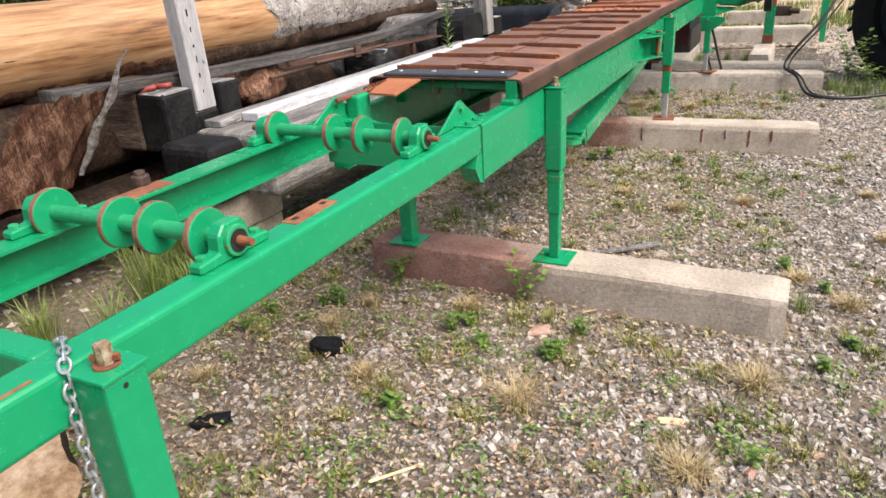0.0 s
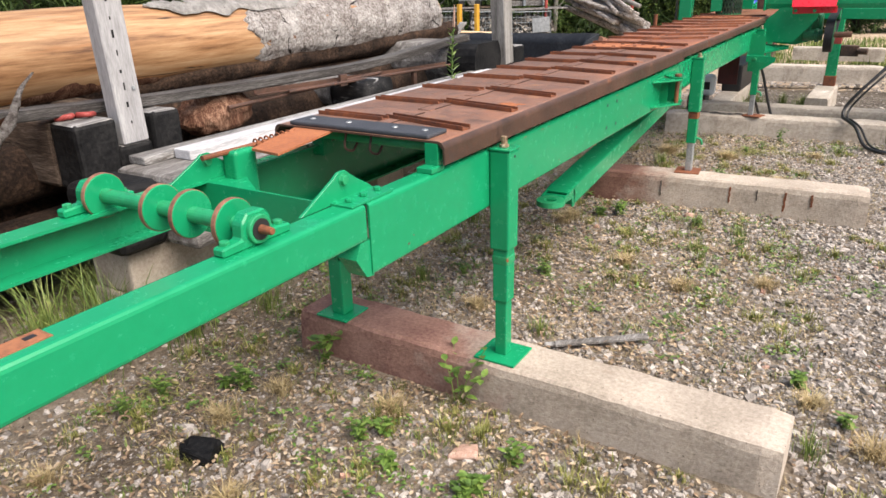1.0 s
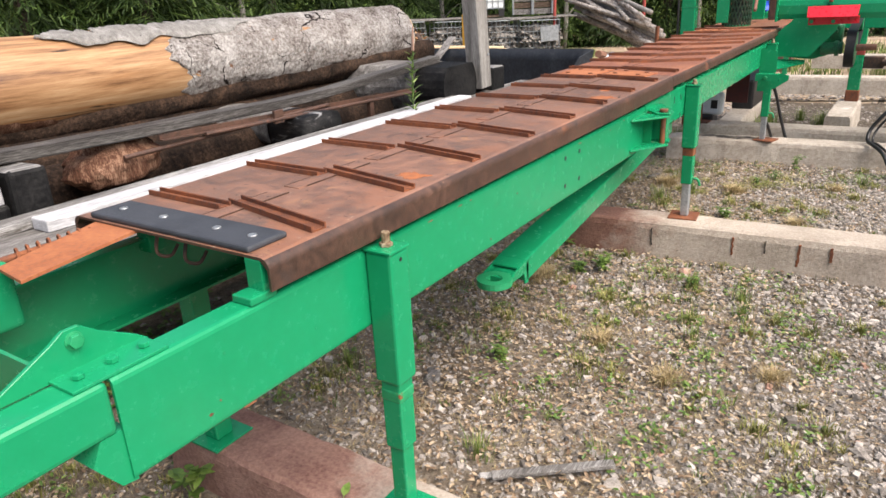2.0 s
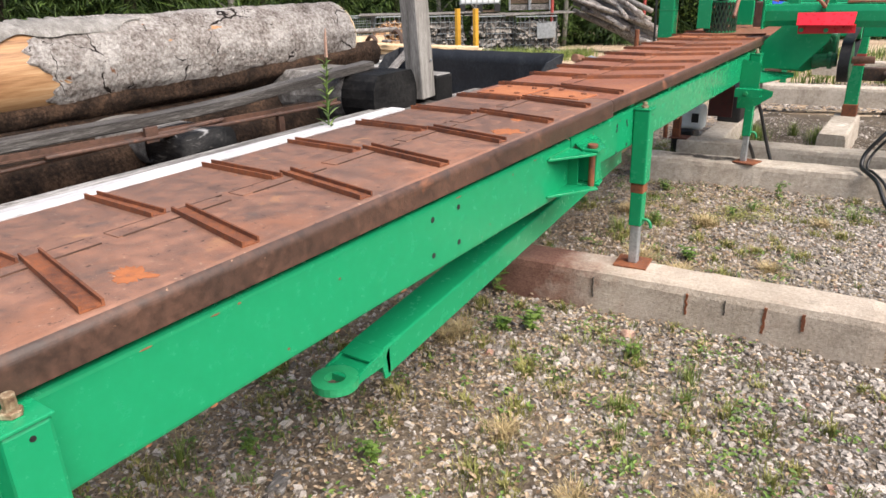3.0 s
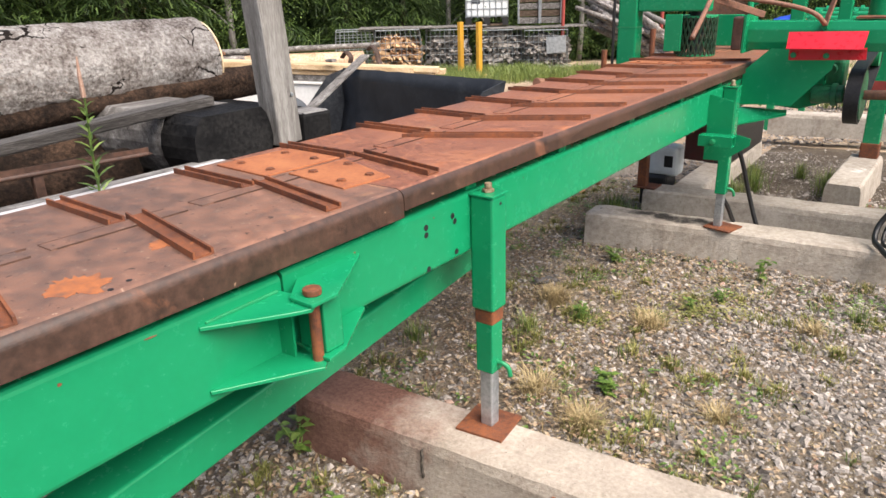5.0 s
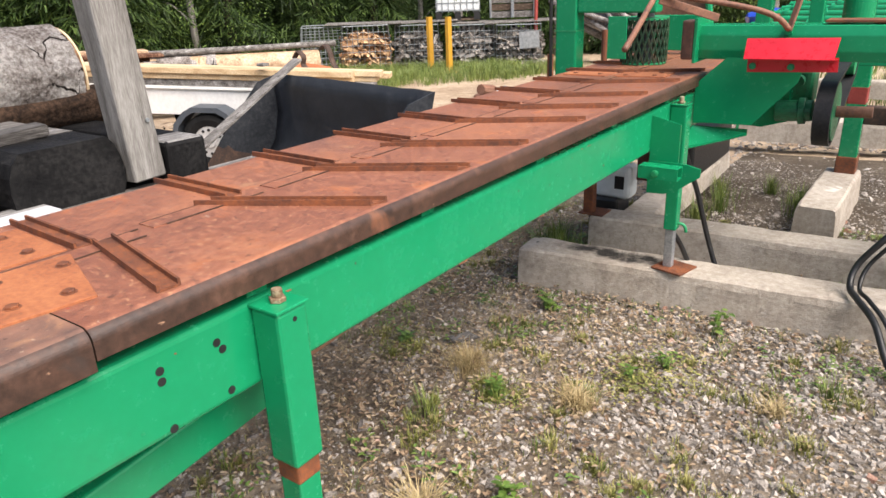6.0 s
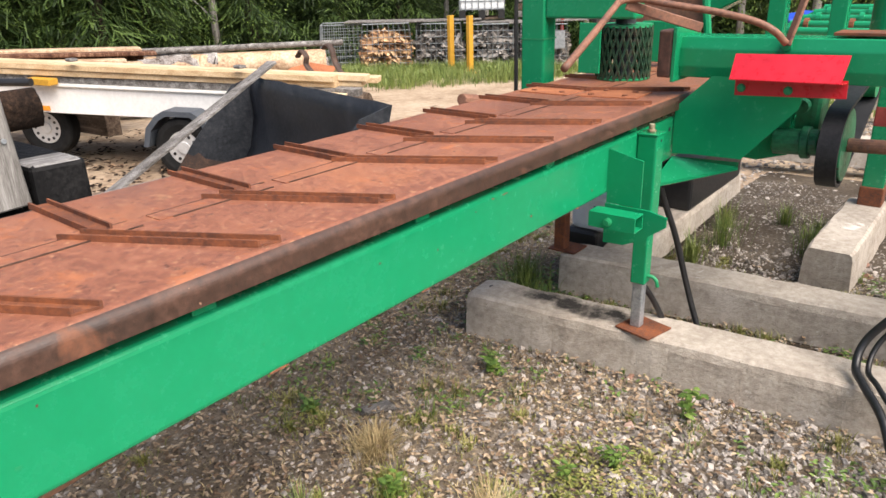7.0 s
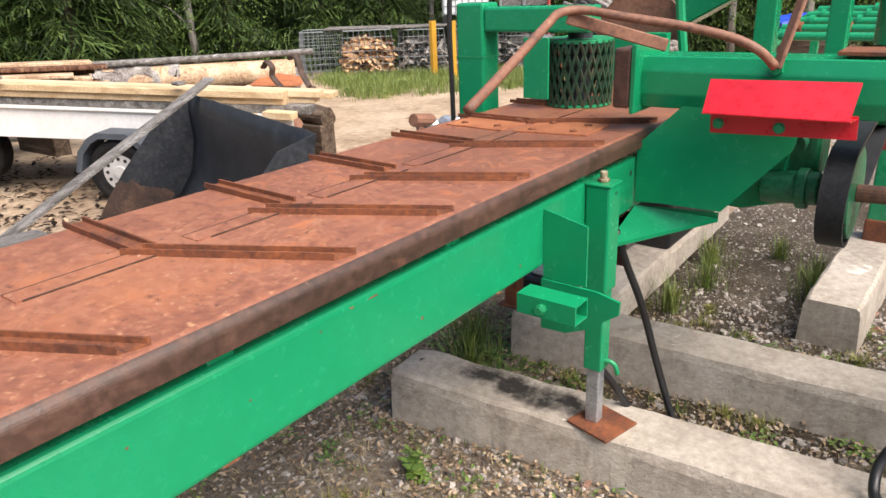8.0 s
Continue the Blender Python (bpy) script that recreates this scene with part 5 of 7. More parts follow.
# ---- tractor wheel beside the yard ----
def tyre(c, axis, r, width, tread=0, rim=0.55, n=48):
    """A wheel's tyre of revolution with optional lugs; c: centre."""
    prof = [(rim * r, -0.42), (0.78 * r, -0.5), (0.93 * r, -0.46), (0.985 * r, -0.36), (r, -0.15), (r, 0.15), (0.985 * r, 0.36), (0.93 * r, 0.46), (0.78 * r, 0.5), (rim * r, 0.42)]
    c, axis = Vector(c), Vector(axis).normalized()
    u = axis.cross(Vector((0, 0, 1))).normalized()
    w = u.cross(axis)
    bm = bmesh.new()
    rows = [[bm.verts.new(c + axis * (t * width) + (u * math.cos(2 * math.pi * k / n) + w * math.sin(2 * math.pi * k / n)) * q) for q, t in prof] for k in range(n)]
    for k in range(n):
        a, b = rows[k], rows[(k + 1) % n]
        for i in range(len(prof) - 1):
            bm.faces.new((a[i], a[i + 1], b[i + 1], b[i]))
        bm.faces.new((a[-1], a[0], b[0], b[-1]))
    bmesh.ops.recalc_face_normals(bm, faces=bm.faces)
    for k in range(tread):
        a = 2 * math.pi * k / tread
        for s in (-1, 1):
            p = c + (u * math.cos(a + 0.12 * s) + w * math.sin(a + 0.12 * s)) * (r * 1.015)
            q = c + axis * (s * width * 0.46) + (u * math.cos(a - 0.10 * s + 0.1) + w * math.sin(a - 0.10 * s + 0.1)) * (r * 1.0)
            put(bm, bar(p, q, 0.035, 0.04, 0.004, up=(p - c).normalized()))
    return bm


tractor = thing("tractor_wheel", (0.98, 8.62, 0.0), "big black tractor wheel with lug tyre standing in the yard", "wheel")
tw = part("tyre", tyre((0.98, 8.62, 0.66), (-0.75, -0.66, 0), 0.68, 0.40, 20), M_TYRE, tractor)
part("rim", rod(Vector((0.98, 8.62, 0.66)) + Vector((0.75, 0.66, 0)) * 0.1, Vector((0.98, 8.62, 0.66)) - Vector((0.75, 0.66, 0)) * 0.1, 0.36, n=32, bevel=0.01), M_BLACKSTEEL, tractor)
part("hub", rod(Vector((0.98, 8.62, 0.66)) - Vector((0.75, 0.66, 0)) * 0.05, Vector((0.98, 8.62, 0.66)) - Vector((0.75, 0.66, 0)) * 0.2, 0.1, n=20, bevel=0.01), M_BLACKSTEEL, tractor)


# ---- log deck on the left ----
def log_bm(a, b, r0, r1, n=28, rows=40, lump=0.05, seed=1, bend=0.0):
    a, b = Vector(a), Vector(b)
    pts, rad = [], []
    for k in range(rows + 1):
        t = k / rows
        p = a.lerp(b, t)
        p.z += bend * math.sin(math.pi * t)
        pts.append(p)
        rad.append((r0 + (r1 - r0) * t) * (1 + 0.02 * noise.noise(Vector((k * 0.21, seed, 0)))))
    return ring(pts, rad, n, True, lump, seed)


BIG_A, BIG_B = Vector((-3.78, -1.2, 1.13)), Vector((-3.76, 6.72, 1.10))
big = thing("debarked_log", (-3.77, 3.0, 0.9), "thick pine log, half debarked yellow and half grey flaky bark", "log")
part("stem", log_bm(BIG_A, BIG_B, 0.252, 0.235, rows=60), M_FRESHLOG, big, smooth=True)
bm = bmesh.new()
n, rows = 112, 150
grid = []
for k in range(rows + 1):
    t = 0.70 + (0.998 - 0.70) * k / rows
    p = BIG_A.lerp(BIG_B, t)
    row = []
    for i in range(n):
        a = 2 * math.pi * i / n
        ragged = 0.28 * noise.noise(Vector((math.cos(a) * 1.4, math.sin(a) * 1.4, 5.0))) + 0.12 * noise.noise(Vector((math.cos(a) * 5, math.sin(a) * 5, 9.0)))
        r = 0.250 + 0.012 * noise.noise(Vector((math.cos(a) * 3, math.sin(a) * 3, p.y * 3))) + 0.006 * noise.noise(Vector((math.cos(a) * 9, math.sin(a) * 9, p.y * 14))) + 0.005 * noise.noise(Vector((math.cos(a) * 20, math.sin(a) * 20, p.y * 55)))
        yy = p.y + max(0, 1 - k / 24) * ragged
        if k == 0:
            r = 0.236
        row.append(bm.verts.new((p.x + r * math.cos(a), yy, p.z + r * math.sin(a))))
    grid.append(row)
for r0, r1 in zip(grid, grid[1:]):
    for i in range(n):
        bm.faces.new((r0[i], r0[(i + 1) % n], r1[(i + 1) % n], r1[i]))
bmesh.ops.recalc_face_normals(bm, faces=bm.faces)
part("bark", bm, M_BARK, big, "grey-white flaky bark with cracks", smooth=True)


def log_skin(name, y0, y1, a0, a1, r, material, label, seed, ragged):
    """A shell on the big log between two angles, with ragged edges."""
    rows, nn, nr = [], 16, 200
    bm = bmesh.new()
    for k in range(nr + 1):
        f = k / nr
        p = BIG_A.lerp(BIG_B, (y0 + (y1 - y0) * f - BIG_A.y) / (BIG_B.y - BIG_A.y))
        taper = min(1, 6 * f, 6 * (1 - f)) if ragged else 1
        lo = a0 + 10 * noise.noise(Vector((f * 9, seed, 0)))
        hi = a1 + (24 * noise.noise(Vector((f * 7, seed, 5))) + 14 * noise.noise(Vector((f * 34, seed, 7))) + 7 * noise.noise(Vector((f * 90, seed, 9))))
        mid = (lo + hi) / 2
        lo, hi = mid + (lo - mid) * taper, mid + (hi - mid) * taper
        row = []
        for i in range(nn + 1):
            a = radians(lo + (hi - lo) * i / nn)
            rr = r - 0.008 * f * 0.6 + 0.003 * noise.noise(Vector((math.cos(a) * 9, math.sin(a) * 9, p.y * 6)))
            if i in (0, nn):
                rr -= 0.006
            row.append(bm.verts.new((p.x + rr * math.cos(a), p.y, p.z + rr * math.sin(a))))
        rows.append(row)
    for r0, r1 in zip(rows, rows[1:]):
        for i in range(nn):
            bm.faces.new((r0[i], r0[i + 1], r1[i + 1], r1[i]))
    bmesh.ops.recalc_face_normals(bm, faces=bm.faces)
    part(name, bm, material, big, label, smooth=True)


# Brown underside shell: bark remnants, plus the log's own shade put into colour.
log_skin("inner_bark", -1.15, 4.4, -125, -46, 0.2575, M_INNERBARK, "brown skin on the log's underside for inner bark and shade", 3, False)
log_skin("weathered_skin", 3.6, 5.02, 44, 84, 0.264, M_GREYPOST, "grey weathered patch on the log", 8, True)
part("cut_end", rod(BIG_B + Vector((0, 0.0, 0)), BIG_B + Vector((0, 0.012, 0)), 0.235, n=40), M_FRESH, big)

solid("bark_log", (-3.6, 6.9, 0.85), log_bm((-3.72, 2.4, 0.90), (-3.58, 6.98, 0.96), 0.085, 0.09, n=22, lump=0.3, seed=4), M_DARKBARK, "dark bark-covered thin log under the thick log", "log", "logs on the deck", smooth=True)
for k, (x, z, r, y0, y1) in enumerate(((-3.35, 0.60, 0.15, -0.6, 5.9), (-3.72, 0.66, 0.18, -0.4, 6.6), (-4.15, 0.78, 0.2, -0.8, 6.8), (-3.2, 0.30, 0.15, 1.2, 6.2), (-3.6, 0.28, 0.17, 0.4, 6.4), (-4.4, 0.4, 0.22, -0.5, 6.5))):
    solid("bark_log", (x, y0, z - r), log_bm((x, y0, z), (x + 0.05, y1, z + 0.02), r, r * 0.9, n=18, lump=0.10, seed=7 + k, bend=0.03), M_DARKBARK, "dark brown bark-covered log in the pile", "log", "logs on the deck", smooth=True)


def timber(x0, x1, y0, y1, z0, z1, label, wood, bevel=0.02):
    """A squared cross timber whose end at x1 is tarred black."""
    t = thing("timber_block", ((x0 + x1) / 2, (y0 + y1) / 2, z0), label, "timber", "timber blocks of the log deck")
    bm = box(x0, y0, z0, x1 - 0.2, y1, z1, bevel, 2)
    bm2 = box(x1 - 0.2, y0, z0, x1, y1, z1, bevel, 2)
    for b in (bm, bm2):
        for v in b.verts:
            v.co += Vector((0, 1, 1)) * 0.008 * noise.noise(v.co * 4)
    part("beam", bm, wood, t)
    end = part("tarred_end", bm2, M_BLACKEND, t, "tarred black end")
    end.data.materials.append(M_GREYBOARD)
    for f in end.data.polygons:
        if f.normal.z > 0.9:
            f.material_index = 1
    return t


timber(-4.0, -2.8, 2.53, 2.73, 0.61, 0.91, "squared old timber with a tarred black end holding a post", M_OLDWOOD)
timber(-4.0, -2.8, 2.92, 3.08, 0.61, 0.90, "squared old timber with a tarred black end holding a post", M_OLDWOOD)
timber(-4.0, -2.82, 2.735, 2.915, 0.60, 0.775, "low black timber between two blocks", M_BLACKEND)
solid("deck_beam", (-2.55, 2.7, 0.38), box(-2.78, 2.66, 0.38, -2.28, 7.2, 0.70, 0.03, 2), M_GREYWOOD, "long weathered grey timber along the log deck", "timber")
solid("beam_end", (-2.55, 2.62, 0.38), box(-2.775, 2.40, 0.40, -2.43, 2.656, 0.70, 0.05, 3), M_BLACKEND, "tarred black end of a timber", "timber")
solid("pale_board", (-2.5, 3.0, 0.70), box(-2.655, 2.90, 0.701, -2.545, 6.0, 0.750, 0.006), M_WHITEBOARD, "white-painted board on the deck timber", "board")
solid("grey_board", (-2.72, 3.0, 0.70), box(-2.775, 2.74, 0.701, -2.659, 6.02, 0.738, 0.006), M_GREYBOARD, "weathered grey board on the deck timber", "board")
t4 = thing("timber_block", (-3.3, 4.7, 0.62), "weathered round log with a flat top and a charred black end", "timber", "timber blocks of the log deck")
for name, xa, xb, wood, lab in (("beam", -4.0, -3.08, M_GREYWOOD, ""), ("charred_end", -3.08, -2.79, M_CHARRED, "charred black end worn silver-grey")):
    bm = log_bm((xa, 4.70, 0.735), (xb, 4.71, 0.74), 0.172, 0.168, n=30, rows=10, lump=0.07, seed=23)
    for v in bm.verts:
        v.co.z = 0.655 - 0.2 * (0.655 - v.co.z) if v.co.z < 0.655 else (0.822 + 0.12 * (v.co.z - 0.822) if v.co.z > 0.822 else v.co.z)
        v.co += Vector((0, 1, 1)) * 0.006 * noise.noise(v.co * 9)
    part(name, bm, wood, t4, lab, smooth=True)
t2 = thing("timber_block", (-3.3, 6.15, 0.62), "thick weathered log, flattened on top, with a tarred end", "timber", "timber blocks of the log deck")
bm = log_bm((-4.0, 6.12, 0.79), (-2.98, 6.14, 0.80), 0.235, 0.235, n=26, rows=12, lump=0.06, seed=31)
for v in bm.verts:
    v.co.z = min(v.co.z, 0.945)
    v.co.z = max(v.co.z, 0.61)
part("beam", bm, M_GREYWOOD, t2)
bm = log_bm((-2.98, 6.14, 0.80), (-2.72, 6.14, 0.80), 0.236, 0.23, n=26, rows=4, lump=0.05, seed=31)
for v in bm.verts:
    v.co.z = min(v.co.z, 0.943)
    v.co.z = max(v.co.z, 0.615)
part("tarred_end", bm, M_BLACKEND, t2, "tarred black end")
timber(-4.0, -2.68, 6.55, 6.76, 0.605, 0.875, "squared timber with a tarred black end beside the post", M_BLACKEND)
timber(-4.0, -2.78, 6.40, 6.54, 0.605, 0.73, "low black timber under the post", M_BLACKEND)


def post(x, y, w, d, z0, z1, lean, mat, label, notched=True):
    t = thing("deck_post", (x, y, z0), label, "post", "posts of the log deck")
    a, b = Vector((x, y, z0)), Vector((x + lean[0], y + lean[1], z1))
    part("shaft", bar(a, b, w, d, 0.006, up=(0, 1, 0)), mat, t)
    for k in range(22 if notched else 0):
        p = a.lerp(b, 0.05 + 0.042 * k)
        part("notch", box(p.x + w / 2 - 0.002, p.y - 0.012 - 0.004 * (k % 2), p.z, p.x + w / 2 + 0.0015, p.y - 0.006, p.z + 0.014 + 0.01 * (k % 3), 0), M_BLACKEND, t)
    part("bolt", rod((x + w / 2 - 0.003, y + 0.03, z0 + 0.25), (x + w / 2 + 0.004, y + 0.03, z0 + 0.25), 0.009, n=10), M_GALV, t)
    return t


post(-2.86, 2.83, 0.09, 0.135, 0.776, 2.6, (-0.03, -0.03, 0), M_WHITEPOST, "pale grey stake post wedged between black blocks")
post(-2.74, 6.455, 0.13, 0.15, 0.735, 2.9, (-0.06, -0.09, 0), M_GREYPOST, "weathered silver-grey stake post of the log deck", False)

# sagging plank, rusty irons
plank_pts = curve_points([(-3.0, 2.06, 0.985), (-3.0, 2.7, 0.945), (-3.0, 3.2, 0.925), (-3.0, 4.1, 0.905), (-3.0, 4.85, 0.90), (-2.99, 5.5, 0.935), (-2.98, 6.2, 0.975)], 8)
bm = bmesh.new()
rows = []
for p in plank_pts:
    j = 0.004 * noise.noise(p * 6)
    rows.append([bm.verts.new(p + Vector((x, 0, z + j))) for x, z in ((-0.05, -0.028), (0.05, -0.026), (0.052, 0.022), (-0.048, 0.026))])
for a, b in zip(rows, rows[1:]):
    for i in range(4):
        bm.faces.new((a[i], a[(i + 1) % 4], b[(i + 1) % 4], b[i]))
bm.faces.new(rows[0])
bm.faces.new(rows[-1])
bmesh.ops.recalc_face_normals(bm, faces=bm.faces)
bmesh.ops.bevel(bm, geom=[e for e in bm.edges if e.is_manifold and e.calc_face_angle(0) > 0.8], offset=0.006, segments=2, affect="EDGES")
solid("sagging_plank", (-3.0, 4.1, 0.88), bm, M_PLANK, "long sagging dark weathered grey plank on the timber blocks", "plank")
irons = thing("rusty_iron", (-2.95, 4.8, 0.7), "rusty angle irons and pipe lying along the deck", "scrap iron")
part("angle_iron", prism([(-2.93, 3.7, 0.86), (-2.90, 3.7, 0.86), (-2.90, 3.7, 0.865), (-2.925, 3.7, 0.865), (-2.925, 3.7, 0.89), (-2.93, 3.7, 0.89)], (0.0, 2.1, -0.075)), M_FLANGE, irons)
part("pipe", rod((-2.90, 3.95, 0.845), (-2.86, 5.75, 0.80), 0.010, n=12), M_FLANGE, irons)
part("pipe", rod((-2.93, 3.5, 0.82), (-2.92, 4.9, 0.84), 0.012, n=12), M_FLANGE, irons)
part("lug", box(-2.905, 4.42, 0.81, -2.885, 4.49, 0.885, 0.003), M_FLANGE, irons)
part("lug", box(-2.9, 5.25, 0.70, -2.87, 5.29, 0.82, 0.003), M_FLANGE, irons)


# bark slab, cinder blocks, clutter under the deck
bm = bmesh.new()
slab = []
for i in range(17):
    for_row = []
    for k in range(13):
        u, v = k / 12, i / 16
        x = -2.95 + 0.05 * math.sin(math.pi * u) + 0.012 * noise.noise(Vector((u * 14, v * 3, 2))) + 0.02 * noise.noise(Vector((u * 4, v * 4, 7)))
        y = 1.58 + 0.46 * u + 0.34 * v + 0.018 * noise.noise(Vector((v * 9, u * 2, 4)))
        for_row.append(bm.verts.new((x, y, 0.575 + 0.40 * v + 0.035 * noise.noise(Vector((u * 11, 1, v))))))
    slab.append(for_row)
for a, b in zip(slab, slab[1:]):
    for k in range(12):
        bm.faces.new((a[k], a[k + 1], b[k + 1], b[k]))
bmesh.ops.solidify(bm, geom=bm.faces[:], thickness=0.04)
solid("bark_slab", (-2.93, 1.95, 0.575), bm, M_INNERBARK, "splintered reddish-brown slab of bark leaning on the logs", "bark")
bm = bmesh.new()
rows = []
for k in range(25):
    v = k / 24
    c = Vector((-2.90 + 0.02 * math.sin(v * 3), 2.06 + 0.40 * v + 0.02 * noise.noise(Vector((v * 4, 0, 6))) - 0.05 * v * (1 - v), 0.63 + 0.51 * v))
    hw = 0.030 * (0.75 + 0.5 * noise.noise(Vector((v * 9, 3, 1)))) * min(1, 3 * (1.03 - v), 0.4 + 4 * v)
    rows.append([bm.verts.new(c + Vector((0.014 * (1 - u * u), hw * u + 0.012 * noise.noise(Vector((v * 30, u * 3, 2))), -0.3 * hw * u)) ) for u in (-1, -0.5, 0, 0.5, 1)])
for a, b in zip(rows, rows[1:]):
    for k in range(4):
        bm.faces.new((a[k], a[k + 1], b[k + 1], b[k]))
bmesh.ops.solidify(bm, geom=bm.faces[:], thickness=0.008)
solid("bark_strip", (-2.90, 2.10, 0.63), bm, M_BARK, "pale ragged strip of bark on a leaning slab", "bark")
for z0, z1, dx in ((-0.04, 0.183, 0.0), (0.186, 0.379, 0.012)):
    bm = box(-2.82 + dx, 2.47 + dx, z0, -2.535 + dx, 2.965, z1, 0.014, 2)
    for v in bm.verts:
        v.co += Vector((1, 1, 0.3)) * 0.004 * noise.noise(v.co * 9)
    solid("concrete_block", (-2.67, 2.72, z0), bm, M_CONC, "grey concrete block stacked under the deck timber", "concrete block", "stacked blocks")
for k, y in enumerate((4.5, 6.3)):
    solid("concrete_block", (-2.75, y, 0), box(-2.98, y - 0.15, -0.05, -2.58, y + 0.15, 0.381, 0.012, 2), M_CONC, "grey concrete block under the deck timber", "concrete block", "stacked blocks")
strap = solid("red_strap", (-2.92, 2.62, 0.91), ring(curve_points([(-2.98, 2.56, 0.918), (-2.93, 2.60, 0.93), (-2.97, 2.64, 0.925), (-2.90, 2.66, 0.93), (-2.94, 2.72, 0.92)], 5), 0.013, 8), M_REDDULL, "red strap end lying on a timber block", "strap", smooth=True)
part("rail_knob", put(rod((-1.575, 1.30, 0.94), (-1.575, 1.30, 0.968), 0.024, n=16, bevel=0.005), rod((-1.575, 1.30, 0.965), (-1.575, 1.30, 0.98), 0.015, n=16, bevel=0.003)), M_DARKRUST, rollers, "rusty knob on the rail")

bm = bmesh.new()
bmesh.ops.create_icosphere(bm, subdivisions=4, radius=0.16)
for v in bm.verts:
    v.co *= 1 + 0.35 * noise.noise(v.co * 6) + 0.14 * noise.noise(v.co * 22)
    v.co = Vector((v.co.x * 0.8, v.co.y * 1.45, v.co.z * 0.75)) + Vector((-3.08, 3.52, 0.79))
solid("rotten_log", (-3.08, 3.52, 0.66), bm, M_INNERBARK, "crumbling reddish-brown piece of rotten log on the deck", "log")

# ---- loader bucket and leaning board ----
bucket = thing("loader_bucket", (-3.9, 8.9, -0.15), "black steel loader bucket with a rusty side plate", "bucket")
BL, BR = Vector((-5.2, 9.48, 0.72)), Vector((-2.58, 8.42, 0.835))
out = Vector((-0.375, -0.927, 0))
prof = [(0.0, 0.0), (0.03, -0.12), (0.02, -0.35), (0.08, -0.62), (0.2, -0.8), (0.36, -0.88), (0.86, -0.90)]
bm = bmesh.new()
rows = []
for k in range(15):
    t = k / 14
    p = BL.lerp(BR, t)
    rows.append([bm.verts.new(p + out * u + Vector((0, 0, v + (0.012 * noise.noise(Vector((k * 0.9, 0, 0))) if v == 0 else 0)))) for u, v in prof])
for a, b in zip(rows, rows[1:]):
    for i in range(len(prof) - 1):
        bm.faces.new((a[i], a[i + 1], b[i + 1], b[i]))
bmesh.ops.recalc_face_normals(bm, faces=bm.faces)
bmesh.ops.solidify(bm, geom=bm.faces[:], thickness=0.018)
part("shell", bm, M_BLACKSTEEL, bucket, smooth=True)
for p, nm in ((BL, 1), (BR, -1)):
    along = (BR - BL).normalized()
    pts = [p + out * u + Vector((0, 0, v)) for u, v in prof] + [p + out * 0.62 + Vector((0, 0, -0.55)), p + out * 0.2 + Vector((0, 0, -0.06))]
    sp = part("side_plate", prism(pts, along * 0.015 * nm), M_BLACKSTEEL, bucket)
    if nm == 1:
        outline = [(0.855, -0.885), (0.75, -0.72)]
        for k in range(9):
            f = k / 8
            outline.append((0.66 - 0.40 * f, -0.60 - 0.16 * f + 0.05 * noise.noise(Vector((k * 1.3, 2, 5)))))
        outline += [(0.30, -0.85), (0.45, -0.885)]
        rust_patch = [p + out * u + Vector((0, 0, v)) for u, v in outline]
        part("rust_patch", prism([q + along * 0.016 for q in rust_patch], along * 0.002), M_DARKRUST, sp, "rust-eaten lower corner")
part("cutting_edge", bar(BL + out * 0.86 + Vector((0, 0, -0.905)), BR + out * 0.86 + Vector((0, 0, -0.905)), 0.12, 0.03), M_DARKRUST, bucket)
solid("leaning_board", (-4.5, 7.2, -0.1), bar((-4.50, 7.15, gz(-4.5, 7.15) + 0.02), (-4.87, 9.45, 0.86), 0.10, 0.024, 0.003), M_GREYWOOD, "long weathered board leaning on the bucket", "board")

# ---- trailer with sawn boards ----
trailer = thing("boat_trailer", (-6.2, 9.6, -0.3), "white-sided twin-axle trailer loaded with sawn boards", "trailer")
TU = Vector((0.862, 0.5, -0.05)).normalized()
TN = Vector((-0.502, 0.865, 0.0)).normalized()
TO = Vector((-6.0, 9.31, 0.0))


def tp(u, w, z):
    return TO + TU * u + TN * w + Vector((0, 0, z))


side = part("side_panel", bar(tp(-3.4, 0.02, 0.42), tp(1.5, 0.02, 0.42), 0.03, 0.27, 0.004), M_ALU, trailer, "white trailer side panel")
part("top_rail", bar(tp(-3.4, 0.0, 0.56), tp(1.5, 0.0, 0.56), 0.05, 0.025), M_ALU, side)
part("side_panel", bar(tp(-3.4, 1.5, 0.42), tp(0.9, 1.5, 0.42), 0.03, 0.27, 0.004), M_ALU, trailer)
part("trailer_floor", bar(tp(-3.4, 0.76, 0.31), tp(1.0, 0.76, 0.31), 1.45, 0.03), M_OLDWOOD, trailer)
part("tail_light", bar(tp(-1.75, -0.005, 0.33), tp(-1.45, -0.005, 0.33), 0.02, 0.045), surf("orange_lens", [(0.8, 0.25, 0.02), (0.9, 0.35, 0.04)], 5, 30, (0.2, 0.3), bump=0), trailer, "orange side marker light")
for u, w in ((0.0, -0.14), (-1.72, 0.30), (0.0, 1.65), (-0.75, 1.3)):
    c = tp(u, w, 0.06 - 0.01 * u)
    wh = part("wheel", tyre(c, TN, 0.29, 0.18), M_TYRE, trailer)
    part("rim", put(rod(c - TN * 0.07, c + TN * 0.06, 0.165, n=28, bevel=0.008), rod(c - TN * 0.085, c - TN * 0.06, 0.06, n=18, bevel=0.006)), M_RIM, wh)
    for k in range(12):
        a = 2 * math.pi * k / 12
        q = c - TN * 0.071 + (TU * math.cos(a) + Vector((0, 0, 1)) * math.sin(a)) * 0.12
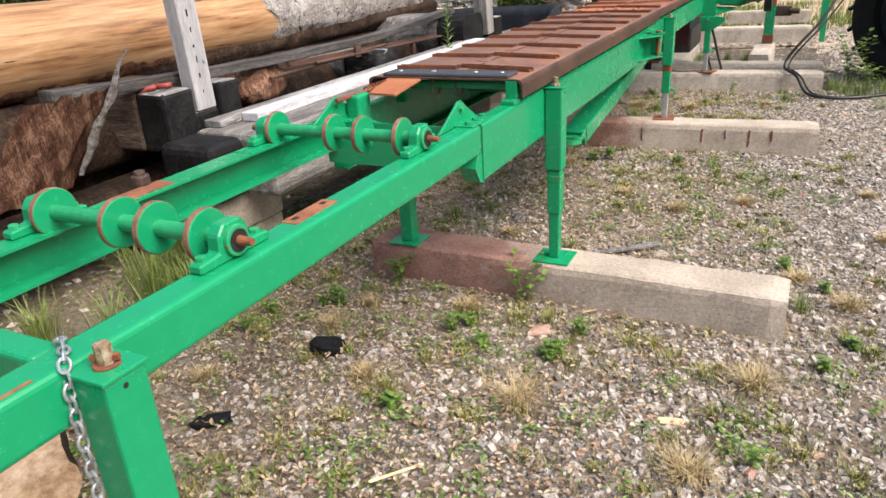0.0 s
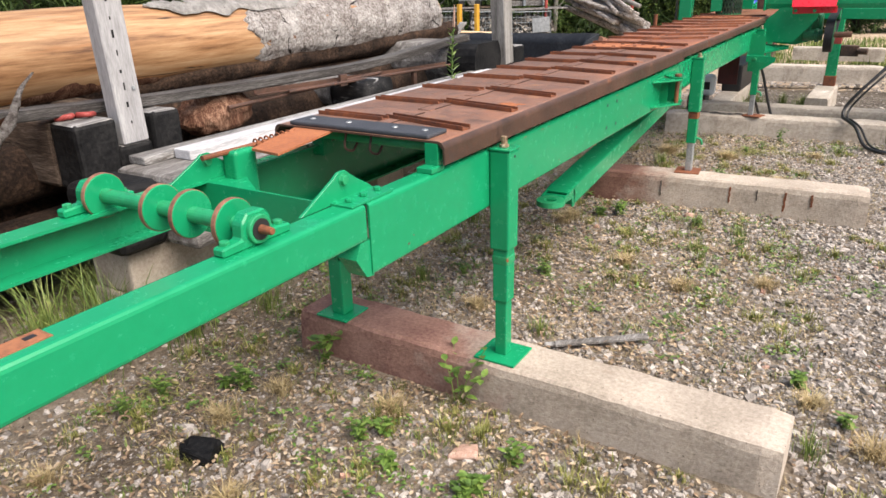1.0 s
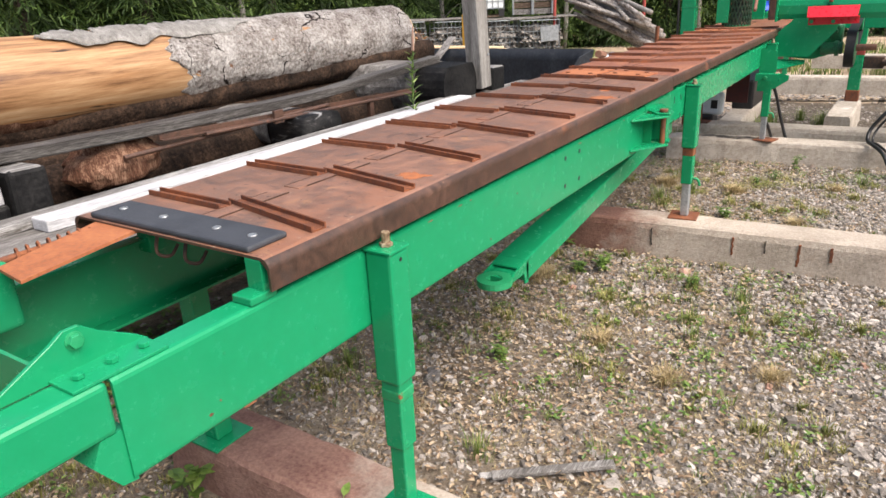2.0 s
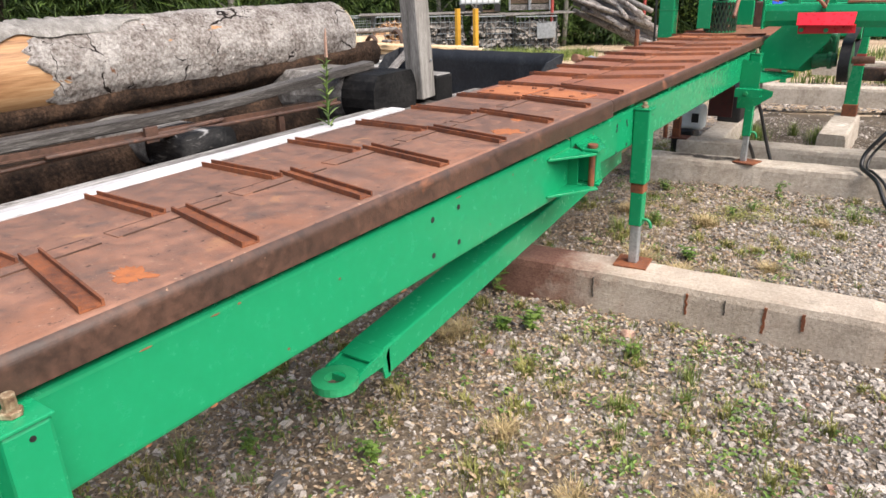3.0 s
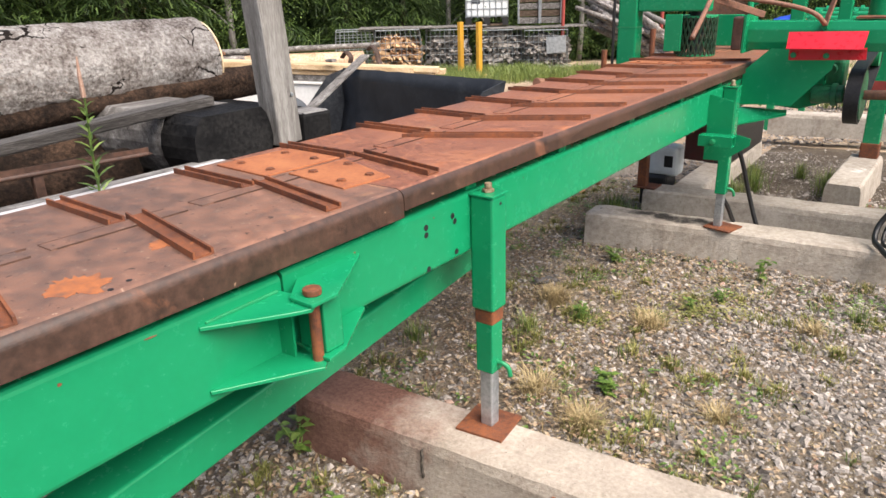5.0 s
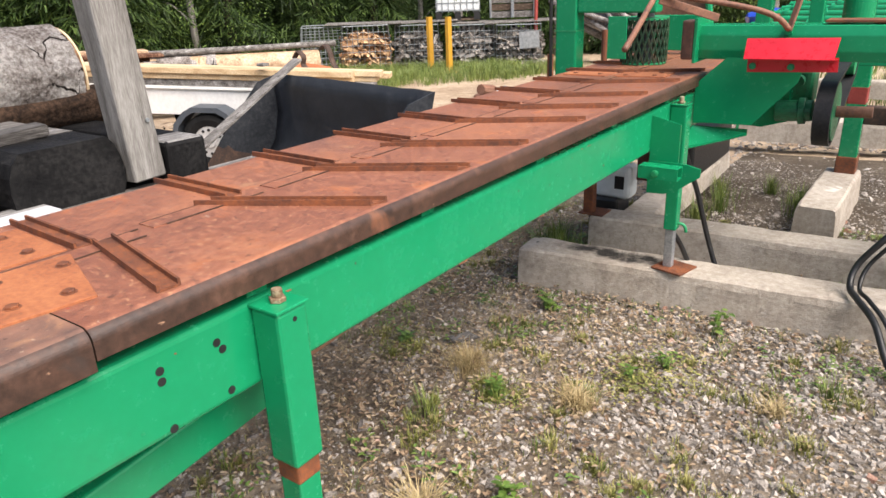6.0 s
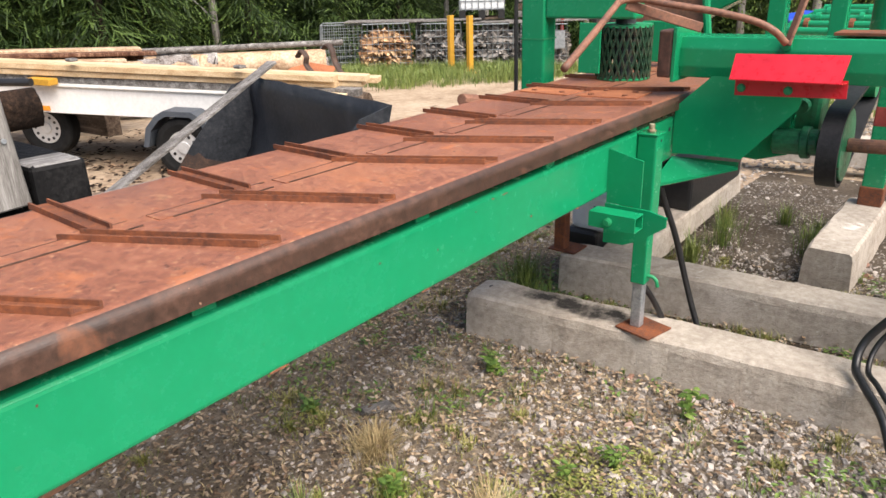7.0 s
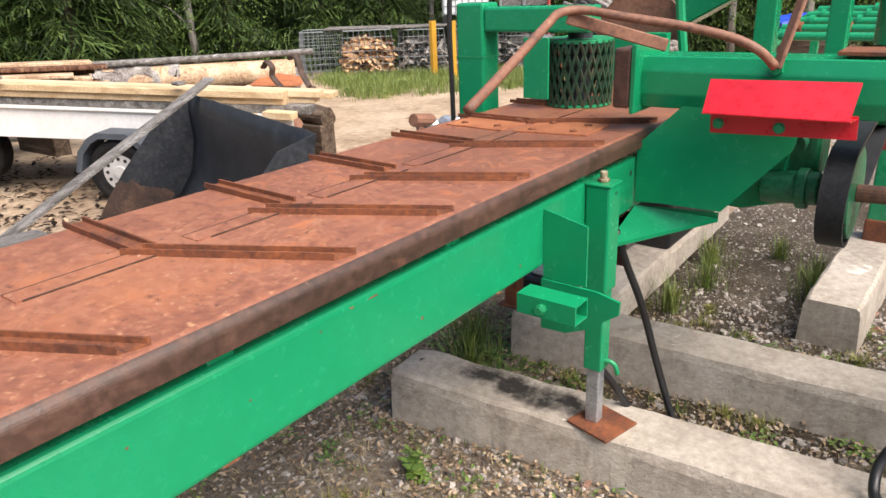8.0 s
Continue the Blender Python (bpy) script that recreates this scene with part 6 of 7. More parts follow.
        part("rim_hole", rod(q, q - TN * 0.003, 0.016, n=8), M_BLACKPLASTIC, wh)
pts = []
for a, r in ((0, 0.38), (30, 0.38), (55, 0.385), (70, 0.39), (110, 0.39), (125, 0.385), (150, 0.38), (180, 0.38)):
    pts.append((math.cos(radians(a)) * r, math.sin(radians(a)) * r * 0.95))
inner = [(u * 0.86, v * 0.86) for u, v in pts][::-1]
part("fender", prism([tp(0, -0.26, 0.06) + TU * u + Vector((0, 0, v)) for u, v in pts + inner], TN * 0.24), M_FENDER, trailer, "grey plastic mudguard")
part("drawbar", rod(tp(-3.4, -0.6, 0.56), tp(-1.2, -0.5, 0.66), 0.035, n=12), M_BLACKPLASTIC, trailer)
random.seed(5)
for row in range(3):
    for lay, (z0, z1) in enumerate(((0.575, 0.642), (0.645, 0.70), (0.703, 0.758))):
        if row == 2 and lay == 2:
            continue
        w = 0.03 + 0.2 * row + 0.03 * random.uniform(-1, 1)
        z = (z0 + z1) / 2
        a, b = tp(-3.6 + random.uniform(-0.3, 0.3), w + (0.07 if lay == 0 else 0), z), tp(1.5 + random.uniform(-0.35, 0.3), w + random.uniform(-0.04, 0.04), z + random.uniform(-0.006, 0.006))
        solid("sawn_board", tuple(a), bar(a, b, 0.16 + 0.02 * (lay % 2), z1 - z0, 0.004), M_FRESH if lay else M_GREYWOOD, "fresh yellowish sawn beam stacked on the trailer" if lay else "weathered grey timber under the sawn beams on the trailer", "board", "boards on the trailer")
for u in (-2.75, -1.9, -1.05, 0.6):
    a = tp(u, -0.08, 0.5)
    solid("lashing_strap", tuple(a), put(bar(tp(u, -0.06, 0.45), tp(u, -0.06, 0.80), 0.07, 0.02), box(*(a - Vector((0.05, 0.05, -0.3))), *(a + Vector((0.05, 0.03, 0.33))), 0.01)), M_GREYWOOD, "worn lashing stake on the trailer's load", "strap", "load stakes")
for k, (u, z) in enumerate(((-1.55, 0.6), (0.95, 0.55), (1.3, 0.58))):
    a = tp(u, -0.05, z)
    solid("wood_offcut", tuple(a), bar(a, a + TU * 0.26 - TN * 0.04, 0.12, 0.06, 0.004), M_YELLOW if k == 0 else M_FRESH, "yellowish wood offcut on the trailer", "offcut", "offcuts")

random.seed(14)
for k, (x, y, z, r) in enumerate(((-7.3, 11.2, 0.34, 0.10), (-6.68, 11.2, 0.27, 0.12), (-5.79, 11.2, 0.24, 0.11), (-6.25, 11.35, 0.30, 0.07), (-6.9, 11.3, 0.40, 0.06), (-5.9, 11.0, 0.16, 0.10))):
    a = Vector((x, y, z))
    b = a + Vector((random.uniform(0.2, 0.34), random.uniform(-0.2, 0.1), random.uniform(-0.05, 0.05)))
    solid("wood_chunk", tuple(a), log_bm(a, b, r, r * 0.9, n=16, rows=5, lump=0.25, seed=60 + k), (M_BLACKPLASTIC, M_PALELOG, M_OLDWOOD, M_ORANGE, M_FRESH, M_RUSTPIPE)[k], "short rough chunk of wood and scrap behind the trailer", "wood chunk", "chunks behind the trailer")
    solid("chunk_bearer", (x, y, gz(x, y)), box(x - 0.05, y - 0.12, gz(x, y) - 0.03, x + 0.3, y + 0.08, z - r * 0.8, 0.01), M_OLDWOOD, "dark timber under the loose chunks", "bearer", "chunk bearers")

# ---- stacked boards and long logs behind the trailer ----
random.seed(9)
for k in range(9):
    z = 0.50 + 0.055 * (k // 2) + 0.01 * (k % 2)
    a = Vector((-10.6 + 0.3 * (k % 2), 7.4 + random.uniform(-0.3, 0.3), z + 0.16))
    b = Vector((-9.05 + 0.3 * (k % 2) - random.uniform(0, 0.25), 10.7 + random.uniform(-0.5, 0.2), z))
    solid("slab_board", tuple(a), bar(a, b, 0.3, 0.05, 0.01), (M_PALELOG, M_INNERBARK, M_PALELOG)[k % 3], "rough-edged slab board in a stack behind the trailer", "board", "slab boards")
for x, y in ((-10.2, 8.2), (-9.4, 10.0)):
    solid("stack_bearer", (x, y, gz(x, y)), box(x - 0.5, y - 0.1, gz(x, y) - 0.05, x + 0.5, y + 0.1, 0.56, 0.01), M_OLDWOOD, "dark bearer under the slab stack", "bearer", "stack bearers")
for a, b, r, m, lab in (((-11.2, 10.3, 0.34), (-8.75, 13.62, 0.28), 0.21, M_PALELOG, "long debarked log lying in the yard"), ((-11.4, 10.8, 0.2), (-9.1, 14.0, 0.1), 0.2, M_BARK, "long grey-barked log lying in the yard"),
                        ((-10.6, 10.9, 0.58), (-8.6, 13.9, 0.56), 0.05, M_GREYWOOD, "thin grey pole on the logs"), ((-11.0, 9.9, 0.05), (-8.5, 13.3, -0.12), 0.2, M_DARKBARK, "dark log lying in the yard")):
    solid("yard_log", a, log_bm(a, b, r, r * 0.92, n=20, rows=24, lump=0.08, seed=int(a[1] * 7)), m, lab, "log", "logs behind the trailer", smooth=True)
bm = log_bm((-11.23, 10.29, 0.345), (-9.75, 12.29, 0.31), 0.222, 0.215, n=22, rows=30, lump=0.10, seed=72)
solid("bark_sleeve", (-11.2, 10.3, 0.12), bm, M_BARK, "grey bark still on a debarked log", "bark", smooth=True)
grap = thing("log_grapple", (-9.1, 13.3, -0.3), "rusty curved steel hooks of a log grapple", "grapple")
for line in (((-8.46, 12.8, 0.44), (-8.36, 12.8, 0.525), (-8.26, 12.8, 0.45), (-8.28, 12.8, 0.33), (-8.15, 12.8, 0.21), (-8.03, 12.8, 0.10)),
             ((-7.86, 12.8, 0.585), (-7.77, 12.8, 0.63), (-7.69, 12.8, 0.555), (-7.65, 12.8, 0.40), (-7.52, 12.8, 0.22))):
    part("hook", ring(curve_points(line, 5), 0.055, 8, squash=0.5), M_DARKRUST, grap)
part("stand", bar((-8.3, 12.85, gz(-8.3, 12.85)), (-7.5, 12.85, 0.2), 0.10, 0.06), M_DARKRUST, grap)
solid("rust_plate_scrap", (-8.5, 13.2, 0.0), prism([(-9.0, 12.9, 0.14), (-8.3, 13.3, 0.12), (-8.4, 13.5, 0.2), (-8.9, 13.2, 0.3)], (0.02, 0.02, 0.02)), M_ORANGE, "orange rusty sheet scrap", "scrap")

# clutter just past the deck's edge
for k, (x, y) in enumerate(((-2.25, 9.35), (-2.0, 9.7))):
    solid("steel_pin", (x, y, gz(x, y)), rod((x, y, gz(x, y) - 0.02), (x, y, 1.12 if k else 0.98), 0.022, n=10), M_RUST, "rusty upright steel pin beside the deck", "steel pin", "steel pins")
random.seed(12)
for k in range(9):
    x, y = -2.9 + random.uniform(-0.5, 0.6), 9.6 + random.uniform(-0.3, 0.7)
    a = Vector((x, y, 0.5 + random.uniform(0, 0.16)))
    solid("scrap_part", tuple(a), rod(a, a + Vector((random.uniform(-0.2, 0.2), random.uniform(-0.2, 0.2), random.uniform(-0.05, 0.05))), random.uniform(0.03, 0.06), n=10, bevel=0.006), (M_GALV, M_BLACKSTEEL, M_RUSTPIPE)[k % 3], "worn machine part on a scrap heap", "scrap", "scrap heap")
bm = bmesh.new()
bmesh.ops.create_icosphere(bm, subdivisions=3, radius=0.7)
for v in bm.verts:
    v.co = Vector((v.co.x, v.co.y * 0.9, v.co.z * 0.85)) * (1 + 0.2 * noise.noise(v.co * 2)) + Vector((-2.8, 10.0, -0.1))
solid("scrap_heap", (-2.8, 10.0, -0.4), bm, M_STONE, "heap of grey rubble and offcuts", "rubble")


# ---- firewood cages ----
def wire_cage(p, ux, size, height, bulge=0.0, wood=None, fill=0.7, label="", seed=0):
    """A wire-mesh cage with its base at p and one side along ux."""
    ux = Vector((*ux, 0)).normalized()
    uy = Vector((-ux.y, ux.x, 0))
    t = thing("firewood_cage", tuple(p), label, "firewood cage", "firewood cages")
    p = Vector(p)
    rnd = random.Random(seed)
    fx, fy = size

    def at(a, b, z):
        k = bulge * math.sin(math.pi * min(1, z / height)) * 0.12
        return p + ux * (a * (1 + k)) + uy * (b * (1 + k)) + Vector((0, 0, z))
    for s, (o, e) in enumerate((((-fx, -fy), (fx, -fy)), ((fx, -fy), (fx, fy)), ((fx, fy), (-fx, fy)), ((-fx, fy), (-fx, -fy)))):
        nv = 10
        for k in range(nv):
            f = k / (nv - 1)
            a, b = o[0] + (e[0] - o[0]) * f, o[1] + (e[1] - o[1]) * f
            part("wire", ring([at(a, b, height * z / 6) for z in range(7)], 0.008, 4), M_CAGEWIRE, t)
        for z in range(8):
            h = height * z / 7
            part("wire", ring([at(o[0] + (e[0] - o[0]) * k / 6, o[1] + (e[1] - o[1]) * k / 6, h) for k in range(7)], 0.0075 if z < 7 else 0.016, 4), M_CAGEWIRE, t)
    if wood:
        verts, faces = [], []
        for k in range(520):
            a, b = rnd.uniform(-fx * 0.95, fx * 0.95), rnd.uniform(-fy * 0.95, fy * 0.95)
            z = rnd.uniform(0.05, height * fill * (1 - 0.18 * (a / fx) ** 2 - 0.12 * (b / fy) ** 2))
            c = at(a, b, z)
            d = Vector((rnd.uniform(-1, 1), rnd.uniform(-1, 1), rnd.uniform(-0.45, 0.45))).normalized() * 0.16
            s = d.orthogonal().normalized() * rnd.uniform(0.03, 0.055)
            w = d.cross(s).normalized() * rnd.uniform(0.03, 0.06)
            base = len(verts)
            for q in (c - d, c + d):
                verts += [tuple(q + s), tuple(q - s * 0.8 + w), tuple(q - s * 0.5 - w)]
            faces += [(base, base + 1, base + 2), (base + 3, base + 5, base + 4), (base, base + 3, base + 4, base + 1), (base + 1, base + 4, base + 5, base + 2), (base + 2, base + 5, base + 3, base)]
        me = bpy.data.meshes.new("firewood")
        me.from_pydata([tuple(Vector(v) - p) for v in verts], [], faces)
        me.materials.append(wood)
        ob = new("firewood", me)
        ob.parent = t
        tagged(ob, "heap of split firewood", kind="stuff")
    return t


CG = -0.86
wire_cage((-14.85, 19.95, -0.76), (1, 0.95), (0.55, 0.6), 1.15, 0.6, None, label="bulging zinc wire cage, nearly empty", seed=1)
wire_cage((-13.75, 20.55, -0.80), (1, 0.95), (0.62, 0.6), 1.2, 0.8, M_FIREWOOD, 0.84, "zinc wire cage heaped with split orange firewood", 2)
wire_cage((-12.75, 21.7, -0.85), (1, 0.7), (0.6, 0.6), 1.2, 0.3, M_FIREGREY, 0.85, "leaning zinc wire cage with grey firewood", 3)
wire_cage((-11.5, 22.65, -0.88), (1, 0.68), (0.62, 0.6), 1.18, 0.1, M_FIREGREY, 0.95, "zinc wire cage full of grey split firewood", 4)
wire_cage((-10.3, 23.3, -0.88), (1, 0.55), (0.62, 0.6), 1.15, 0.1, M_FIREGREY, 0.9, "zinc wire cage full of grey split firewood", 5)

# sheets on top of the cages
for k, (x, y, z) in enumerate(((-13.8, 20.6, 0.43), (-12.7, 21.8, 0.38), (-11.4, 22.8, 0.33), (-10.3, 23.4, 0.30))):
    solid("cage_cover", (x, y, z), bar((x - 0.85, y - 0.65, z + 0.02), (x + 0.85, y + 0.65, z + 0.05 * (k % 2)), 1.1, 0.03), M_GREYWOOD, "grey boards covering a firewood cage", "cover", "cage covers")
solid("sheet_metal", (-9.9, 22.75, -0.6), bar((-9.95, 22.7, -0.15), (-9.45, 22.95, -0.12), 0.02, 0.45), M_GALV, "pale grey sheet of metal leaning on a cage", "sheet")
# plastic tank on a pallet, slatted bins
tank = thing("liquid_tank", (-12.15, 22.95, 0.38), "white plastic liquid tank in a wire cage on a pallet", "tank")
tu, tv = Vector((0.83, 0.55, 0)), Vector((-0.55, 0.83, 0))
tc = Vector((-12.15, 22.95, 0))
part("tank_body", bar(tc - tu * 0.62 + Vector((0, 0, 1.35)), tc + tu * 0.62 + Vector((0, 0, 1.35)), 1.1, 1.4, 0.06, seg=3), M_TANK, tank)
part("label_panel", bar(tc - tu * 0.45 - tv * 0.56 + Vector((0, 0, 1.2)), tc - tu * 0.2 - tv * 0.56 + Vector((0, 0, 1.2)), 0.01, 0.35), M_FENDER, tank)
for k in range(8):
    q = tc + tu * (-0.63 + 0.18 * k) - tv * 0.57
    part("cage_bar", rod(q + Vector((0, 0, 0.62)), q + Vector((0, 0, 2.0)), 0.011, n=6), M_CAGEWIRE, tank)
for k in range(6):
    q = tc - tv * 0.57 + Vector((0, 0, 0.66 + 0.22 * k))
    part("cage_bar", rod(q - tu * 0.63, q + tu * 0.63, 0.011, n=6), M_CAGEWIRE, tank)
    q = tc - tu * 0.64 + Vector((0, 0, 0.66 + 0.22 * k))
    part("cage_bar", rod(q - tv * 0.57, q + tv * 0.57, 0.011, n=6), M_CAGEWIRE, tank)
for k in (-0.55, 0, 0.55):
    part("pallet_foot", bar(tc + tu * (k - 0.09) - tv * 0.52 + Vector((0, 0, 0.52)), tc + tu * (k + 0.09) - tv * 0.52 + Vector((0, 0, 0.52)), 0.12, 0.22), M_BLACKPLASTIC, tank)
part("pallet", bar(tc - tu * 0.64 + Vector((0, 0, 0.42)), tc + tu * 0.64 + Vector((0, 0, 0.42)), 1.14, 0.05), M_OLDWOOD, tank)
for k, dx in enumerate((0.0, 0.65)):
    c = Vector((-11.05, 23.6, 0.42)) + Vector((0.86, 0.5, 0)) * dx
    bin_ = thing("slatted_bin", tuple(c), "weathered slatted wooden bin stacked on the cages", "bin", "slatted bins")
    for j in range(7):
        part("slat", bar(c - Vector((0.86, 0.5, 0)) * 0.3 + Vector((0, 0, 0.08 + 0.2 * j)), c + Vector((0.86, 0.5, 0)) * 0.3 + Vector((0, 0, 0.08 + 0.2 * j)), 0.5, 0.17, 0.01), M_OLDWOOD if j % 2 else M_GREYWOOD, bin_)
    for s in (-0.31, 0.31):
        part("upright", bar(c + Vector((0.86, 0.5, 0)) * s + Vector((0.15, -0.26, 0.0)), c + Vector((0.86, 0.5, 0)) * s + Vector((0.15, -0.26, 1.45)), 0.06, 0.04, up=(1, 0, 0)), M_GALV, bin_)
# yellow forks
for k, (x, y) in enumerate(((-11.28, 20.3), (-10.68, 20.3))):
    yf = thing("yellow_fork", (x, y, gz(x, y)), "yellow painted pallet fork standing upright", "pallet fork", "pallet forks")
    part("upright", bar((x, y, gz(x, y) - 0.03), (x, y, 0.62), 0.17, 0.09, up=(1, 0, 0)), M_YELLOW, yf)
    part("prong", bar((x, y, gz(x, y) + 0.03), (x + 0.3, y - 0.15, gz(x, y) + 0.03), 0.1, 0.05), M_YELLOW, yf)
# pile of birch poles
random.seed(3)
for k in range(26):
    lay = k // 7
    a = Vector((-9.4 + random.uniform(-0.5, 0.5), 24.6 + random.uniform(-0.3, 0.8), 0.95 - 0.13 * (k % 7) + 0.12 * lay))
    b = Vector((-6.9 + random.uniform(-0.6, 0.5), 23.7 + random.uniform(-0.4, 0.4), 0.1 - 0.13 * (k % 7) + 0.1 * lay))
    b.z = max(b.z, gz(b.x, b.y) + 0.05)
    a.z = max(a.z, gz(a.x, a.y) + 0.1)
    solid("birch_pole", tuple(b), ring([a.lerp(b, t / 5) for t in range(6)], [random.uniform(0.06, 0.1)] * 6, 8), M_BARK if k % 3 else M_GREYPOST, "pale birch pole in a slanting pile", "pole", "birch pole pile", smooth=True)
for x, y in ((-9.75, 23.3), (-7.3, 24.6)):
    solid("red_post", (x, y, gz(x, y)), rod((x, y, gz(x, y) - 0.05), (x, y, 2.2), 0.05, n=10), M_REDDULL, "thin faded red steel post", "post", "red posts")


# ---- woods ----
def spruce_mesh(seed, height=10.0, spread=2.4, boughs=185):
    """Crown of a spruce: whorls of drooping flat boughs, each a rib with side twigs of needle sprays."""
    rnd = np.random.default_rng(seed)
    verts = []
    for k in range(boughs):
        h = height * (k / boughs) ** 1.15
        a = k * 2.399 + rnd.normal(0, 0.3)
        reach = (spread * (1 - h / height) ** 0.85 + 0.2) * rnd.uniform(0.65, 1.1)
        out = np.array([np.cos(a), np.sin(a), 0.0])
        across = np.array([-np.sin(a), np.cos(a), 0.0])
        for i in range(15):
            f = (i + 0.6) / 15
            p = out * reach * f + np.array([0, 0, h + 0.3 - reach * (0.10 * f + 0.36 * f * f) + 0.12 * reach * f ** 5])
            for side in (-1, 1):
                ln = reach * (0.40 * (1 - f) + 0.10) * rnd.uniform(0.7, 1.15)
                d = out * 0.75 + across * side * rnd.uniform(0.6, 1.0) + np.array([0, 0, rnd.uniform(-0.75, -0.25)])
                d /= np.linalg.norm(d)
                w = np.cross(d, np.array([0, 0, 1.0]) + rnd.normal(0, 0.4, 3))
                w /= np.linalg.norm(w)
                for q in range(3):
                    o = p + d * ln * (q / 3.2) + rnd.normal(0, 0.02, 3)
                    e = o + (d + rnd.normal(0, 0.38, 3)) * ln * 0.40 + np.array([0, 0, -0.06 * q * ln])
                    ww = w * rnd.uniform(0.008, 0.022)
                    verts += [o - ww * 0.7, o + ww * 0.7, e + ww, e - ww]
    v = np.array(verts)
    v[:, 2] = np.maximum(v[:, 2], 0.03)
    me = bpy.data.meshes.new("crown")
    me.from_pydata(v.tolist(), [], np.arange(len(v)).reshape(-1, 4).tolist())
    return me


def leafy_mesh(seed, height=9.0, spread=2.4, pieces=9000):
    rnd = np.random.default_rng(seed)
    nb = 60
    cl = np.stack([rnd.normal(0, spread * 0.45, nb), rnd.normal(0, spread * 0.45, nb), rnd.uniform(0.6, height, nb)], 1)
    c = cl[rnd.integers(0, nb, pieces)] + rnd.normal(0, 0.33, (pieces, 3))
    c[:, 2] = np.maximum(c[:, 2], 0.05)
    d = rnd.normal(0, 1, (pieces, 3))
    d[:, 2] -= 0.6
    d /= np.linalg.norm(d, axis=1)[:, None]
    s = np.cross(d, rnd.normal(0, 1, (pieces, 3)))
    s /= np.linalg.norm(s, axis=1)[:, None]
    ln, wd = rnd.uniform(0.04, 0.075, pieces)[:, None], rnd.uniform(0.014, 0.028, pieces)[:, None]
    v = np.stack([c, c + d * ln * 0.5 + s * wd, c + d * ln, c + d * ln * 0.5 - s * wd], 1).reshape(-1, 3)
    me = bpy.data.meshes.new("crown")
    me.from_pydata(v.tolist(), [], np.arange(len(v)).reshape(-1, 4).tolist())
    return me


def make_tree(kind, x, y, seed, label):
    z = gz(x, y)
    t = thing(kind, (x, y, z), label, "tree", "trees at the yard's edge")
    if kind == "spruce_tree":
        me = spruce_mesh(seed)
        me.materials.append(M_NEEDLE)
        part("trunk", ring([(x, y, z + k * 1.25 - 0.1) for k in range(9)], [0.17 - 0.017 * k for k in range(9)], 10), M_TRUNK, t, smooth=True)
    else:
        me = leafy_mesh(seed)
        me.materials.append(M_BIRCHLEAF)
        tr = part("trunk", ring([(x + 0.1 * math.sin(k), y, z + k * 1.1 - 0.1) for k in range(9)], [0.11 - 0.01 * k for k in range(9)], 10), M_GREYPOST, t, smooth=True)
        for k in range(7):
            a = 2.4 * k
            part("limb", ring([(x, y, z + 1.2 + k), (x + 0.6 * math.cos(a), y + 0.6 * math.sin(a), z + 1.7 + k), (x + 1.2 * math.cos(a), y + 1.2 * math.sin(a), z + 2.0 + k)], [0.04, 0.025, 0.01], 6), M_GREYPOST, tr)
    crown = new("crown", me)
    crown.parent = t
    return t


protos = [make_tree("spruce_tree", -22.0, 14.5, 1, "dark green spruce with drooping boughs at the yard's edge"),
          make_tree("spruce_tree", -17.5, 22.5, 2, "dark green spruce with drooping boughs at the yard's edge"),
          make_tree("spruce_tree", -12.5, 28.5, 3, "dark green spruce with drooping boughs at the yard's edge"),
          make_tree("birch_tree", -15.6, 25.6, 4, "slender leafy birch among the spruces")]
spots = [(-24, 10.5, 0), (-20.2, 17.2, 1), (-18.9, 20.0, 2), (-16.3, 24.0, 0), (-14.2, 26.8, 1), (-10.5, 29.6, 0), (-8.3, 30.6, 1), (-25.5, 13.2, 2), (-23.5, 17.0, 1), (-21.5, 20.0, 0),
         (-20, 23.0, 2), (-18.2, 26.0, 1), (-16, 28.5, 2), (-13.5, 30.8, 0), (-11, 32.5, 1), (-8.5, 33.5, 2), (-6, 32.0, 0), (-3.6, 33.0, 1), (-1.2, 33.5, 2), (-26, 6.5, 1), (-23.5, 7.5, 2), (-25, 3.0, 0),
         (-13.6, 25.3, 3), (-18.7, 18.6, 3), (-11.3, 27.6, 3), (-21.0, 12.6, 1), (-27, 9, 0), (-19.4, 15.4, 2), (-6.8, 29.5, 3), (-4.8, 30.2, 3), (2, 34, 1), (5, 36, 0), (8, 36, 2), (-24.5, -1, 1), (-26, -5, 2)]
random.seed(21)
for x, y, k in spots:
    s = random.uniform(0.85, 1.25)
    t = copy_thing(protos[k], Matrix.Translation((x, y, gz(x, y))) @ Matrix.Rotation(random.uniform(0, 6.28), 4, "Z"))
    t.scale = (s, s, s * random.uniform(0.9, 1.15))
for x, y in ((-27.0, 18.6), (-25.6, 19.9)):
    solid("pine_trunk", (x, y, gz(x, y)), ring([(x, y, gz(x, y) - 0.1 + k) for k in range(10)], [0.13 - 0.005 * k for k in range(10)], 12), M_RUSTPIPE, "bare reddish pine trunk behind the logs", "tree trunk", "pine trunks", smooth=True)
# Sheet behind the trees; near-black colour stands in for shade between them.
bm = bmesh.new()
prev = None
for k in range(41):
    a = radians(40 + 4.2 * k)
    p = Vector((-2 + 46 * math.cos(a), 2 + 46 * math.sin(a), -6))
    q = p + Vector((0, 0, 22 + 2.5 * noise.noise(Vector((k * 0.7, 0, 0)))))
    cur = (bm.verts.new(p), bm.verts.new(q))
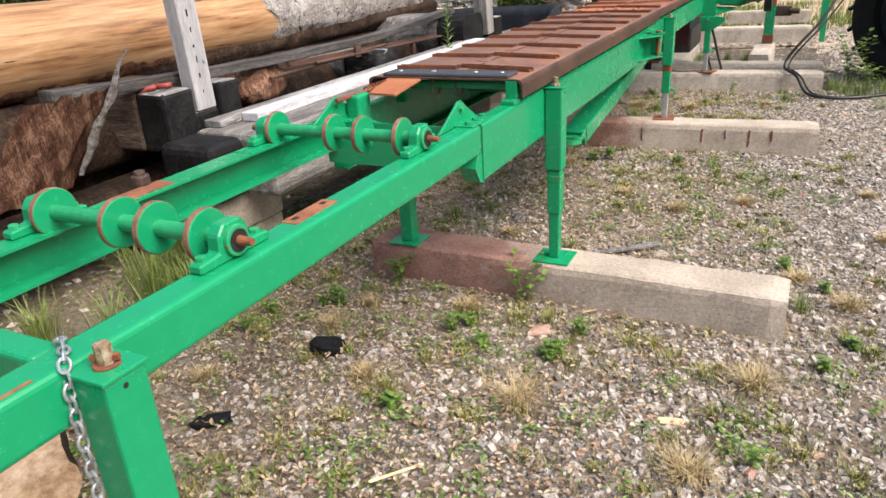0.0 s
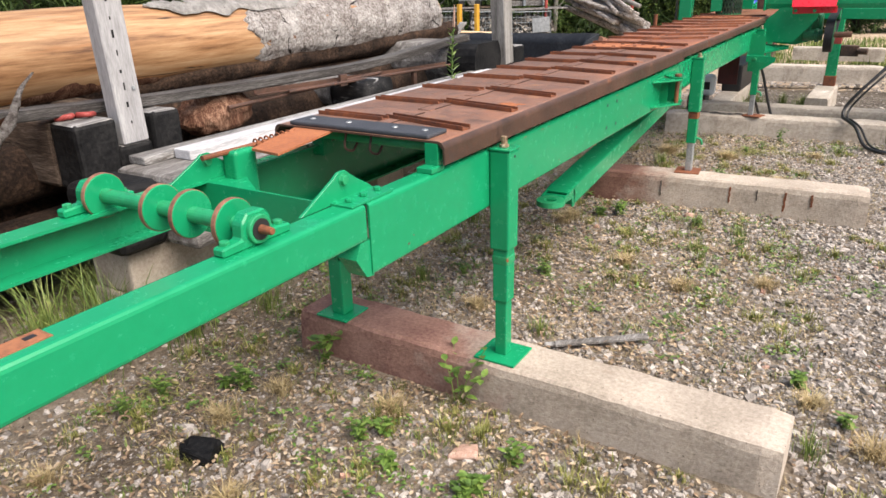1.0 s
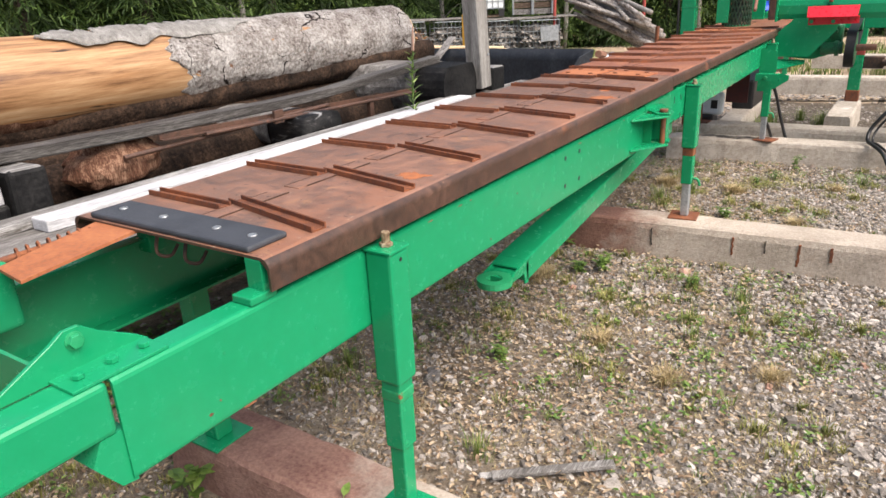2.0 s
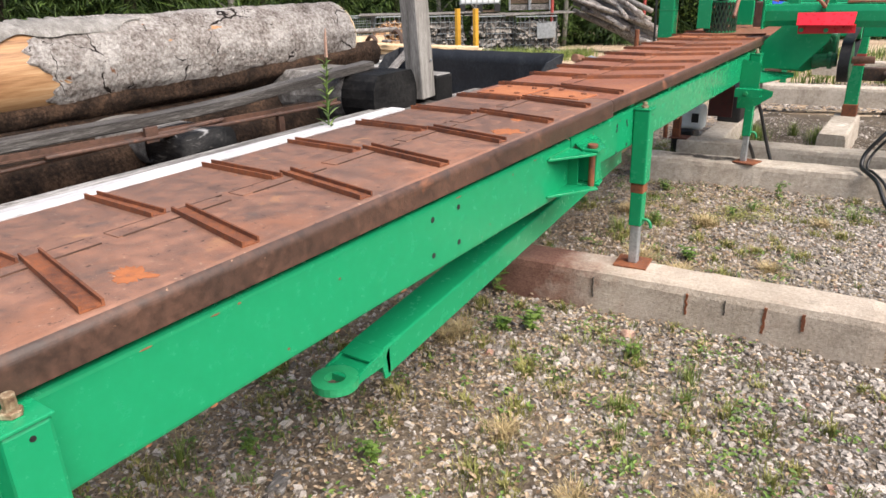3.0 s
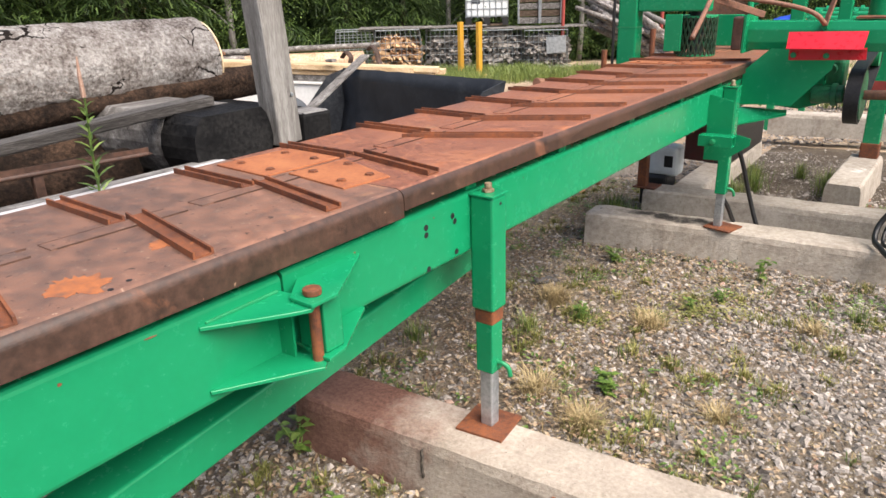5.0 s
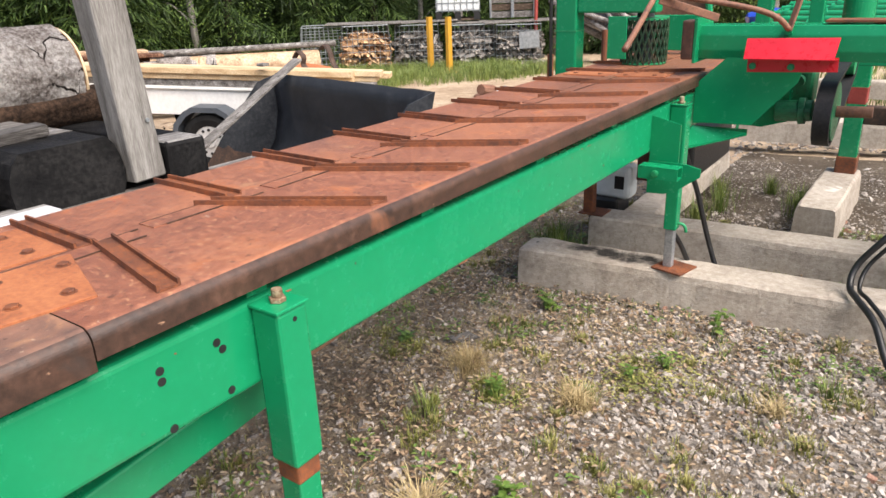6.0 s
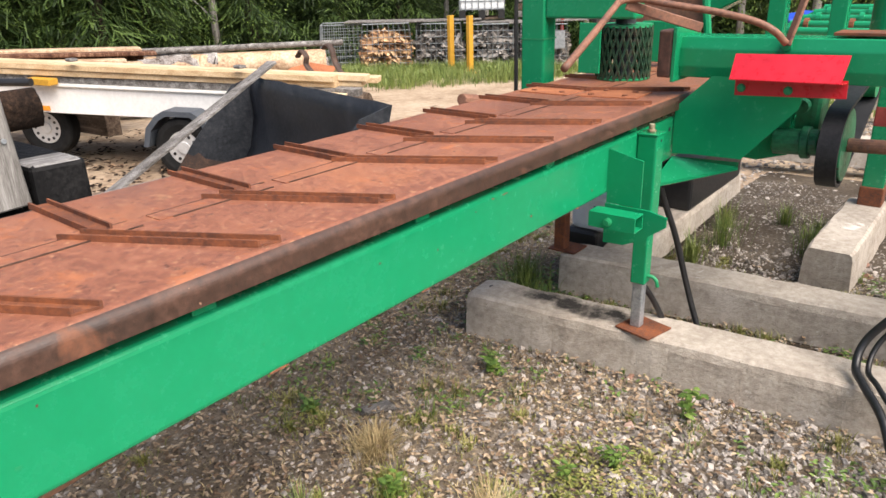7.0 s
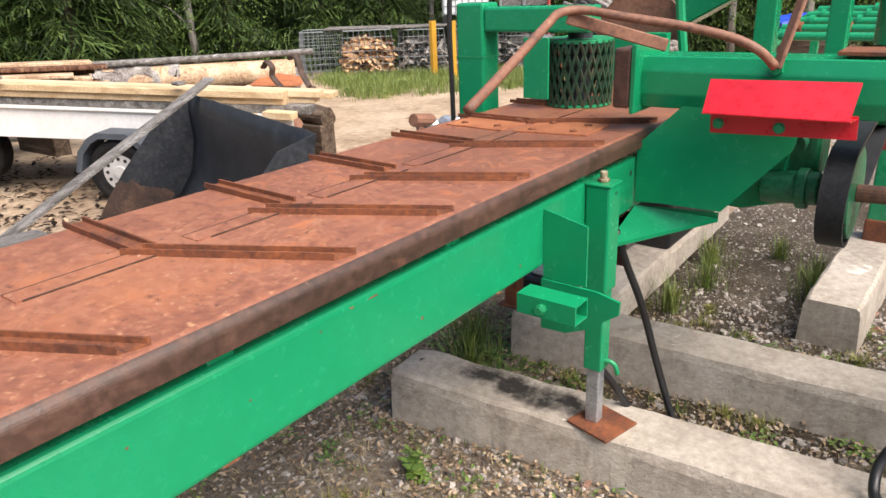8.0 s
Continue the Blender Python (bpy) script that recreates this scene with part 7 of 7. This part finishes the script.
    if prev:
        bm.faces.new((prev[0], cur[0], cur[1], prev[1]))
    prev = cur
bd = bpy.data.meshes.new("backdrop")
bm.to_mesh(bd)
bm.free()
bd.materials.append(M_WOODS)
tagged(new("backdrop", bd), "dark sheet for far spruce woods with their shade in its colour", "woods", kind="structure")


# ---- ground cover ----
def inside_block(x, y, margin=0.0):
    for x0, x1, y0, y1, s in ((-1.84, 0.08, 2.73, 3.0, -0.014), (-1.57, 0.18, 5.34, 5.58, 0.076), (-1.66, 0.22, 7.81, 8.04, 0.086), (-1.55, 0.22, 8.475, 8.695, 0.071)):
        yy = y - s * (x - x0)
        if x0 - margin < x < x1 + margin and y0 - margin < yy < y1 + margin:
            return True
    return False


def gravel(name, n, x0, x1, y0, y1, r0, r1, seed, material, label, keep, simple=False):
    rnd = np.random.default_rng(seed)
    nv = 6 if simple else 8
    base = np.array([(-1, -1, -1), (1, -1, -1), (1, 1, -1), (-1, 1, -1), (-0.7, -0.75, 1), (0.75, -0.7, 1), (0.7, 0.75, 1), (-0.75, 0.7, 1)]) * 0.85
    tri = np.array([(0, 2, 1), (0, 3, 2), (4, 5, 6), (4, 6, 7), (0, 1, 5), (0, 5, 4), (1, 2, 6), (1, 6, 5), (2, 3, 7), (2, 7, 6), (3, 0, 4), (3, 4, 7)])
    if simple:
        base = np.array([(1, 0, 0), (-1, 0, 0), (0, 1, 0), (0, -1, 0), (0, 0, 1), (0, 0, -1)]) * 1.1
        tri = np.array([(0, 2, 4), (2, 1, 4), (1, 3, 4), (3, 0, 4), (2, 0, 5), (1, 2, 5), (3, 1, 5), (0, 3, 5)])
    xs, ys = rnd.uniform(x0, x1, n), rnd.uniform(y0, y1, n)
    verts, faces, k = [], [], 0
    for x, y in zip(xs, ys):
        if not keep(x, y, rnd.random()) or inside_block(x, y):
            continue
        r = r0 * (r1 / r0) ** (rnd.random() ** 2.1)
        p = base * (1 + rnd.uniform(-0.38, 0.30, (nv, 3))) * r * np.array([rnd.uniform(0.85, 1.5), rnd.uniform(0.6, 1.0), rnd.uniform(0.35, 0.65)])
        a, b = rnd.uniform(0, 6.28), rnd.normal(0, 0.42)
        ca, sa, cb_, sb = math.cos(a), math.sin(a), math.cos(b), math.sin(b)
        p = p @ np.array([[ca, sa, 0], [-sa, ca, 0], [0, 0, 1]]) @ np.array([[cb_, 0, sb], [0, 1, 0], [-sb, 0, cb_]])
        verts.append(p + np.array([x, y, gz(x, y) + r * 0.18]))
        faces.append(tri + nv * k)
        k += 1
    me = bpy.data.meshes.new(name)
    v, f = np.concatenate(verts), np.concatenate(faces)
    me.vertices.add(len(v))
    me.vertices.foreach_set("co", v.astype(np.float32).ravel())
    me.loops.add(len(f) * 3)
    me.loops.foreach_set("vertex_index", f.astype(np.int32).ravel())
    me.polygons.add(len(f))
    me.polygons.foreach_set("loop_start", np.arange(0, len(f) * 3, 3, dtype=np.int32))
    me.update(calc_edges=True)
    me.shade_flat()
    me.materials.append(material)
    return tagged(new(name, me), label, "gravel", kind="stuff")


def patchy(x, y, q):
    """Gravel is dense to the right of the conveyor and thins out under it."""
    d = 0.62 + 0.55 * noise.noise(Vector((x * 0.9, y * 0.9, 8))) + 0.42 * min(1.2, max(-1.2, x + 0.75))
    if ((x + 0.65) / 1.05) ** 2 + ((y - 10.3) / 2.2) ** 2 < 1:
        d -= 0.45
    return q < d


gravel("gravel", 108000, -2.3, 1.5, 0.4, 9.8, 0.0055, 0.0185, 11, M_STONE, "loose grey-beige crushed gravel on the yard", patchy)
gravel("fine_gravel", 76000, -2.3, 1.5, 0.5, 11.6, 0.0035, 0.010, 16, M_STONE, "fine grey-beige grit between the stones", lambda x, y, q: y < 8.3 or q < 0.85, True)
gravel("gravel_far", 14000, -2.3, 3.5, 9.6, 16.0, 0.012, 0.032, 12, M_STONE, "loose grey crushed gravel further off", lambda x, y, q: q < 0.15 or ((x + 0.65) / 1.05) ** 2 + ((y - 10.3) / 2.2) ** 2 > 1, True)
gravel("gravel_left", 5000, -5.5, -2.2, 0.8, 9.5, 0.008, 0.03, 15, M_STONE, "sparse grey stones under the log deck", lambda x, y, q: q < 0.8, True)
gravel("coarse_stones", 2600, -2.2, 1.6, 0.5, 10, 0.014, 0.027, 13, M_STONE, "larger grey stones among the gravel", patchy)
gravel("pink_stones", 700, -2.2, 1.6, 0.5, 10, 0.008, 0.024, 14, M_STONE_RED, "pinkish stones among the gravel", patchy)


def blades(name, spots, n, height, spread, width, material, label, seed, lean=0.5, category="grass"):
    """Tufts of bent blades, in one mesh."""
    rnd = random.Random(seed)
    verts, faces = [], []
    for x, y, s in spots:
        for k in range(int(n * (0.6 + 0.4 * s))):
            a, r = rnd.uniform(0, 6.28), abs(rnd.gauss(0, spread * s))
            bx, by = x + r * math.cos(a), y + r * math.sin(a)
            if inside_block(bx, by):
                continue
            h = height * s * rnd.uniform(0.4, 1.1)
            o = rnd.uniform(0, 6.28) if rnd.random() < 0.4 else a
            L = rnd.uniform(0.1, 1.0) * lean * h
            w = Vector((-math.sin(o), math.cos(o), 0)) * width * rnd.uniform(0.6, 1.3)
            z = gz(bx, by)
            p = [Vector((bx, by, z - 0.005)), Vector((bx + math.cos(o) * L * 0.35, by + math.sin(o) * L * 0.35, z + h * 0.6)), Vector((bx + math.cos(o) * L, by + math.sin(o) * L, z + h * rnd.uniform(0.75, 1.0)))]
            b = len(verts)
            verts += [tuple(p[0] - w), tuple(p[0] + w), tuple(p[1] - w * 0.8), tuple(p[1] + w * 0.8), tuple(p[2])]
            faces += [(b, b + 1, b + 3, b + 2), (b + 2, b + 3, b + 4)]
    me = bpy.data.meshes.new(name)
    me.from_pydata(verts, [], faces)
    me.materials.append(material)
    return tagged(new(name, me), label, category, kind="stuff")


dry = [(-0.76, 1.97, 1.0), (-0.16, 1.80, 1.0), (-0.01, 2.36, 1.0), (-1.03, 6.12, 1.0), (-0.79, 6.0, 0.9), (-1.36, 6.9, 1.1), (-0.87, 6.88, 1.0), (-1.44, 4.87, 0.9), (-1.45, 4.78, 0.7), (-1.65, 2.45, 0.6), (-1.39, 6.95, 0.8),
       (-0.78, 6.02, 0.7), (-1.34, 3.44, 0.7), (-0.84, 6.88, 0.6), (-1.93, 1.67, 0.6), (0.3, 3.1, 0.8), (0.5, 3.9, 0.7), (0.7, 5.2, 0.8), (0.45, 4.6, 0.6)]
dry += [(rnd_x, rnd_y, 0.7) for rnd_x, rnd_y in ((-0.55, 2.75), (0.1, 3.3), (-0.4, 6.3), (-0.2, 4.3), (-1.7, 2.2), (-1.35, 1.9), (-0.25, 7.2), (-0.9, 4.3), (-1.2, 2.55), (-0.55, 4.1))]
blades("dry_grass", dry, 420, 0.078, 0.05, 0.0014, M_DRY, "tufts of dry straw-coloured grass in the gravel", 31, 1.5)
green = [(-1.95, 4.5, 1.2), (-2.22, 2.97, 1.3), (-1.95, 3.1, 1.0), (-0.7, 5.05, 0.7), (-0.45, 4.97, 0.6), (-0.62, 4.65, 0.6), (-0.56, 4.5, 0.6), (-0.42, 4.83, 0.5), (-0.1, 7.4, 0.7), (-0.97, 3.34, 0.7), (-1.32, 6.55, 0.8), (-1.15, 6.76, 0.7),
         (-0.85, 6.95, 0.5), (0.40, 7.85, 1.5), (0.55, 7.75, 1.6), (0.30, 8.05, 1.2), (0.75, 7.85, 1.4), (0.12, 3.0, 0.7), (-1.75, 3.6, 0.7), (-1.7, 6.2, 0.8)]
blades("green_grass", green, 120, 0.13, 0.06, 0.0016, M_GRASS, "tufts of green grass in the gravel", 32, 0.7)
tall = [(-2.55, 2.35, 1.2), (-2.75, 2.2, 1.1), (-2.4, 2.15, 0.9), (-2.9, 2.55, 0.9), (-2.35, 2.6, 0.9), (-2.5, 1.75, 0.8), (-2.8, 1.6, 0.8)]
blades("tall_grass", tall, 190, 0.33, 0.09, 0.0022, M_GRASS, "tall green grass beside the roller frame", 33, 0.8)
rnd = random.Random(8)
field = [(rnd.uniform(-15.5, -8.0), rnd.uniform(16.2, 22.6), rnd.uniform(0.6, 1.2)) for k in range(320)]
field = [p for p in field if 0.62 * p[0] + 0.78 * p[1] > 6.2 and not (p[0] > -9.0 and p[1] < 18)]
blades("yard_grass", field, 110, 0.30, 0.30, 0.0045, M_GRASS, "long green grass in front of the firewood cages", 34, 0.6)
far = [(rnd.uniform(-3, 6), rnd.uniform(15.5, 26), rnd.uniform(0.5, 1.1)) for k in range(220)]
blades("far_grass", far, 40, 0.3, 0.35, 0.008, M_GRASS, "green grass at the far side of the yard", 35, 0.6)
near = [(rnd.uniform(-2.2, 1.4), rnd.uniform(0.6, 9.6), rnd.uniform(0.3, 0.8)) for k in range(1100)]
near = [p for p in near if noise.noise(Vector((p[0] * 0.8, p[1] * 0.8, 2))) + 0.18 * (-0.3 - p[0]) > -0.08]
blades("sparse_grass", near, 22, 0.065, 0.05, 0.0019, M_GRASS, "sparse short grass blades in the gravel", 36, 0.9)
straw = [(rnd.uniform(-2.2, 1.2), rnd.uniform(0.6, 9.6), 1.0) for k in range(2900)]
straw = [p for p in straw if noise.noise(Vector((p[0] * 0.9, p[1] * 0.9, 8))) < 0.25 - 0.25 * (p[0] + 0.7)]
tufts = [(rnd.uniform(-2.2, 1.3), rnd.uniform(0.6, 9.6), rnd.uniform(0.4, 1.0)) for k in range(620)]
tufts = [p for p in tufts if noise.noise(Vector((p[0] * 0.7, p[1] * 0.7, 2))) + 0.14 * (-0.2 - p[0]) > -0.1]
blades("grass_tufts", tufts, 110, 0.05, 0.05, 0.0021, M_GRASS_DRYISH, "short yellow-green grass tufts in the gravel", 38, 0.9)
blades("straw_litter", straw, 16, 0.012, 0.08, 0.0017, M_DRY, "loose straw and wood shreds on the ground", 37, 5.0, "litter")


def leaf(verts, faces, p, d, up, length, width):
    """One pointed leaf with a fold along its midrib."""
    d = d.normalized()
    s = d.cross(up).normalized()
    n = s.cross(d)
    b = len(verts)
    for u, w, h in ((0, 0, 0), (0.3, 0.42, 0.06), (0.3, -0.42, 0.06), (0.65, 0.36, 0.03), (0.65, -0.36, 0.03), (1, 0, -0.12), (0.3, 0, -0.02), (0.65, 0, -0.04)):
        verts.append(tuple(p + d * length * u + s * width * w + n * length * h))
    faces += [(b, b + 6, b + 1), (b, b + 2, b + 6), (b + 1, b + 6, b + 7, b + 3), (b + 6, b + 2, b + 4, b + 7), (b + 3, b + 7, b + 5), (b + 7, b + 4, b + 5)]


def weed(x, y, height, stems, leaves, size, seed, label, z=None):
    rnd = random.Random(seed)
    z = gz(x, y) if z is None else z
    t = thing("weed", (x, y, z), label, "plant", "weeds in the gravel")
    bm = bmesh.new()
    verts, faces = [], []
    for s in range(stems):
        a = rnd.uniform(0, 6.28)
        tip = Vector((x + math.cos(a) * height * rnd.uniform(0.1, 0.5), y + math.sin(a) * height * rnd.uniform(0.1, 0.5), z + height * rnd.uniform(0.6, 1)))
        base = Vector((x + rnd.uniform(-0.012, 0.012), y + rnd.uniform(-0.012, 0.012), z - 0.01))
        mid = base.lerp(tip, 0.5) + Vector((0, 0, height * 0.12))
        put(bm, ring([base, mid, tip], [0.0022, 0.0018, 0.001], 5))
        for k in range(leaves):
            f = 0.25 + 0.75 * k / max(1, leaves - 1)
            p = base.lerp(mid, f * 2) if f < 0.5 else mid.lerp(tip, f * 2 - 1)
            o = 2.4 * k + rnd.uniform(-0.5, 0.5)
            leaf(verts, faces, p, Vector((math.cos(o), math.sin(o), rnd.uniform(-0.2, 0.5))), Vector((0, 0, 1)), size * rnd.uniform(0.6, 1.15), size * 0.62)
    part("stem", bm, M_LEAF, t)
    me = bpy.data.meshes.new("leaves")
    me.from_pydata([tuple(Vector(v) - Vector((x, y, z))) for v in verts], [], faces)
    me.shade_smooth()
    me.materials.append(M_LEAF)
    ob = new("leaves", me)
    ob.parent = t
    return t


weed(-1.66, 2.70, 0.17, 5, 6, 0.055, 1, "broad-leaved green weed beside a concrete sleeper")
weed(-1.01, 2.70, 0.24, 4, 7, 0.05, 2, "broad-leaved green weed climbing a concrete sleeper")
weed(-1.50, 5.30, 0.16, 4, 6, 0.055, 3, "broad-leaved green weed beside a concrete sleeper")
weed(-0.60, 7.70, 0.15, 4, 6, 0.045, 4, "small green weed with reddish top beside a sleeper")
weed(0.46, 8.18, 0.55, 9, 12, 0.085, 5, "tall leafy green weed beside the tractor wheel")
weed(0.62, 8.02, 0.36, 8, 9, 0.07, 6, "leafy green weed beside the tractor wheel")
low = [(-1.13, 2.42), (-0.72, 2.28), (-0.69, 2.5), (0.02, 1.92), (0.29, 2.74), (0.22, 2.54), (-1.2, 2.36), (-0.71, 2.31), (-1.27, 5.0), (-1.2, 5.15), (-0.8, 6.25), (-1.28, 5.0), (-1.19, 5.05), (-0.82, 6.3), (-1.34, 7.58), (-1.36, 7.62),
       (0.06, 3.42), (0.22, 3.22), (-1.0, 2.28), (-2.04, 2.03), (-1.77, 2.38), (-0.72, 5.04), (-1.21, 3.95), (-1.6, 3.76), (-1.14, 1.78), (-2.03, 2.19), (-1.83, 2.35), (-0.68, 7.3), (-0.77, 7.16), (-1.15, 6.78), (-1.71, 6.94)]
rnd = random.Random(4)
for k, (x, y) in enumerate(low):
    weed(x + rnd.uniform(-0.02, 0.02), y, rnd.uniform(0.05, 0.10), rnd.randint(6, 10), 5, rnd.uniform(0.026, 0.042), 40 + k, "low leafy green weed in the gravel")


def cover(name, spots, n, spread, size, seed, material, label):
    rnd = random.Random(seed)
    verts, faces = [], []
    for x, y, s in spots:
        for k in range(int(n * s)):
            px, py = x + rnd.gauss(0, spread * s), y + rnd.gauss(0, spread * s)
            if inside_block(px, py):
                continue
            o = rnd.uniform(0, 6.28)
            leaf(verts, faces, Vector((px, py, gz(px, py) + rnd.uniform(0.004, 0.03))), Vector((math.cos(o), math.sin(o), rnd.uniform(-0.1, 0.6))), Vector((0, 0, 1)), size * rnd.uniform(0.5, 1.3), size * 0.6)
    me = bpy.data.meshes.new(name)
    me.from_pydata(verts, [], faces)
    me.materials.append(material)
    return tagged(new(name, me), label, "ground cover", kind="stuff")


moss = [(-0.66, 7.31, 1.2), (-0.77, 7.16, 1.0), (-0.73, 7.14, 1.0), (-1.71, 6.94, 0.8), (-1.15, 6.78, 0.8), (-2.04, 2.19, 0.9)]
cover("clover", moss, 260, 0.09, 0.017, 51, M_GRASS_DRYISH, "mats of tiny-leaved green clover")
scatter = [(rnd.uniform(-2.2, 1.3), rnd.uniform(0.6, 9.6), rnd.uniform(0.3, 0.9)) for k in range(850)]
scatter = [p for p in scatter if noise.noise(Vector((p[0] * 0.8, p[1] * 0.8, 2))) + 0.16 * (-0.3 - p[0]) > -0.03]
cover("small_weeds", scatter, 28, 0.05, 0.023, 52, M_LEAF, "scattered tiny weeds in the gravel")
cover("dead_leaves", [(rnd.uniform(-2.3, 0.2) - 0.0, rnd.uniform(0.6, 9.0), 1.0) for k in range(1100)], 8, 0.15, 0.022, 53, M_LITTER, "scattered bark flakes and dead leaves")
cover("brown_litter", [(rnd.uniform(-2.3, -0.3), rnd.uniform(0.6, 9.0), 1.0) for k in range(1300)], 8, 0.16, 0.026, 58, M_LITTER, "tan shreds of bark and dry leaves on the ground")
blades("twig_litter", [(rnd.uniform(-2.2, -0.3), rnd.uniform(0.6, 8.5), 1.0) for k in range(260)], 5, 0.02, 0.10, 0.0024, M_OLDWOOD, "thin brown twigs on the ground", 39, 5.0, "twigs")
cover("bark_litter", [(rnd.uniform(-9.0, -3.4), rnd.uniform(6.4, 11.5), rnd.uniform(0.5, 1.2)) for k in range(420)], 9, 0.22, 0.07, 56, M_DARKBARK, "brown bark litter trodden into the sandy yard")
cover("wood_shreds", [(rnd.uniform(-9.0, -3.4), rnd.uniform(6.4, 11.5), rnd.uniform(0.5, 1.2)) for k in range(160)], 6, 0.22, 0.06, 57, M_PALELOG, "pale wood shreds on the sandy yard")
cover("shade_plants", [(-2.6, 2.9, 1.0), (-2.7, 3.3, 1.2), (-2.4, 3.5, 1.0), (-2.9, 2.3, 1.0), (-2.7, 4.4, 1.2), (-3.1, 3.6, 1.3), (-1.67, 8.42, 1.1), (-1.57, 8.28, 1.0), (-1.75, 8.55, 1.1)], 160, 0.13, 0.035, 54, M_LEAF, "broad green leaves growing under the log deck")
blades("sleeper_weeds", [(-1.67, 8.35, 1.0), (-1.58, 8.24, 0.9), (-1.75, 8.5, 1.0), (-1.15, 9.3, 1.0), (-1.1, 9.7, 1.0), (-1.2, 10.1, 1.0), (-0.62, 9.8, 0.9), (-0.65, 10.1, 0.9), (-0.9, 10.4, 0.8)], 120, 0.22, 0.06, 0.002, M_GRASS, "feathery green weeds beside the concrete sleepers", 55, 0.6)

# tall willowherb stalk beside the deck
stalk = thing("tall_weed", (-2.62, 5.38, 0.66), "tall green weed with a pinkish flower spike beside the deck", "plant")
pts = curve_points([(-2.62, 5.38, 0.62), (-2.615, 5.38, 0.9), (-2.60, 5.385, 1.1), (-2.59, 5.38, 1.23)], 6)
part("stem", ring(pts, [0.006 - 0.0002 * k for k in range(len(pts))], 6), M_LEAF, stalk)
verts, faces = [], []
for k in range(34):
    p = Vector((-2.61, 5.38, 0.66 + 0.013 * k))
    o = 2.4 * k
    leaf(verts, faces, p, Vector((math.cos(o), math.sin(o), 0.75)), Vector((0, 0, 1)), 0.10 - 0.0015 * k, 0.02)
me = bpy.data.meshes.new("leaves")
me.from_pydata([tuple(Vector(v) - Vector((-2.62, 5.38, 0.66))) for v in verts], [], faces)
me.materials.append(M_LEAF)
lv = new("leaves", me)
lv.parent = stalk
part("flower_spike", ring([(-2.595, 5.382, 1.12), (-2.59, 5.38, 1.2), (-2.585, 5.38, 1.27)], [0.010, 0.008, 0.003], 8, lump=0.4), M_STONE_RED, stalk)

# loose pieces on the ground
def chip(name, x, y, size, rot, mat, label, category, seed):
    bm = box(-size[0] / 2, -size[1] / 2, 0, size[0] / 2, size[1] / 2, size[2], min(size) * 0.4, 3)
    for v in bm.verts:
        n = Vector((noise.noise(v.co * 28 + Vector((seed, 0, 0))), noise.noise(v.co * 28 + Vector((0, seed, 5))), 0.5 * noise.noise(v.co * 40 + Vector((3, 0, seed)))))
        v.co += n * size[1] * 0.45
    bmesh.ops.rotate(bm, verts=bm.verts, cent=(0, 0, 0), matrix=Matrix.Rotation(radians(rot), 3, "Z"))
    bmesh.ops.translate(bm, verts=bm.verts, vec=(x, y, gz(x, y) - 0.004))
    return solid(name, (x, y, gz(x, y)), bm, mat, label, category)


chip("slate_block", -1.60, 2.02, (0.13, 0.085, 0.05), 8, M_BLACKEND, "dark block of charred wood on the gravel", "wood block", 1)
chip("slate_block", -1.70, 1.47, (0.12, 0.08, 0.025), 35, M_BLACKEND, "flat dark piece of charred wood on the gravel", "wood block", 2)
lath = thing("weathered_lath", (-0.71, 3.35, 0.0), "weathered grey lath with a pale splintered end on the gravel", "lath")
part("body", bar((-0.86, 3.237, 0.028), (-0.54, 3.478, 0.034), 0.034, 0.018, 0.004), M_GREYWOOD, lath)
part("splintered_end", bar((-0.895, 3.218, 0.026), (-0.845, 3.252, 0.028), 0.026, 0.014, 0.005), M_GREYBOARD, lath)
chip("pink_stone", -0.84, 2.47, (0.09, 0.06, 0.025), 20, M_STONE_RED, "flat pinkish stone on the gravel", "stone", 3)
chip("wood_chip", -0.25, 2.05, (0.08, 0.035, 0.02), 15, M_FRESH, "pale wood chip on the gravel", "wood chip", 4)
chip("pink_stone", -0.78, 5.22, (0.05, 0.04, 0.03), 50, M_STONE_RED, "small pinkish stone on the gravel", "stone", 5)
chip("pale_stone", -0.78, 1.70, (0.042, 0.036, 0.022), 10, M_GREYBOARD, "pale grey stone on the gravel", "stone", 6)
chip("bark_piece", -1.40, 3.70, (0.11, 0.05, 0.02), 120, M_GREYWOOD, "grey piece of bark on the gravel", "bark", 7)
chip("bark_piece", -1.53, 7.1, (0.12, 0.05, 0.03), 60, M_GREYWOOD, "grey piece of bark on the gravel", "bark", 8)
solid("straw_stick", (-1.15, 1.43, 0.0), bar((-1.02, 1.40, 0.02), (-0.90, 1.53, 0.025), 0.012, 0.004), M_FRESH, "pale splinter of wood on the gravel", "splinter")
chunk = thing("split_log", (-2.0, 0.95, 0.0), "short split log with a pale wood face under the roller frame", "log")
bm = log_bm((-2.30, 1.10, 0.15), (-1.79, 0.845, 0.15), 0.155, 0.15, n=28, rows=12, lump=0.12, seed=77)
for v in bm.verts:
    top = 0.20 + 0.25 * (v.co.y - 0.95) + 0.012 * noise.noise(v.co * 7)
    v.co.z = min(v.co.z, top)
half = part("split_wood", bm, M_DARKBARK, chunk)
half.data.materials.append(M_PALELOG)
for f in half.data.polygons:
    if f.normal.z > 0.8 or f.normal.x > 0.7:
        f.material_index = 1
